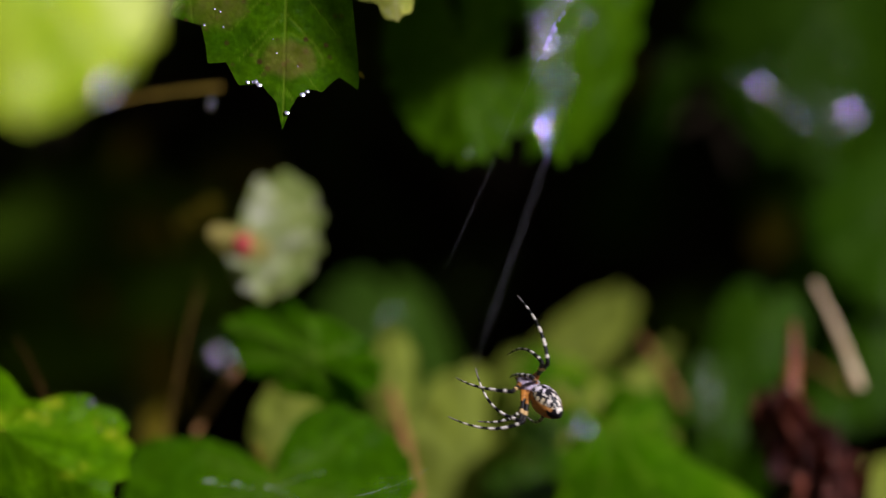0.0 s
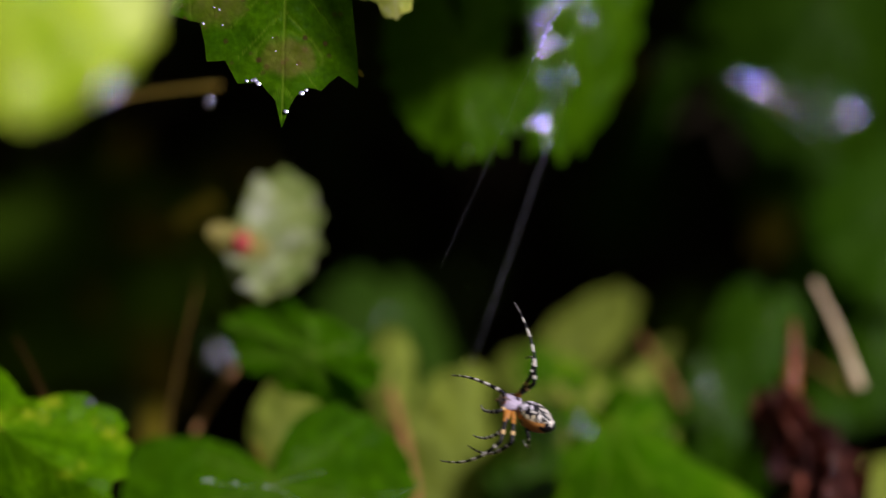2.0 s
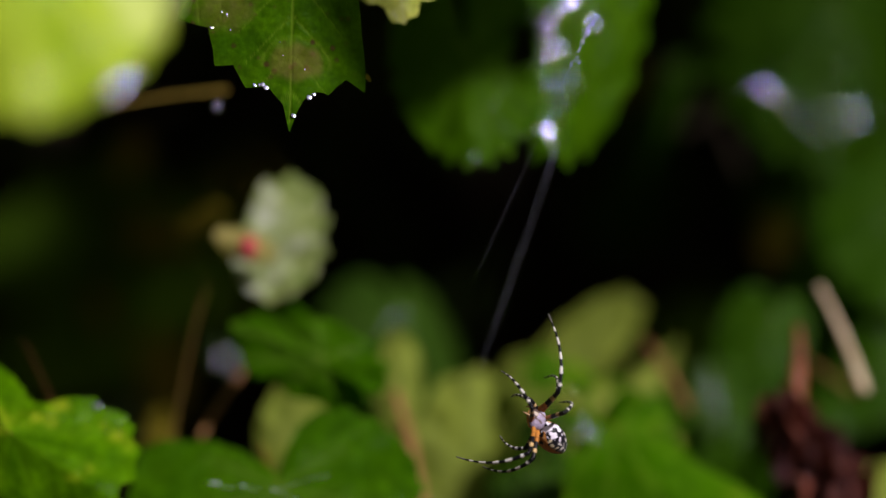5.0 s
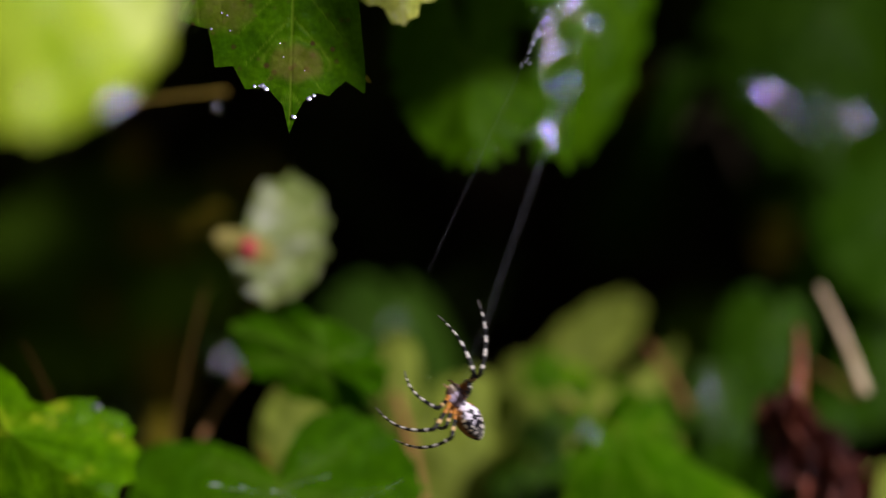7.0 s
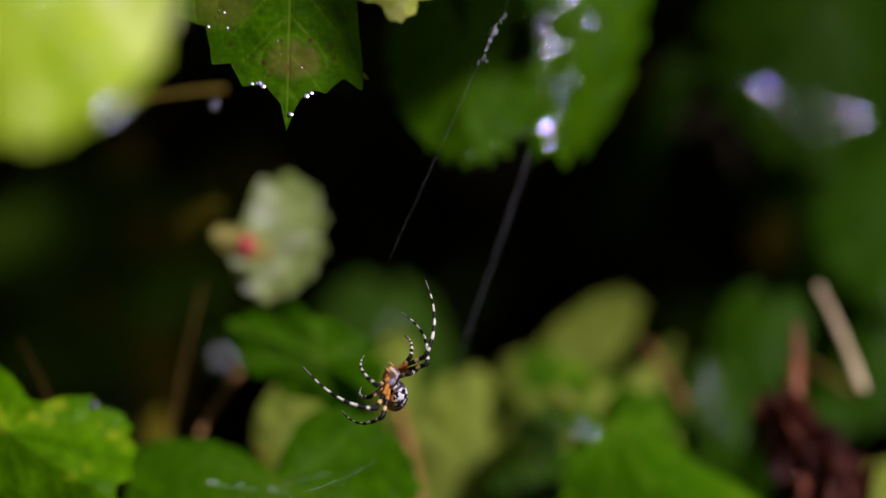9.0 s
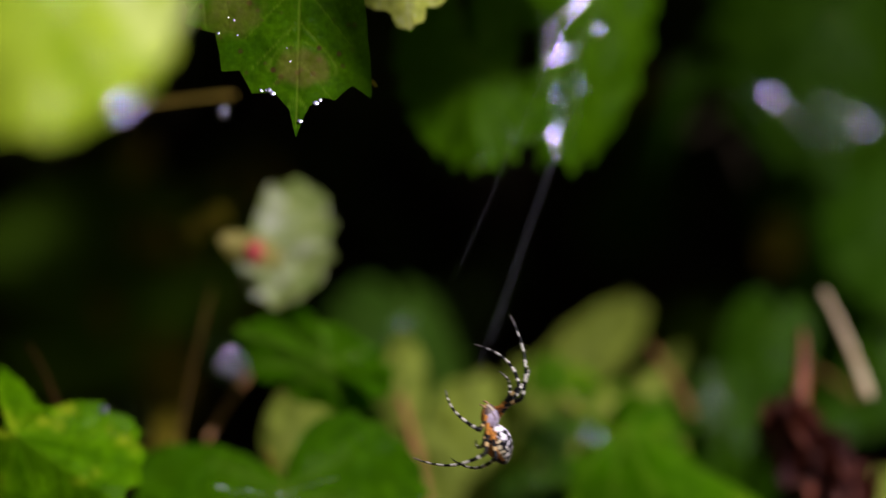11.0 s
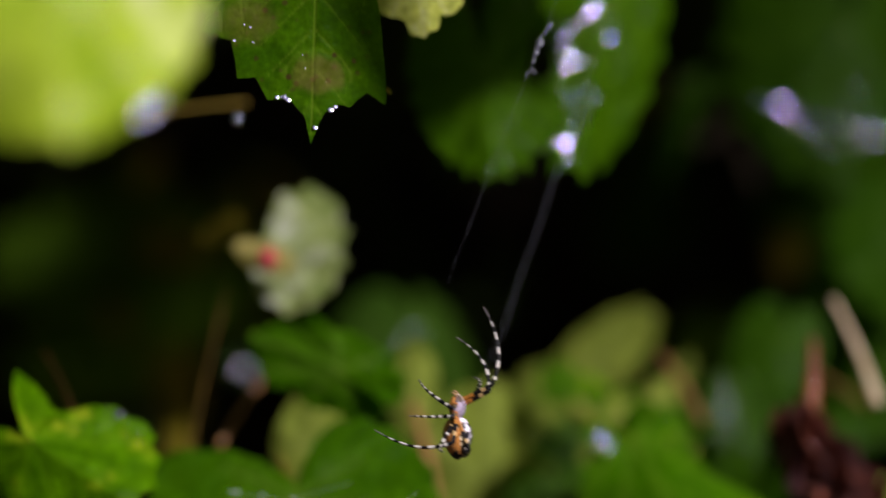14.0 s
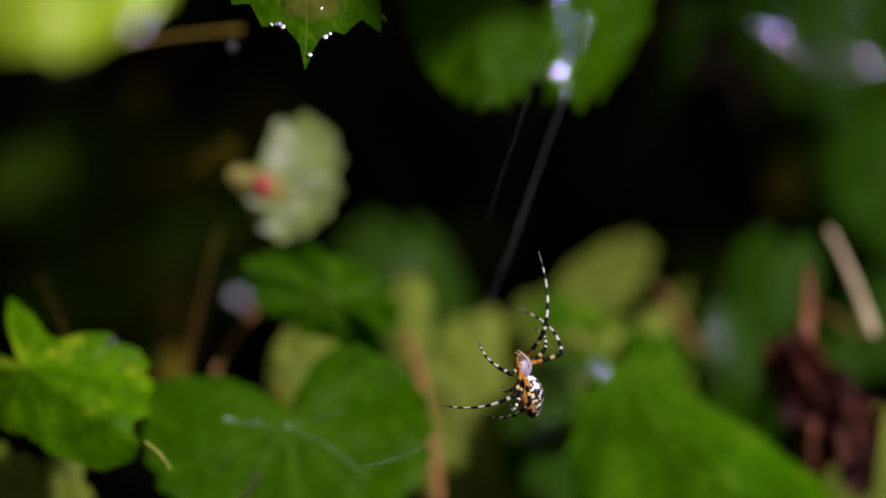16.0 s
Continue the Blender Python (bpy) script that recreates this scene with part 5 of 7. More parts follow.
    walk(legs[1], [
        (0, pose(0.0026, 0.0035, 0.0000, -165.8, -71.5, -111.3)),
        (0.5, pose(0.0026, 0.0035, 0.0000, -152.1, -57.4, -127.8)),
        (1, pose(0.0026, 0.0035, 0.0000, 121.0, -52.0, -76.3)),
        (1.5, pose(0.0026, 0.0035, 0.0000, -178.9, -72.5, -129.8)),
        (2, pose(0.0026, 0.0035, 0.0000, 93.8, -69.0, -66.1)),
        (2.5, pose(0.0026, 0.0035, 0.0000, 115.5, -40.3, -86.7)),
        (3, pose(0.0026, 0.0035, 0.0000, 57.5, -42.9, -55.4)),
        (3.5, pose(0.0026, 0.0035, 0.0000, 36.6, -60.7, -18.1)),
        (4, pose(0.0026, 0.0035, 0.0000, -90.1, -66.1, 78.6)),
        (6.5, pose(0.0026, 0.0035, 0.0000, -9.0, -35.7, 62.3)),
        (7, pose(0.0026, 0.0035, 0.0000, -8.1, -53.8, 74.5)),
        (7.5, pose(0.0026, 0.0035, 0.0000, -11.6, -24.8, 74.8)),
        (8, pose(0.0026, 0.0035, 0.0000, 11.5, -40.2, 69.8)),
        (8.5, pose(0.0026, 0.0035, 0.0000, 8.7, -40.3, 41.5)),
        (9, pose(0.0026, 0.0035, 0.0000, -46.6, -56.2, 63.0)),
        (11.5, pose(0.0026, 0.0035, 0.0000, 4.9, -40.9, 41.3)),
        (12, pose(0.0026, 0.0035, 0.0000, 18.6, -67.8, 9.5)),
        (12.5, pose(0.0026, 0.0035, 0.0000, -23.2, -58.5, 79.0)),
        (13, pose(0.0026, 0.0035, 0.0000, -5.2, -56.4, 57.6)),
        (13.5, pose(0.0026, 0.0035, 0.0000, -12.0, -68.8, 41.1)),
        (14, pose(0.0026, 0.0035, 0.0000, -49.1, -59.3, 104.5)),
        (14.5, pose(0.0026, 0.0035, 0.0000, -14.8, -51.1, 58.7)),
        (15, pose(0.0026, 0.0035, 0.0000, 8.6, -73.9, 21.7)),
        (15.5, pose(0.0026, 0.0035, 0.0000, 30.2, -70.5, 11.7)),
        (16, pose(0.0026, 0.0035, 0.0000, 32.3, -67.3, 10.7)),
    ])
    walk(shanks[1], [
        (0, pose(0.0136, 0, 0, 0, 142.0, 0)),
        (0.5, pose(0.0136, 0, 0, 0, 130.5, 0)),
        (1, pose(0.0136, 0, 0, 0, 145.3, 0)),
        (1.5, pose(0.0136, 0, 0, 0, 125.2, 0)),
        (2, pose(0.0136, 0, 0, 0, 123.1, 0)),
        (2.5, pose(0.0136, 0, 0, 0, 147.7, 0)),
        (3, pose(0.0136, 0, 0, 0, 120.7, 0)),
        (3.5, pose(0.0136, 0, 0, 0, 134.1, 0)),
        (4, pose(0.0136, 0, 0, 0, 134.5, 0)),
        (6.5, pose(0.0136, 0, 0, 0, 110.8, 0)),
        (7, pose(0.0136, 0, 0, 0, 100.6, 0)),
        (7.5, pose(0.0136, 0, 0, 0, 89.6, 0)),
        (8, pose(0.0136, 0, 0, 0, 83.1, 0)),
        (8.5, pose(0.0136, 0, 0, 0, 104.3, 0)),
        (9, pose(0.0136, 0, 0, 0, 119.6, 0)),
        (11.5, pose(0.0136, 0, 0, 0, 92.0, 0)),
        (12, pose(0.0136, 0, 0, 0, 110.6, 0)),
        (12.5, pose(0.0136, 0, 0, 0, 104.5, 0)),
        (13, pose(0.0136, 0, 0, 0, 99.3, 0)),
        (13.5, pose(0.0136, 0, 0, 0, 96.2, 0)),
        (14, pose(0.0136, 0, 0, 0, 108.4, 0)),
        (14.5, pose(0.0136, 0, 0, 0, 92.3, 0)),
        (15, pose(0.0136, 0, 0, 0, 104.3, 0)),
        (15.5, pose(0.0136, 0, 0, 0, 116.4, 0)),
        (16, pose(0.0136, 0, 0, 0, 113.0, 0)),
    ])
    walk(legs[2], [
        (0, pose(-0.0022, 0.0055, 0.0000, -76.1, -24.5, -143.3)),
        (0.5, pose(-0.0022, 0.0055, 0.0000, -89.9, -28.4, -129.4)),
        (1, pose(-0.0022, 0.0055, 0.0000, -143.0, -41.8, -120.3)),
        (1.5, pose(-0.0022, 0.0055, 0.0000, -100.5, -41.9, -139.2)),
        (2, pose(-0.0022, 0.0055, 0.0000, -119.1, -60.8, -144.1)),
        (2.5, pose(-0.0022, 0.0055, 0.0000, -154.3, -43.5, -123.7)),
        (3, pose(-0.0022, 0.0055, 0.0000, -148.2, -76.1, -121.7)),
        (3.5, pose(-0.0022, 0.0055, 0.0000, -8.5, -86.4, 93.7)),
        (4, pose(-0.0022, 0.0055, 0.0000, -52.7, -36.6, 92.9)),
        (6.5, pose(-0.0022, 0.0055, 0.0000, -33.0, -39.1, 145.2)),
        (7, pose(-0.0022, 0.0055, 0.0000, -27.9, -36.4, 164.6)),
        (7.5, pose(-0.0022, 0.0055, 0.0000, -10.5, -0.7, 117.9)),
        (8, pose(-0.0022, 0.0055, 0.0000, -35.9, -35.1, 156.6)),
        (8.5, pose(-0.0022, 0.0055, 0.0000, -23.4, -35.2, 151.6)),
        (9, pose(-0.0022, 0.0055, 0.0000, -6.4, -7.0, 140.0)),
        (11.5, pose(-0.0022, 0.0055, 0.0000, -32.5, -18.2, 178.4)),
        (12, pose(-0.0022, 0.0055, 0.0000, -4.4, -10.1, 160.1)),
        (12.5, pose(-0.0022, 0.0055, 0.0000, -32.0, -9.2, 168.4)),
        (13, pose(-0.0022, 0.0055, 0.0000, -34.9, -9.4, 164.6)),
        (13.5, pose(-0.0022, 0.0055, 0.0000, -33.4, 0.5, 155.4)),
        (14, pose(-0.0022, 0.0055, 0.0000, -25.8, -9.2, 173.0)),
        (14.5, pose(-0.0022, 0.0055, 0.0000, -28.2, -4.9, 165.6)),
        (15, pose(-0.0022, 0.0055, 0.0000, -28.1, 3.1, 157.5)),
        (15.5, pose(-0.0022, 0.0055, 0.0000, -32.9, -5.0, 175.4)),
        (16, pose(-0.0022, 0.0055, 0.0000, -28.3, -5.9, -177.7)),
    ])
    walk(shanks[2], [
        (0, pose(0.0136, 0, 0, 0, 121.8, 0)),
        (0.5, pose(0.0136, 0, 0, 0, 145.7, 0)),
        (1, pose(0.0136, 0, 0, 0, 156.8, 0)),
        (1.5, pose(0.0136, 0, 0, 0, 114.9, 0)),
        (2, pose(0.0136, 0, 0, 0, 128.9, 0)),
        (2.5, pose(0.0136, 0, 0, 0, 149.6, 0)),
        (3, pose(0.0136, 0, 0, 0, 121.0, 0)),
        (3.5, pose(0.0136, 0, 0, 0, 127.9, 0)),
        (4, pose(0.0136, 0, 0, 0, 139.1, 0)),
        (6.5, pose(0.0136, 0, 0, 0, 99.6, 0)),
        (7, pose(0.0136, 0, 0, 0, 135.9, 0)),
        (7.5, pose(0.0136, 0, 0, 0, 134.3, 0)),
        (8, pose(0.0136, 0, 0, 0, 120.1, 0)),
        (8.5, pose(0.0136, 0, 0, 0, 137.1, 0)),
        (9, pose(0.0136, 0, 0, 0, 150.8, 0)),
        (11.5, pose(0.0136, 0, 0, 0, 141.2, 0)),
        (12, pose(0.0136, 0, 0, 0, 161.5, 0)),
        (12.5, pose(0.0136, 0, 0, 0, 136.0, 0)),
        (13, pose(0.0136, 0, 0, 0, 135.8, 0)),
        (13.5, pose(0.0136, 0, 0, 0, 153.8, 0)),
        (14, pose(0.0136, 0, 0, 0, 145.0, 0)),
        (14.5, pose(0.0136, 0, 0, 0, 144.2, 0)),
        (15, pose(0.0136, 0, 0, 0, 152.1, 0)),
        (15.5, pose(0.0136, 0, 0, 0, 138.5, 0)),
        (16, pose(0.0136, 0, 0, 0, 140.5, 0)),
    ])
    walk(legs[3], [
        (0, pose(0.0026, 0.0020, 0.0000, -82.4, -53.2, -155.5)),
        (0.5, pose(0.0026, 0.0020, 0.0000, -94.2, -49.7, -154.2)),
        (1, pose(0.0026, 0.0020, 0.0000, -112.5, -50.8, -142.1)),
        (1.5, pose(0.0026, 0.0020, 0.0000, -54.1, 2.9, 177.5)),
        (2, pose(0.0026, 0.0020, 0.0000, -55.8, -1.3, 165.8)),
        (2.5, pose(0.0026, 0.0020, 0.0000, -75.5, -9.3, -179.8)),
        (3, pose(0.0026, 0.0020, 0.0000, -59.2, -24.4, 175.4)),
        (3.5, pose(0.0026, 0.0020, 0.0000, -28.9, -41.6, 159.2)),
        (4, pose(0.0026, 0.0020, 0.0000, -20.3, -0.0, 124.9)),
        (6.5, pose(0.0026, 0.0020, 0.0000, -16.1, -24.8, 60.0)),
        (7, pose(0.0026, 0.0020, 0.0000, -45.9, -55.1, 88.9)),
        (7.5, pose(0.0026, 0.0020, 0.0000, -64.3, -7.8, 68.2)),
        (8, pose(0.0026, 0.0020, 0.0000, -22.4, -21.1, 62.7)),
        (8.5, pose(0.0026, 0.0020, 0.0000, -35.3, -40.1, 57.7)),
        (9, pose(0.0026, 0.0020, 0.0000, -55.9, -25.7, 57.9)),
        (11.5, pose(0.0026, 0.0020, 0.0000, -22.7, -36.3, 45.4)),
        (12, pose(0.0026, 0.0020, 0.0000, -41.7, -40.8, 40.3)),
        (12.5, pose(0.0026, 0.0020, 0.0000, -51.3, -31.6, 57.0)),
        (13, pose(0.0026, 0.0020, 0.0000, -46.6, -45.0, 73.5)),
        (13.5, pose(0.0026, 0.0020, 0.0000, -48.8, -43.2, 56.3)),
        (14, pose(0.0026, 0.0020, 0.0000, -55.3, -39.6, 64.2)),
        (14.5, pose(0.0026, 0.0020, 0.0000, -44.7, -35.6, 65.7)),
        (15, pose(0.0026, 0.0020, 0.0000, -46.8, -48.8, 54.3)),
        (15.5, pose(0.0026, 0.0020, 0.0000, -42.3, -41.3, 60.1)),
        (16, pose(0.0026, 0.0020, 0.0000, -25.6, -47.1, 52.1)),
    ])
    walk(shanks[3], [
        (0, pose(0.0094, 0, 0, 0, 138.1, 0)),
        (0.5, pose(0.0094, 0, 0, 0, 146.3, 0)),
        (1, pose(0.0094, 0, 0, 0, 132.8, 0)),
        (1.5, pose(0.0094, 0, 0, 0, 97.4, 0)),
        (2, pose(0.0094, 0, 0, 0, 100.9, 0)),
        (2.5, pose(0.0094, 0, 0, 0, 111.1, 0)),
        (3, pose(0.0094, 0, 0, 0, 115.3, 0)),
        (3.5, pose(0.0094, 0, 0, 0, 127.2, 0)),
        (4, pose(0.0094, 0, 0, 0, 125.4, 0)),
        (6.5, pose(0.0094, 0, 0, 0, 99.4, 0)),
        (7, pose(0.0094, 0, 0, 0, 160.4, 0)),
        (7.5, pose(0.0094, 0, 0, 0, 137.0, 0)),
        (8, pose(0.0094, 0, 0, 0, 93.8, 0)),
        (8.5, pose(0.0094, 0, 0, 0, 125.7, 0)),
        (9, pose(0.0094, 0, 0, 0, 101.2, 0)),
        (11.5, pose(0.0094, 0, 0, 0, 74.3, 0)),
        (12, pose(0.0094, 0, 0, 0, 70.5, 0)),
        (12.5, pose(0.0094, 0, 0, 0, 73.8, 0)),
        (13, pose(0.0094, 0, 0, 0, 84.0, 0)),
        (13.5, pose(0.0094, 0, 0, 0, 63.1, 0)),
        (14, pose(0.0094, 0, 0, 0, 80.8, 0)),
        (14.5, pose(0.0094, 0, 0, 0, 71.3, 0)),
        (15, pose(0.0094, 0, 0, 0, 71.3, 0)),
        (15.5, pose(0.0094, 0, 0, 0, 71.4, 0)),
        (16, pose(0.0094, 0, 0, 0, 79.5, 0)),
    ])
    walk(legs[4], [
        (0, pose(-0.0026, 0.0035, 0.0000, -64.0, 18.3, -127.0)),
        (0.5, pose(-0.0026, 0.0035, 0.0000, -41.3, 18.2, -121.7)),
        (1, pose(-0.0026, 0.0035, 0.0000, -59.5, 11.4, -137.6)),
        (1.5, pose(-0.0026, 0.0035, 0.0000, -35.8, 16.1, -133.6)),
        (2, pose(-0.0026, 0.0035, 0.0000, -45.8, 15.3, -149.3)),
        (2.5, pose(-0.0026, 0.0035, 0.0000, -49.2, 22.0, -150.1)),
        (3, pose(-0.0026, 0.0035, 0.0000, -47.1, 1.8, -136.0)),
        (3.5, pose(-0.0026, 0.0035, 0.0000, -37.5, -16.4, -157.3)),
        (4, pose(-0.0026, 0.0035, 0.0000, 6.2, -20.9, 171.5)),
        (6.5, pose(-0.0026, 0.0035, 0.0000, -19.2, -26.4, -174.8)),
        (7, pose(-0.0026, 0.0035, 0.0000, -13.6, -16.6, -170.2)),
        (7.5, pose(-0.0026, 0.0035, 0.0000, -12.0, -17.2, 165.5)),
        (8, pose(-0.0026, 0.0035, 0.0000, -34.3, -35.2, -172.4)),
        (8.5, pose(-0.0026, 0.0035, 0.0000, -5.2, -12.8, 174.5)),
        (9, pose(-0.0026, 0.0035, 0.0000, -9.0, -10.7, 171.1)),
        (11.5, pose(-0.0026, 0.0035, 0.0000, 3.8, -15.1, -147.9)),
        (12, pose(-0.0026, 0.0035, 0.0000, 6.2, -4.0, -169.5)),
        (12.5, pose(-0.0026, 0.0035, 0.0000, 2.8, -3.2, -152.4)),
        (13, pose(-0.0026, 0.0035, 0.0000, 9.4, -6.2, -143.0)),
        (13.5, pose(-0.0026, 0.0035, 0.0000, 10.3, -0.0, -169.6)),
        (14, pose(-0.0026, 0.0035, 0.0000, 2.9, -6.8, -136.4)),
        (14.5, pose(-0.0026, 0.0035, 0.0000, 16.1, -8.6, -153.7)),
        (15, pose(-0.0026, 0.0035, 0.0000, 10.9, -0.7, -157.7)),
        (15.5, pose(-0.0026, 0.0035, 0.0000, 11.0, -6.1, -146.9)),
        (16, pose(-0.0026, 0.0035, 0.0000, 2.1, -3.8, -153.2)),
    ])
    walk(shanks[4], [
        (0, pose(0.0142, 0, 0, 0, 142.7, 0)),
        (0.5, pose(0.0142, 0, 0, 0, 115.0, 0)),
        (1, pose(0.0142, 0, 0, 0, 112.4, 0)),
        (1.5, pose(0.0142, 0, 0, 0, 115.9, 0)),
        (2, pose(0.0142, 0, 0, 0, 91.5, 0)),
        (2.5, pose(0.0142, 0, 0, 0, 90.8, 0)),
        (3, pose(0.0142, 0, 0, 0, 107.6, 0)),
        (3.5, pose(0.0142, 0, 0, 0, 103.1, 0)),
        (4, pose(0.0142, 0, 0, 0, 104.2, 0)),
        (6.5, pose(0.0142, 0, 0, 0, 103.5, 0)),
        (7, pose(0.0142, 0, 0, 0, 104.6, 0)),
        (7.5, pose(0.0142, 0, 0, 0, 103.7, 0)),
        (8, pose(0.0142, 0, 0, 0, 101.1, 0)),
        (8.5, pose(0.0142, 0, 0, 0, 98.2, 0)),
        (9, pose(0.0142, 0, 0, 0, 102.8, 0)),
        (11.5, pose(0.0142, 0, 0, 0, 101.7, 0)),
        (12, pose(0.0142, 0, 0, 0, 96.0, 0)),
        (12.5, pose(0.0142, 0, 0, 0, 97.5, 0)),
        (13, pose(0.0142, 0, 0, 0, 99.8, 0)),
        (13.5, pose(0.0142, 0, 0, 0, 109.2, 0)),
        (14, pose(0.0142, 0, 0, 0, 104.5, 0)),
        (14.5, pose(0.0142, 0, 0, 0, 104.5, 0)),
        (15, pose(0.0142, 0, 0, 0, 110.6, 0)),
        (15.5, pose(0.0142, 0, 0, 0, 101.8, 0)),
        (16, pose(0.0142, 0, 0, 0, 95.5, 0)),
    ])
    walk(legs[5], [
        (0, pose(-0.0026, 0.0020, 0.0000, -66.3, 21.5, -133.8)),
        (0.5, pose(-0.0026, 0.0020, 0.0000, -73.4, 12.9, -145.7)),
        (1, pose(-0.0026, 0.0020, 0.0000, -96.1, -40.6, -146.3)),
        (1.5, pose(-0.0026, 0.0020, 0.0000, -76.7, 19.2, -140.7)),
        (2, pose(-0.0026, 0.0020, 0.0000, -47.0, 16.7, -159.5)),
        (2.5, pose(-0.0026, 0.0020, 0.0000, -63.5, 28.8, -135.3)),
        (3, pose(-0.0026, 0.0020, 0.0000, -67.1, 2.2, -158.3)),
        (3.5, pose(-0.0026, 0.0020, 0.0000, -36.5, -11.3, -161.5)),
        (4, pose(-0.0026, 0.0020, 0.0000, -4.1, -5.1, 176.5)),
        (6.5, pose(-0.0026, 0.0020, 0.0000, 6.7, -9.9, -176.5)),
        (7, pose(-0.0026, 0.0020, 0.0000, 17.4, -19.4, -156.2)),
        (7.5, pose(-0.0026, 0.0020, 0.0000, 33.8, 12.3, 169.5)),
        (8, pose(-0.0026, 0.0020, 0.0000, 9.0, -5.5, 179.0)),
        (8.5, pose(-0.0026, 0.0020, 0.0000, 26.2, 25.9, -127.5)),
        (9, pose(-0.0026, 0.0020, 0.0000, 36.5, 18.5, 172.5)),
        (11.5, pose(-0.0026, 0.0020, 0.0000, 42.6, -12.2, -157.6)),
        (12, pose(-0.0026, 0.0020, 0.0000, 21.6, 11.8, 160.5)),
        (12.5, pose(-0.0026, 0.0020, 0.0000, 9.5, 7.6, 166.9)),
        (13, pose(-0.0026, 0.0020, 0.0000, 6.5, 6.8, 173.7)),
        (13.5, pose(-0.0026, 0.0020, 0.0000, -5.2, 15.4, 142.3)),
        (14, pose(-0.0026, 0.0020, 0.0000, 3.2, -7.2, 172.1)),
        (14.5, pose(-0.0026, 0.0020, 0.0000, 14.3, 2.9, 172.8)),
        (15, pose(-0.0026, 0.0020, 0.0000, 17.9, 13.3, 172.5)),
        (15.5, pose(-0.0026, 0.0020, 0.0000, 7.6, 4.2, 175.2)),
        (16, pose(-0.0026, 0.0020, 0.0000, 29.5, -2.0, -161.8)),
    ])
    walk(shanks[5], [
        (0, pose(0.0094, 0, 0, 0, 76.2, 0)),
        (0.5, pose(0.0094, 0, 0, 0, 79.6, 0)),
        (1, pose(0.0094, 0, 0, 0, 141.6, 0)),
        (1.5, pose(0.0094, 0, 0, 0, 90.8, 0)),
        (2, pose(0.0094, 0, 0, 0, 94.0, 0)),
        (2.5, pose(0.0094, 0, 0, 0, 111.6, 0)),
        (3, pose(0.0094, 0, 0, 0, 102.0, 0)),
        (3.5, pose(0.0094, 0, 0, 0, 105.5, 0)),
        (4, pose(0.0094, 0, 0, 0, 116.2, 0)),
        (6.5, pose(0.0094, 0, 0, 0, 109.1, 0)),
        (7, pose(0.0094, 0, 0, 0, 121.8, 0)),
        (7.5, pose(0.0094, 0, 0, 0, 113.0, 0)),
        (8, pose(0.0094, 0, 0, 0, 109.7, 0)),
        (8.5, pose(0.0094, 0, 0, 0, 70.1, 0)),
        (9, pose(0.0094, 0, 0, 0, 115.3, 0)),
        (11.5, pose(0.0094, 0, 0, 0, 132.5, 0)),
        (12, pose(0.0094, 0, 0, 0, 130.6, 0)),
        (12.5, pose(0.0094, 0, 0, 0, 116.8, 0)),
        (13, pose(0.0094, 0, 0, 0, 100.9, 0)),
        (13.5, pose(0.0094, 0, 0, 0, 99.7, 0)),
        (14, pose(0.0094, 0, 0, 0, 97.3, 0)),
        (14.5, pose(0.0094, 0, 0, 0, 86.4, 0)),
        (15, pose(0.0094, 0, 0, 0, 121.9, 0)),
        (15.5, pose(0.0094, 0, 0, 0, 134.1, 0)),
        (16, pose(0.0094, 0, 0, 0, 133.5, 0)),
    ])
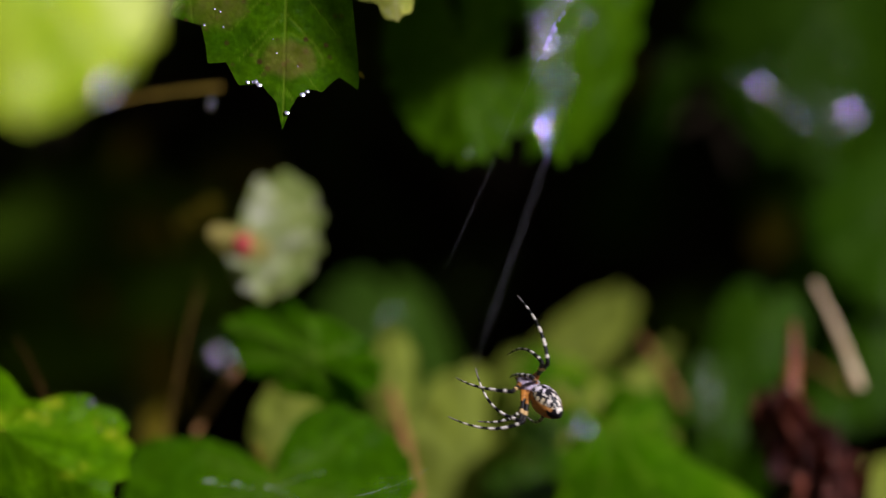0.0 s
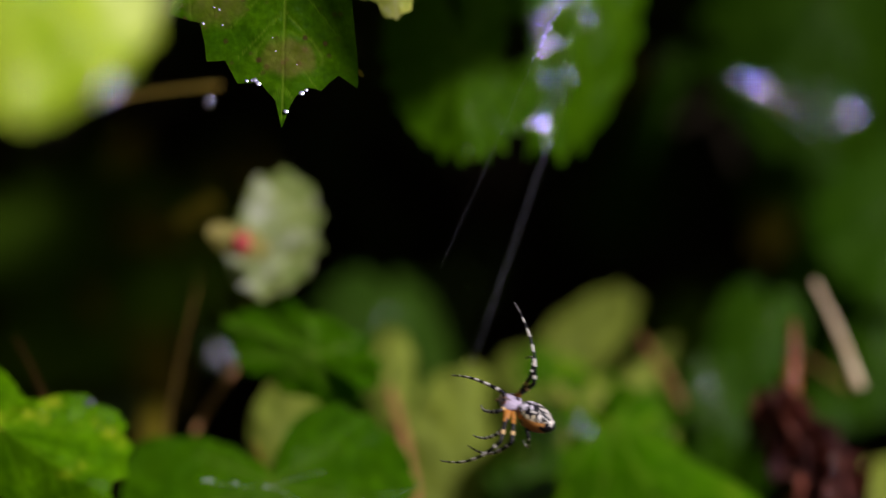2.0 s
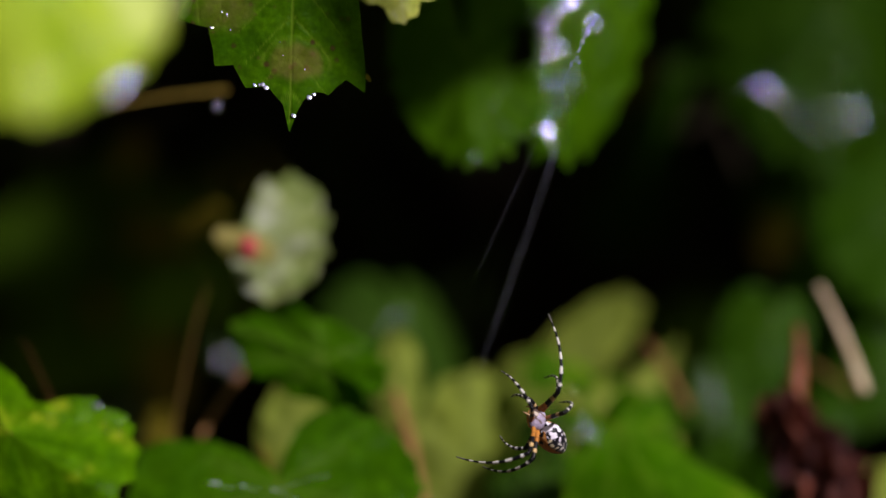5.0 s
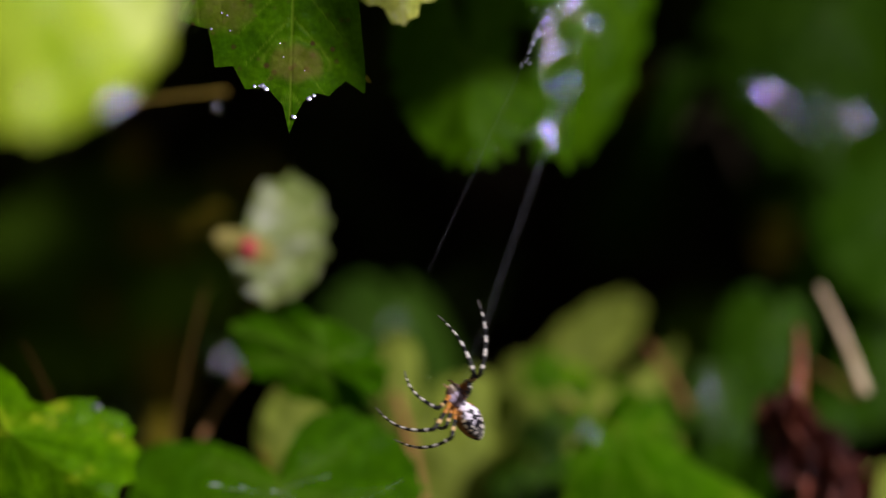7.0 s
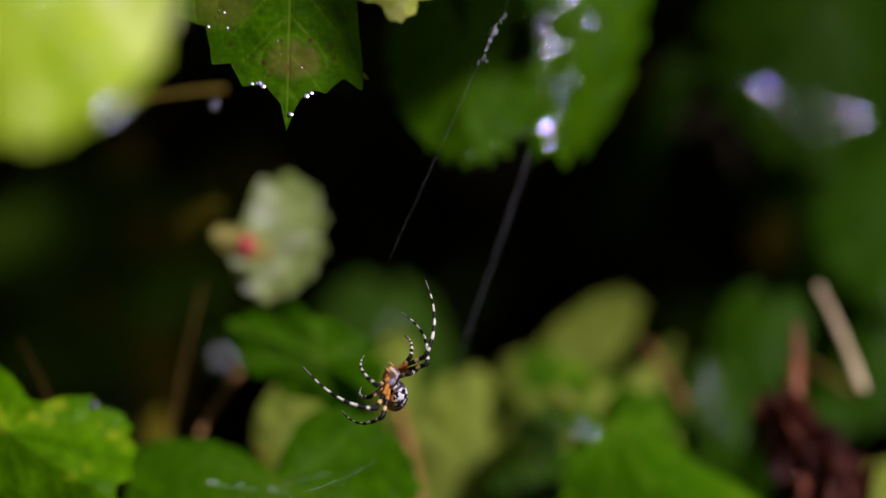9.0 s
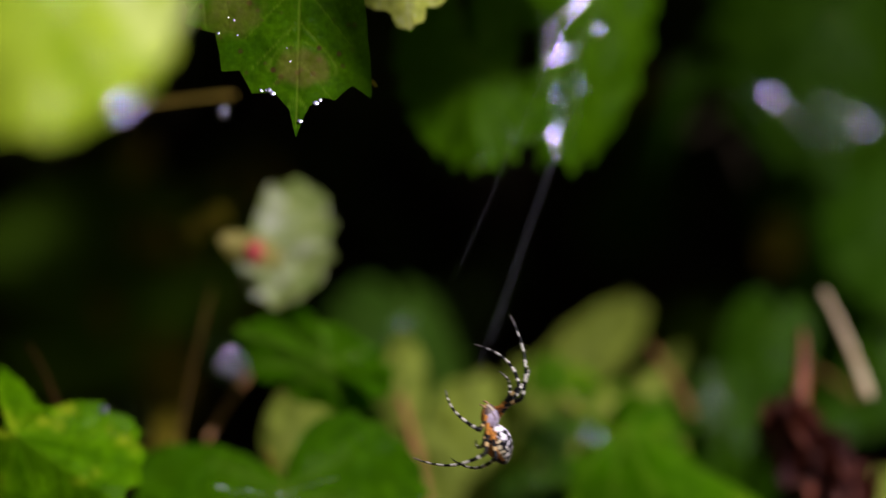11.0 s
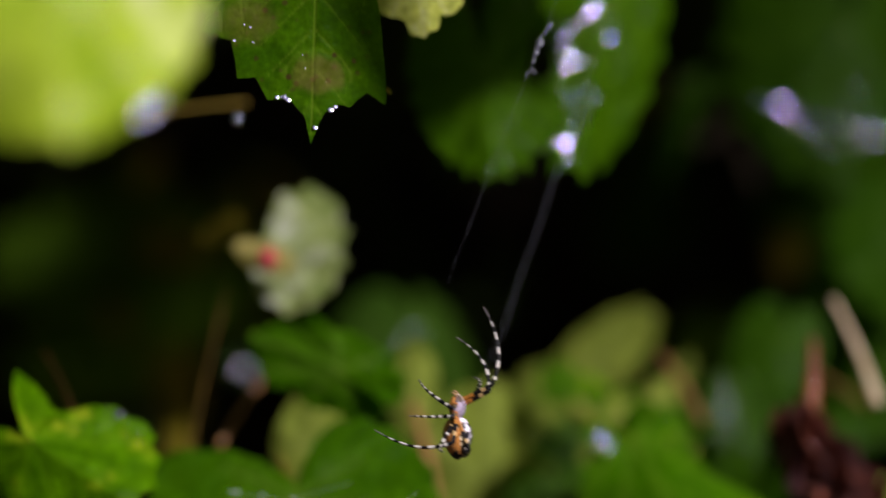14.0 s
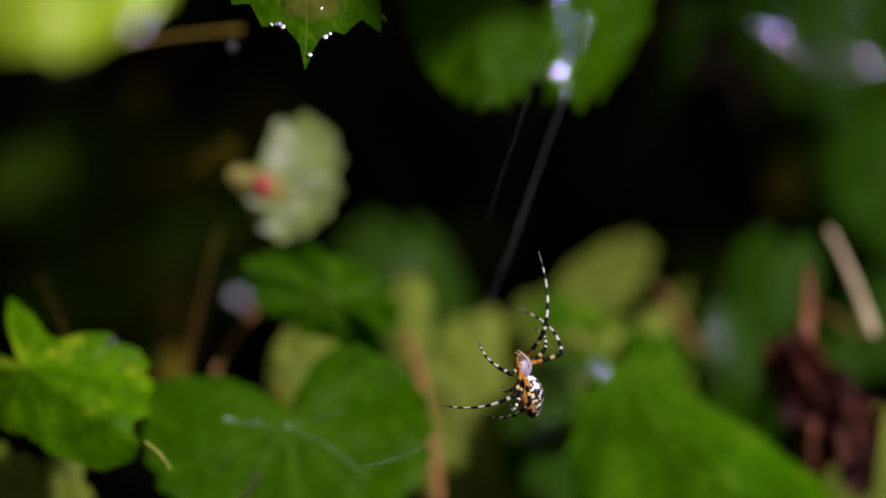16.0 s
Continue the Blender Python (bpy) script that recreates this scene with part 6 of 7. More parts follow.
    walk(legs[6], [
        (0, pose(-0.0022, 0.0008, 0.0000, -74.2, 20.6, -131.0)),
        (0.5, pose(-0.0022, 0.0008, 0.0000, -60.0, 20.8, -123.7)),
        (1, pose(-0.0022, 0.0008, 0.0000, -43.3, 21.3, -123.0)),
        (1.5, pose(-0.0022, 0.0008, 0.0000, -55.0, 18.0, -130.9)),
        (2, pose(-0.0022, 0.0008, 0.0000, -35.7, 17.7, -142.9)),
        (2.5, pose(-0.0022, 0.0008, 0.0000, -54.5, 28.3, -132.6)),
        (3, pose(-0.0022, 0.0008, 0.0000, -47.9, 3.7, -144.0)),
        (3.5, pose(-0.0022, 0.0008, 0.0000, -15.1, -14.6, -135.0)),
        (4, pose(-0.0022, 0.0008, 0.0000, 20.2, -6.6, -175.3)),
        (6.5, pose(-0.0022, 0.0008, 0.0000, -8.5, -29.9, -155.6)),
        (7, pose(-0.0022, 0.0008, 0.0000, -9.5, -25.6, -149.2)),
        (7.5, pose(-0.0022, 0.0008, 0.0000, 23.3, -32.2, -171.5)),
        (8, pose(-0.0022, 0.0008, 0.0000, -9.4, -36.4, -141.9)),
        (8.5, pose(-0.0022, 0.0008, 0.0000, 12.0, -26.1, -158.6)),
        (9, pose(-0.0022, 0.0008, 0.0000, 41.5, -17.5, -172.4)),
        (11.5, pose(-0.0022, 0.0008, 0.0000, 23.3, -23.5, -136.3)),
        (12, pose(-0.0022, 0.0008, 0.0000, 60.1, -29.8, -149.3)),
        (12.5, pose(-0.0022, 0.0008, 0.0000, 43.0, -23.2, -125.7)),
        (13, pose(-0.0022, 0.0008, 0.0000, 38.1, -10.8, -133.0)),
        (13.5, pose(-0.0022, 0.0008, 0.0000, 80.5, -23.2, -154.4)),
        (14, pose(-0.0022, 0.0008, 0.0000, 59.8, -24.5, -99.0)),
        (14.5, pose(-0.0022, 0.0008, 0.0000, 60.6, -24.9, -141.3)),
        (15, pose(-0.0022, 0.0008, 0.0000, 67.4, -18.9, -146.3)),
        (15.5, pose(-0.0022, 0.0008, 0.0000, 40.1, -16.3, -137.0)),
        (16, pose(-0.0022, 0.0008, 0.0000, 30.3, -20.1, -138.2)),
    ])
    walk(shanks[6], [
        (0, pose(0.0128, 0, 0, 0, 92.3, 0)),
        (0.5, pose(0.0128, 0, 0, 0, 86.2, 0)),
        (1, pose(0.0128, 0, 0, 0, 128.5, 0)),
        (1.5, pose(0.0128, 0, 0, 0, 73.8, 0)),
        (2, pose(0.0128, 0, 0, 0, 108.1, 0)),
        (2.5, pose(0.0128, 0, 0, 0, 95.7, 0)),
        (3, pose(0.0128, 0, 0, 0, 74.8, 0)),
        (3.5, pose(0.0128, 0, 0, 0, 130.7, 0)),
        (4, pose(0.0128, 0, 0, 0, 101.6, 0)),
        (6.5, pose(0.0128, 0, 0, 0, 104.2, 0)),
        (7, pose(0.0128, 0, 0, 0, 101.8, 0)),
        (7.5, pose(0.0128, 0, 0, 0, 111.1, 0)),
        (8, pose(0.0128, 0, 0, 0, 111.7, 0)),
        (8.5, pose(0.0128, 0, 0, 0, 110.9, 0)),
        (9, pose(0.0128, 0, 0, 0, 110.9, 0)),
        (11.5, pose(0.0128, 0, 0, 0, 119.2, 0)),
        (12, pose(0.0128, 0, 0, 0, 117.0, 0)),
        (12.5, pose(0.0128, 0, 0, 0, 118.6, 0)),
        (13, pose(0.0128, 0, 0, 0, 113.9, 0)),
        (13.5, pose(0.0128, 0, 0, 0, 143.5, 0)),
        (14, pose(0.0128, 0, 0, 0, 100.2, 0)),
        (14.5, pose(0.0128, 0, 0, 0, 127.4, 0)),
        (15, pose(0.0128, 0, 0, 0, 122.2, 0)),
        (15.5, pose(0.0128, 0, 0, 0, 122.9, 0)),
        (16, pose(0.0128, 0, 0, 0, 119.0, 0)),
    ])
    walk(legs[7], [
        (0, pose(0.0022, 0.0008, 0.0000, -0.6, -4.8, -113.4)),
        (0.5, pose(0.0022, 0.0008, 0.0000, -5.3, 8.2, -115.5)),
        (1, pose(0.0022, 0.0008, 0.0000, -9.8, 3.2, -115.9)),
        (1.5, pose(0.0022, 0.0008, 0.0000, -28.0, 18.0, -146.9)),
        (2, pose(0.0022, 0.0008, 0.0000, 7.9, 16.1, -128.7)),
        (2.5, pose(0.0022, 0.0008, 0.0000, -7.5, 28.3, -133.2)),
        (3, pose(0.0022, 0.0008, 0.0000, -1.5, 4.0, -135.2)),
        (3.25, pose(0.0022, 0.0008, 0.0000, 23.5, -20.3, -93.7)),
        (3.5, pose(0.0022, 0.0008, 0.0000, 26.3, -54.8, -50.4)),
        (4, pose(0.0022, 0.0008, 0.0000, 178.2, -71.0, 142.3)),
        (6.5, pose(0.0022, 0.0008, 0.0000, -47.0, -42.4, 58.2)),
        (7, pose(0.0022, 0.0008, 0.0000, -76.3, -58.6, 109.9)),
        (7.5, pose(0.0022, 0.0008, 0.0000, -67.6, -15.1, 91.9)),
        (8, pose(0.0022, 0.0008, 0.0000, -56.1, -62.8, 44.0)),
        (8.5, pose(0.0022, 0.0008, 0.0000, -65.0, -68.6, 36.4)),
        (9, pose(0.0022, 0.0008, 0.0000, -131.2, -38.4, 105.9)),
        (11.5, pose(0.0022, 0.0008, 0.0000, -45.9, -42.5, 54.2)),
        (11.625, pose(0.0022, 0.0008, 0.0000, -41.7, -21.7, 17.8)),
        (11.75, pose(0.0022, 0.0008, 0.0000, -50.5, -2.4, -14.3)),
        (11.875, pose(0.0022, 0.0008, 0.0000, -68.4, 8.9, -49.3)),
        (12, pose(0.0022, 0.0008, 0.0000, -89.7, 7.5, -86.4)),
        (12.5, pose(0.0022, 0.0008, 0.0000, -116.9, 1.7, -156.9)),
        (13, pose(0.0022, 0.0008, 0.0000, -124.2, 11.6, -158.1)),
        (13.5, pose(0.0022, 0.0008, 0.0000, -143.1, 8.2, -176.3)),
        (14, pose(0.0022, 0.0008, 0.0000, -130.5, 1.6, -164.8)),
        (14.5, pose(0.0022, 0.0008, 0.0000, -105.5, -0.2, -159.2)),
        (15, pose(0.0022, 0.0008, 0.0000, -116.7, 12.1, -167.8)),
        (15.5, pose(0.0022, 0.0008, 0.0000, -155.6, 18.4, -171.3)),
        (16, pose(0.0022, 0.0008, 0.0000, -113.1, -0.1, -153.4)),
    ])
    walk(shanks[7], [
        (0, pose(0.0128, 0, 0, 0, 136.8, 0)),
        (0.5, pose(0.0128, 0, 0, 0, 124.3, 0)),
        (1, pose(0.0128, 0, 0, 0, 132.6, 0)),
        (1.5, pose(0.0128, 0, 0, 0, 93.1, 0)),
        (2, pose(0.0128, 0, 0, 0, 114.0, 0)),
        (2.5, pose(0.0128, 0, 0, 0, 117.1, 0)),
        (3, pose(0.0128, 0, 0, 0, 116.3, 0)),
        (3.25, pose(0.0128, 0, 0, 0, 119.3, 0)),
        (3.5, pose(0.0128, 0, 0, 0, 122.2, 0)),
        (4, pose(0.0128, 0, 0, 0, 139.3, 0)),
        (6.5, pose(0.0128, 0, 0, 0, 141.0, 0)),
        (7, pose(0.0128, 0, 0, 0, 167.8, 0)),
        (7.5, pose(0.0128, 0, 0, 0, 144.8, 0)),
        (8, pose(0.0128, 0, 0, 0, 138.2, 0)),
        (8.5, pose(0.0128, 0, 0, 0, 139.2, 0)),
        (9, pose(0.0128, 0, 0, 0, 158.4, 0)),
        (11.5, pose(0.0128, 0, 0, 0, 95.7, 0)),
        (11.625, pose(0.0128, 0, 0, 0, 104.1, 0)),
        (11.75, pose(0.0128, 0, 0, 0, 112.4, 0)),
        (11.875, pose(0.0128, 0, 0, 0, 120.8, 0)),
        (12, pose(0.0128, 0, 0, 0, 129.2, 0)),
        (12.5, pose(0.0128, 0, 0, 0, 45.7, 0)),
        (13, pose(0.0128, 0, 0, 0, 58.3, 0)),
        (13.5, pose(0.0128, 0, 0, 0, 24.2, 0)),
        (14, pose(0.0128, 0, 0, 0, 18.7, 0)),
        (14.5, pose(0.0128, 0, 0, 0, 39.9, 0)),
        (15, pose(0.0128, 0, 0, 0, 45.4, 0)),
        (15.5, pose(0.0128, 0, 0, 0, 31.9, 0)),
        (16, pose(0.0128, 0, 0, 0, 37.9, 0)),
    ])
    walk(guy_thread, [
        (0, pose(0.0175, 0.9300, 0.7795, 0, 24.2, 0)),
        (0.2, pose(0.0200, 0.9300, 0.7795, 0, 24.2, 0)),
        (0.5, pose(0.0146, 0.9300, 0.7795, 0, 24.2, 0)),
        (0.8, pose(0.0011, 0.9300, 0.7795, 0, 25.6, 0)),
        (1, pose(-0.0030, 0.9300, 0.7795, 0, 26.2, 0)),
        (1.2, pose(0.0012, 0.9300, 0.7795, 0, 25.8, 0)),
        (1.5, pose(0.0156, 0.9300, 0.7795, 0, 24.2, 0)),
        (1.8, pose(0.0201, 0.9300, 0.7795, 0, 24.2, 0)),
        (2, pose(0.0158, 0.9300, 0.7795, 0, 24.2, 0)),
        (2.2, pose(0.0049, 0.9300, 0.7795, 0, 25.6, 0)),
        (2.5, pose(-0.0032, 0.9300, 0.7795, 0, 26.2, 0)),
        (2.8, pose(-0.0005, 0.9300, 0.7795, 0, 26.0, 0)),
        (3, pose(0.0093, 0.9300, 0.7795, 0, 25.4, 0)),
        (3.2, pose(0.0230, 0.9300, 0.7795, 0, 24.2, 0)),
        (3.5, pose(0.0274, 0.9300, 0.7795, 0, 24.3, 0)),
        (3.8, pose(0.0101, 0.9300, 0.7795, 0, 24.3, 0)),
        (4, pose(-0.0002, 0.9300, 0.7795, 0, 24.3, 0)),
        (4.2, pose(-0.0037, 0.9300, 0.7795, 0, 24.3, 0)),
        (4.55, pose(0.0118, 0.9300, 0.7795, 0, 24.4, 0)),
        (4.95, pose(0.0279, 0.9300, 0.7795, 0, 24.4, 0)),
        (5.35, pose(0.0123, 0.9300, 0.7795, 0, 24.4, 0)),
        (5.75, pose(-0.0039, 0.9300, 0.7795, 0, 24.4, 0)),
        (6.15, pose(0.0122, 0.9300, 0.7795, 0, 24.5, 0)),
        (6.3, pose(0.0193, 0.9300, 0.7795, 0, 24.5, 0)),
        (6.5, pose(0.0298, 0.9300, 0.7795, 0, 24.5, 0)),
        (6.7, pose(0.0282, 0.9300, 0.7795, 0, 24.5, 0)),
        (7, pose(0.0088, 0.9300, 0.7795, 0, 24.5, 0)),
        (7.2, pose(-0.0016, 0.9300, 0.7795, 0, 24.6, 0)),
        (7.35, pose(-0.0043, 0.9300, 0.7795, 0, 24.6, 0)),
        (7.5, pose(-0.0031, 0.9300, 0.7795, 0, 24.6, 0)),
        (7.8, pose(0.0116, 0.9300, 0.7795, 0, 24.6, 0)),
        (8, pose(0.0244, 0.9300, 0.7795, 0, 24.6, 0)),
        (8.2, pose(0.0280, 0.9300, 0.7795, 0, 24.6, 0)),
        (8.5, pose(0.0150, 0.9300, 0.7795, 0, 24.7, 0)),
        (8.7, pose(0.0013, 0.9300, 0.7795, 0, 24.7, 0)),
        (9, pose(-0.0063, 0.9300, 0.7795, 0, 24.7, 0)),
        (9.2, pose(-0.0028, 0.9300, 0.7795, 0, 24.6, 0)),
        (9.45, pose(0.0076, 0.9300, 0.7795, 0, 24.4, 0)),
        (9.8, pose(0.0284, 0.9300, 0.7795, 0, 24.2, 0)),
        (10.15, pose(0.0127, 0.9300, 0.7795, 0, 23.9, 0)),
        (10.55, pose(-0.0066, 0.9300, 0.7795, 0, 23.6, 0)),
        (10.95, pose(0.0121, 0.9300, 0.7795, 0, 23.4, 0)),
        (11.3, pose(0.0272, 0.9300, 0.7795, 0, 23.1, 0)),
        (11.5, pose(0.0230, 0.9300, 0.7795, 0, 23.0, 0)),
        (11.8, pose(0.0021, 0.9300, 0.7795, 0, 22.8, 0)),
        (12, pose(-0.0067, 0.9300, 0.7795, 0, 22.6, 0)),
        (12.2, pose(-0.0067, 0.9300, 0.7795, 0, 22.5, 0)),
        (12.5, pose(0.0087, 0.9300, 0.7795, 0, 22.3, 0)),
        (12.7, pose(0.0205, 0.9300, 0.7795, 0, 22.1, 0)),
        (12.85, pose(0.0253, 0.9300, 0.7795, 0, 21.9, 0)),
        (13, pose(0.0233, 0.9300, 0.7795, 0, 21.8, 0)),
        (13.2, pose(0.0109, 0.9300, 0.7795, 0, 21.6, 0)),
        (13.5, pose(-0.0059, 0.9300, 0.7795, 0, 21.3, 0)),
        (13.65, pose(-0.0076, 0.9300, 0.7795, 0, 21.2, 0)),
        (13.8, pose(-0.0048, 0.9300, 0.7795, 0, 21.0, 0)),
        (14, pose(0.0062, 0.9300, 0.7795, 0, 20.8, 0)),
        (14.2, pose(0.0180, 0.9300, 0.7795, 0, 20.6, 0)),
        (14.35, pose(0.0220, 0.9300, 0.7795, 0, 20.5, 0)),
        (14.5, pose(0.0209, 0.9300, 0.7795, 0, 20.3, 0)),
        (14.8, pose(0.0033, 0.9300, 0.7795, 0, 19.9, 0)),
        (15, pose(-0.0053, 0.9300, 0.7795, 0, 19.6, 0)),
        (15.15, pose(-0.0071, 0.9300, 0.7795, 0, 19.4, 0)),
        (15.3, pose(-0.0035, 0.9300, 0.7795, 0, 19.2, 0)),
        (15.5, pose(0.0075, 0.9300, 0.7795, 0, 18.9, 0)),
        (15.8, pose(0.0235, 0.9300, 0.7795, 0, 18.5, 0)),
        (16, pose(0.0222, 0.9300, 0.7795, 0, 18.3, 0)),
    ])
    walk(frame_thread, [
        (0, pose(0.0397, 1.0100, 0.7820, 0, 19.0, 0)),
        (0.2, pose(0.0411, 1.0100, 0.7820, 0, 19.0, 0)),
        (0.5, pose(0.0381, 1.0100, 0.7820, 0, 19.0, 0)),
        (0.8, pose(0.0330, 1.0100, 0.7820, 0, 19.0, 0)),
        (1, pose(0.0319, 1.0100, 0.7820, 0, 19.0, 0)),
        (1.2, pose(0.0336, 1.0100, 0.7820, 0, 19.0, 0)),
        (1.5, pose(0.0387, 1.0100, 0.7820, 0, 19.0, 0)),
        (1.8, pose(0.0411, 1.0100, 0.7820, 0, 19.0, 0)),
        (2, pose(0.0388, 1.0100, 0.7820, 0, 19.0, 0)),
        (2.2, pose(0.0350, 1.0100, 0.7820, 0, 19.0, 0)),
        (2.5, pose(0.0317, 1.0100, 0.7820, 0, 19.0, 0)),
        (2.8, pose(0.0331, 1.0100, 0.7820, 0, 19.0, 0)),
        (3, pose(0.0362, 1.0100, 0.7820, 0, 19.0, 0)),
        (3.2, pose(0.0394, 1.0100, 0.7820, 0, 19.0, 0)),
        (3.5, pose(0.0398, 1.0100, 0.7820, 0, 19.0, 0)),
        (3.8, pose(0.0352, 1.0100, 0.7820, 0, 19.0, 0)),
        (4, pose(0.0325, 1.0100, 0.7820, 0, 19.0, 0)),
        (4.2, pose(0.0316, 1.0100, 0.7820, 0, 19.0, 0)),
        (4.55, pose(0.0357, 1.0100, 0.7820, 0, 19.0, 0)),
        (4.95, pose(0.0399, 1.0100, 0.7820, 0, 19.0, 0)),
        (5.35, pose(0.0358, 1.0100, 0.7820, 0, 19.0, 0)),
        (5.75, pose(0.0316, 1.0100, 0.7820, 0, 19.0, 0)),
        (6.15, pose(0.0358, 1.0100, 0.7820, 0, 19.0, 0)),
        (6.3, pose(0.0377, 1.0100, 0.7820, 0, 19.0, 0)),
        (6.5, pose(0.0404, 1.0100, 0.7820, 0, 19.0, 0)),
        (6.7, pose(0.0400, 1.0100, 0.7820, 0, 19.0, 0)),
        (7, pose(0.0349, 1.0100, 0.7820, 0, 19.0, 0)),
        (7.2, pose(0.0322, 1.0100, 0.7820, 0, 19.0, 0)),
        (7.35, pose(0.0315, 1.0100, 0.7820, 0, 19.0, 0)),
        (7.5, pose(0.0318, 1.0100, 0.7820, 0, 19.0, 0)),
        (7.8, pose(0.0356, 1.0100, 0.7820, 0, 19.0, 0)),
        (8, pose(0.0390, 1.0100, 0.7820, 0, 19.0, 0)),
        (8.2, pose(0.0399, 1.0100, 0.7820, 0, 19.0, 0)),
        (8.5, pose(0.0365, 1.0100, 0.7820, 0, 19.0, 0)),
        (8.7, pose(0.0329, 1.0100, 0.7820, 0, 19.0, 0)),
        (9, pose(0.0309, 1.0100, 0.7820, 0, 19.0, 0)),
        (9.2, pose(0.0318, 1.0100, 0.7820, 0, 19.0, 0)),
        (9.45, pose(0.0346, 1.0100, 0.7820, 0, 19.0, 0)),
        (9.8, pose(0.0400, 1.0100, 0.7820, 0, 19.0, 0)),
        (10.15, pose(0.0359, 1.0100, 0.7820, 0, 19.0, 0)),
        (10.55, pose(0.0308, 1.0100, 0.7820, 0, 19.0, 0)),
        (10.95, pose(0.0358, 1.0100, 0.7820, 0, 19.0, 0)),
        (11.3, pose(0.0397, 1.0100, 0.7820, 0, 19.0, 0)),
        (11.5, pose(0.0386, 1.0100, 0.7820, 0, 19.0, 0)),
        (11.8, pose(0.0331, 1.0100, 0.7820, 0, 19.0, 0)),
        (12, pose(0.0308, 1.0100, 0.7820, 0, 19.0, 0)),
        (12.2, pose(0.0308, 1.0100, 0.7820, 0, 19.0, 0)),
        (12.5, pose(0.0349, 1.0100, 0.7820, 0, 19.0, 0)),
        (12.7, pose(0.0380, 1.0100, 0.7820, 0, 19.0, 0)),
        (12.85, pose(0.0392, 1.0100, 0.7820, 0, 19.0, 0)),
        (13, pose(0.0387, 1.0100, 0.7820, 0, 19.0, 0)),
        (13.2, pose(0.0354, 1.0100, 0.7820, 0, 19.0, 0)),
        (13.5, pose(0.0310, 1.0100, 0.7820, 0, 19.0, 0)),
        (13.65, pose(0.0306, 1.0100, 0.7820, 0, 19.0, 0)),
        (13.8, pose(0.0313, 1.0100, 0.7820, 0, 19.0, 0)),
        (14, pose(0.0342, 1.0100, 0.7820, 0, 19.0, 0)),
        (14.2, pose(0.0373, 1.0100, 0.7820, 0, 19.0, 0)),
        (14.35, pose(0.0384, 1.0100, 0.7820, 0, 19.0, 0)),
        (14.5, pose(0.0381, 1.0100, 0.7820, 0, 19.0, 0)),
        (14.8, pose(0.0335, 1.0100, 0.7820, 0, 19.0, 0)),
        (15, pose(0.0312, 1.0100, 0.7820, 0, 19.0, 0)),
        (15.15, pose(0.0307, 1.0100, 0.7820, 0, 19.0, 0)),
        (15.3, pose(0.0317, 1.0100, 0.7820, 0, 19.0, 0)),
        (15.5, pose(0.0345, 1.0100, 0.7820, 0, 19.0, 0)),
        (15.8, pose(0.0388, 1.0100, 0.7820, 0, 19.0, 0)),
        (16, pose(0.0384, 1.0100, 0.7820, 0, 19.0, 0)),
    ])
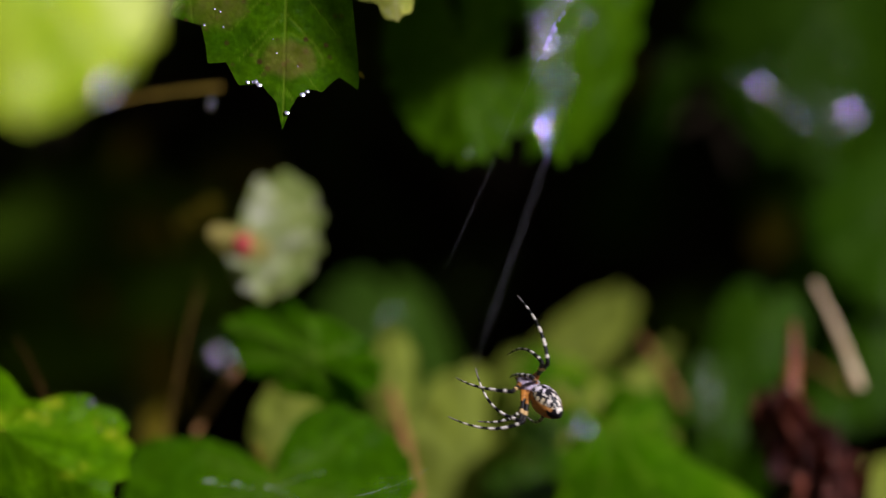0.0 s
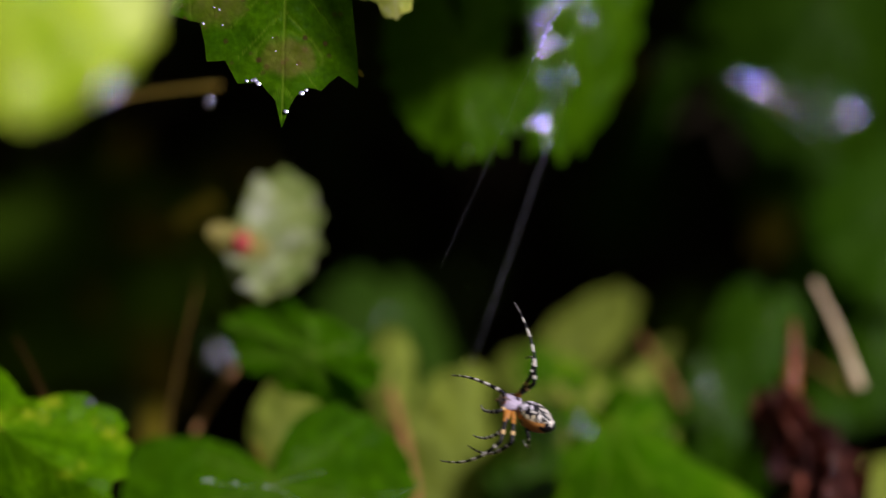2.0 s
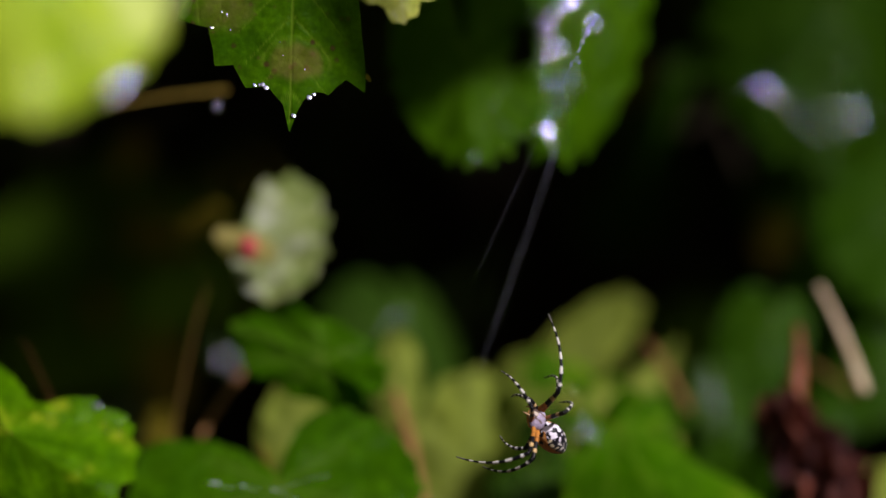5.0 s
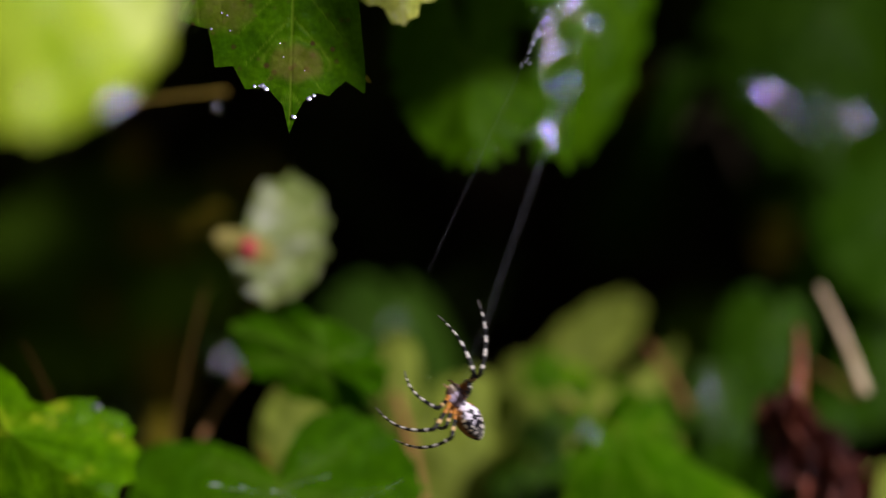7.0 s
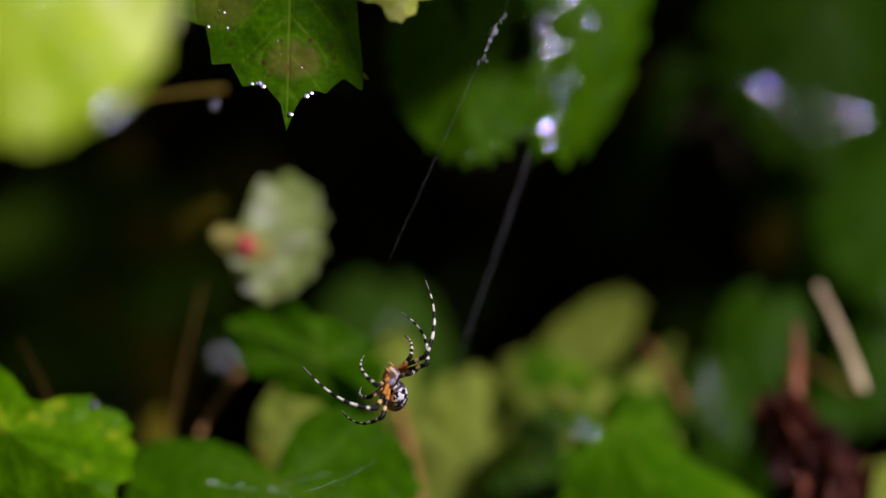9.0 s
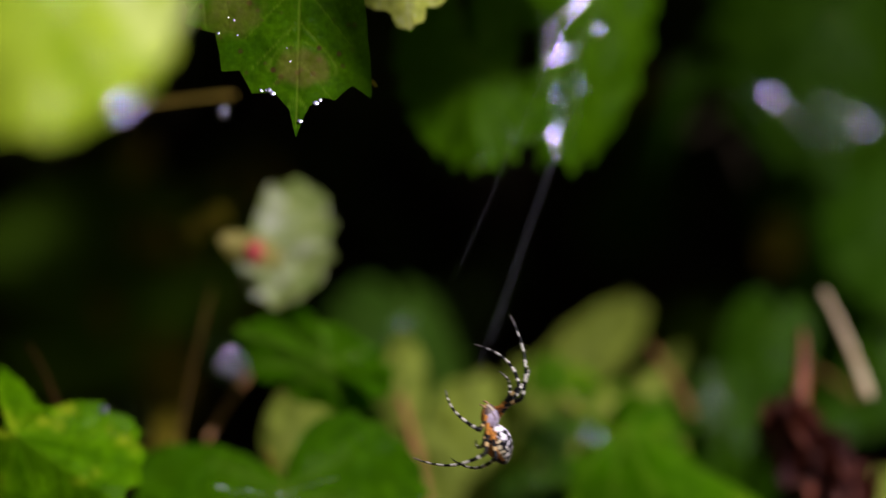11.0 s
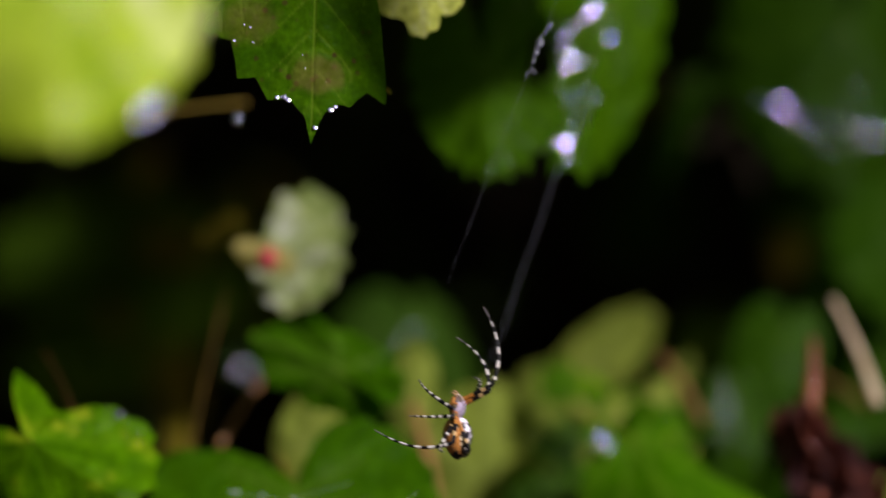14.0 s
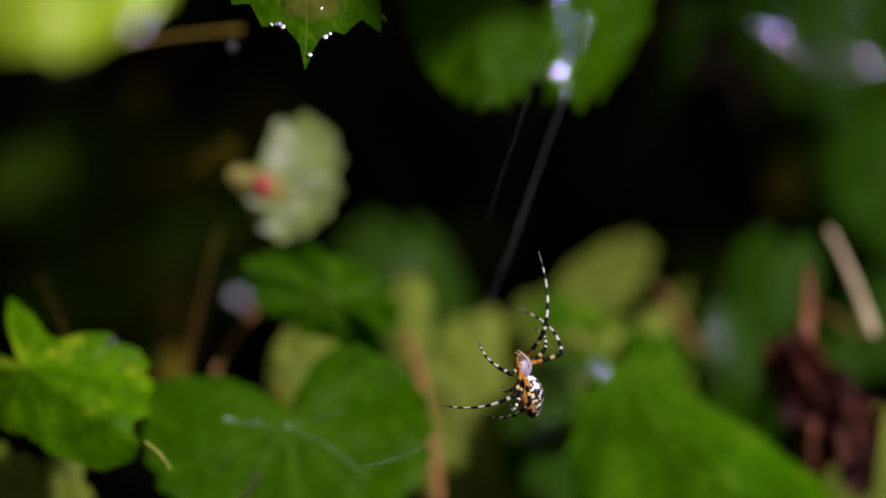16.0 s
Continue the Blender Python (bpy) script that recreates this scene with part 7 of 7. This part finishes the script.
    walk(orb_web, [
        (0, pose(-0.0248, 0.9000, 0.6655, 0, 0.50, 0)),
        (0.2, pose(-0.0217, 0.9000, 0.6637, 0, 0.90, 0)),
        (0.5, pose(-0.0284, 0.9000, 0.6676, 0, 0.04, 0)),
        (0.8, pose(-0.0404, 0.9000, 0.6733, 0, -1.47, 0)),
        (1, pose(-0.0430, 0.9000, 0.6742, 0, -1.80, 0)),
        (1.2, pose(-0.0390, 0.9000, 0.6728, 0, -1.29, 0)),
        (1.5, pose(-0.0271, 0.9000, 0.6638, 0, 0.21, 0)),
        (1.8, pose(-0.0215, 0.9000, 0.6581, 0, 0.92, 0)),
        (2, pose(-0.0269, 0.9000, 0.6604, 0, 0.24, 0)),
        (2.2, pose(-0.0356, 0.9000, 0.6665, 0, -0.87, 0)),
        (2.5, pose(-0.0433, 0.9000, 0.6706, 0, -1.84, 0)),
        (2.8, pose(-0.0402, 0.9000, 0.6686, 0, -1.45, 0)),
        (3, pose(-0.0329, 0.9000, 0.6628, 0, -0.52, 0)),
        (3.2, pose(-0.0255, 0.9000, 0.6583, 0, 0.42, 0)),
        (3.5, pose(-0.0246, 0.9000, 0.6560, 0, 0.52, 0)),
        (3.8, pose(-0.0352, 0.9000, 0.6630, 0, -0.81, 0)),
        (4, pose(-0.0414, 0.9000, 0.6654, 0, -1.60, 0)),
        (4.2, pose(-0.0436, 0.9000, 0.6663, 0, -1.87, 0)),
        (4.55, pose(-0.0341, 0.9000, 0.6613, 0, -0.68, 0)),
        (4.95, pose(-0.0243, 0.9000, 0.6562, 0, 0.56, 0)),
        (5.35, pose(-0.0338, 0.9000, 0.6614, 0, -0.64, 0)),
        (5.75, pose(-0.0437, 0.9000, 0.6666, 0, -1.89, 0)),
        (6.15, pose(-0.0339, 0.9000, 0.6611, 0, -0.65, 0)),
        (6.3, pose(-0.0295, 0.9000, 0.6585, 0, -0.10, 0)),
        (6.5, pose(-0.0232, 0.9000, 0.6550, 0, 0.71, 0)),
        (6.7, pose(-0.0242, 0.9000, 0.6558, 0, 0.58, 0)),
        (7, pose(-0.0360, 0.9000, 0.6627, 0, -0.91, 0)),
        (7.2, pose(-0.0423, 0.9000, 0.6649, 0, -1.71, 0)),
        (7.35, pose(-0.0439, 0.9000, 0.6671, 0, -1.92, 0)),
        (7.5, pose(-0.0432, 0.9000, 0.6663, 0, -1.82, 0)),
        (7.8, pose(-0.0342, 0.9000, 0.6617, 0, -0.69, 0)),
        (8, pose(-0.0265, 0.9000, 0.6561, 0, 0.29, 0)),
        (8.2, pose(-0.0242, 0.9000, 0.6548, 0, 0.57, 0)),
        (8.5, pose(-0.0322, 0.9000, 0.6604, 0, -0.43, 0)),
        (8.7, pose(-0.0405, 0.9000, 0.6649, 0, -1.49, 0)),
        (9, pose(-0.0451, 0.9000, 0.6678, 0, -2.08, 0)),
        (9.2, pose(-0.0430, 0.9000, 0.6672, 0, -1.80, 0)),
        (9.45, pose(-0.0367, 0.9000, 0.6628, 0, -1.00, 0)),
        (9.8, pose(-0.0240, 0.9000, 0.6548, 0, 0.60, 0)),
        (10.15, pose(-0.0336, 0.9000, 0.6608, 0, -0.61, 0)),
        (10.55, pose(-0.0453, 0.9000, 0.6678, 0, -2.10, 0)),
        (10.95, pose(-0.0339, 0.9000, 0.6598, 0, -0.65, 0)),
        (11.3, pose(-0.0248, 0.9000, 0.6547, 0, 0.51, 0)),
        (11.5, pose(-0.0273, 0.9000, 0.6567, 0, 0.19, 0)),
        (11.8, pose(-0.0400, 0.9000, 0.6649, 0, -1.43, 0)),
        (12, pose(-0.0454, 0.9000, 0.6675, 0, -2.10, 0)),
        (12.2, pose(-0.0454, 0.9000, 0.6680, 0, -2.11, 0)),
        (12.5, pose(-0.0360, 0.9000, 0.6604, 0, -0.92, 0)),
        (12.7, pose(-0.0288, 0.9000, 0.6558, 0, -0.00, 0)),
        (12.85, pose(-0.0259, 0.9000, 0.6537, 0, 0.36, 0)),
        (13, pose(-0.0271, 0.9000, 0.6539, 0, 0.21, 0)),
        (13.2, pose(-0.0347, 0.9000, 0.6604, 0, -0.75, 0)),
        (13.5, pose(-0.0449, 0.9000, 0.6665, 0, -2.05, 0)),
        (13.65, pose(-0.0459, 0.9000, 0.6676, 0, -2.18, 0)),
        (13.8, pose(-0.0442, 0.9000, 0.6665, 0, -1.96, 0)),
        (14, pose(-0.0376, 0.9000, 0.6606, 0, -1.11, 0)),
        (14.2, pose(-0.0303, 0.9000, 0.6565, 0, -0.20, 0)),
        (14.35, pose(-0.0279, 0.9000, 0.6553, 0, 0.11, 0)),
        (14.5, pose(-0.0286, 0.9000, 0.6558, 0, 0.03, 0)),
        (14.8, pose(-0.0393, 0.9000, 0.6662, 0, -1.33, 0)),
        (15, pose(-0.0445, 0.9000, 0.6684, 0, -2.00, 0)),
        (15.15, pose(-0.0456, 0.9000, 0.6682, 0, -2.13, 0)),
        (15.3, pose(-0.0435, 0.9000, 0.6674, 0, -1.86, 0)),
        (15.5, pose(-0.0367, 0.9000, 0.6624, 0, -1.01, 0)),
        (15.8, pose(-0.0270, 0.9000, 0.6580, 0, 0.22, 0)),
        (16, pose(-0.0278, 0.9000, 0.6541, 0, 0.12, 0)),
    ])


motions()
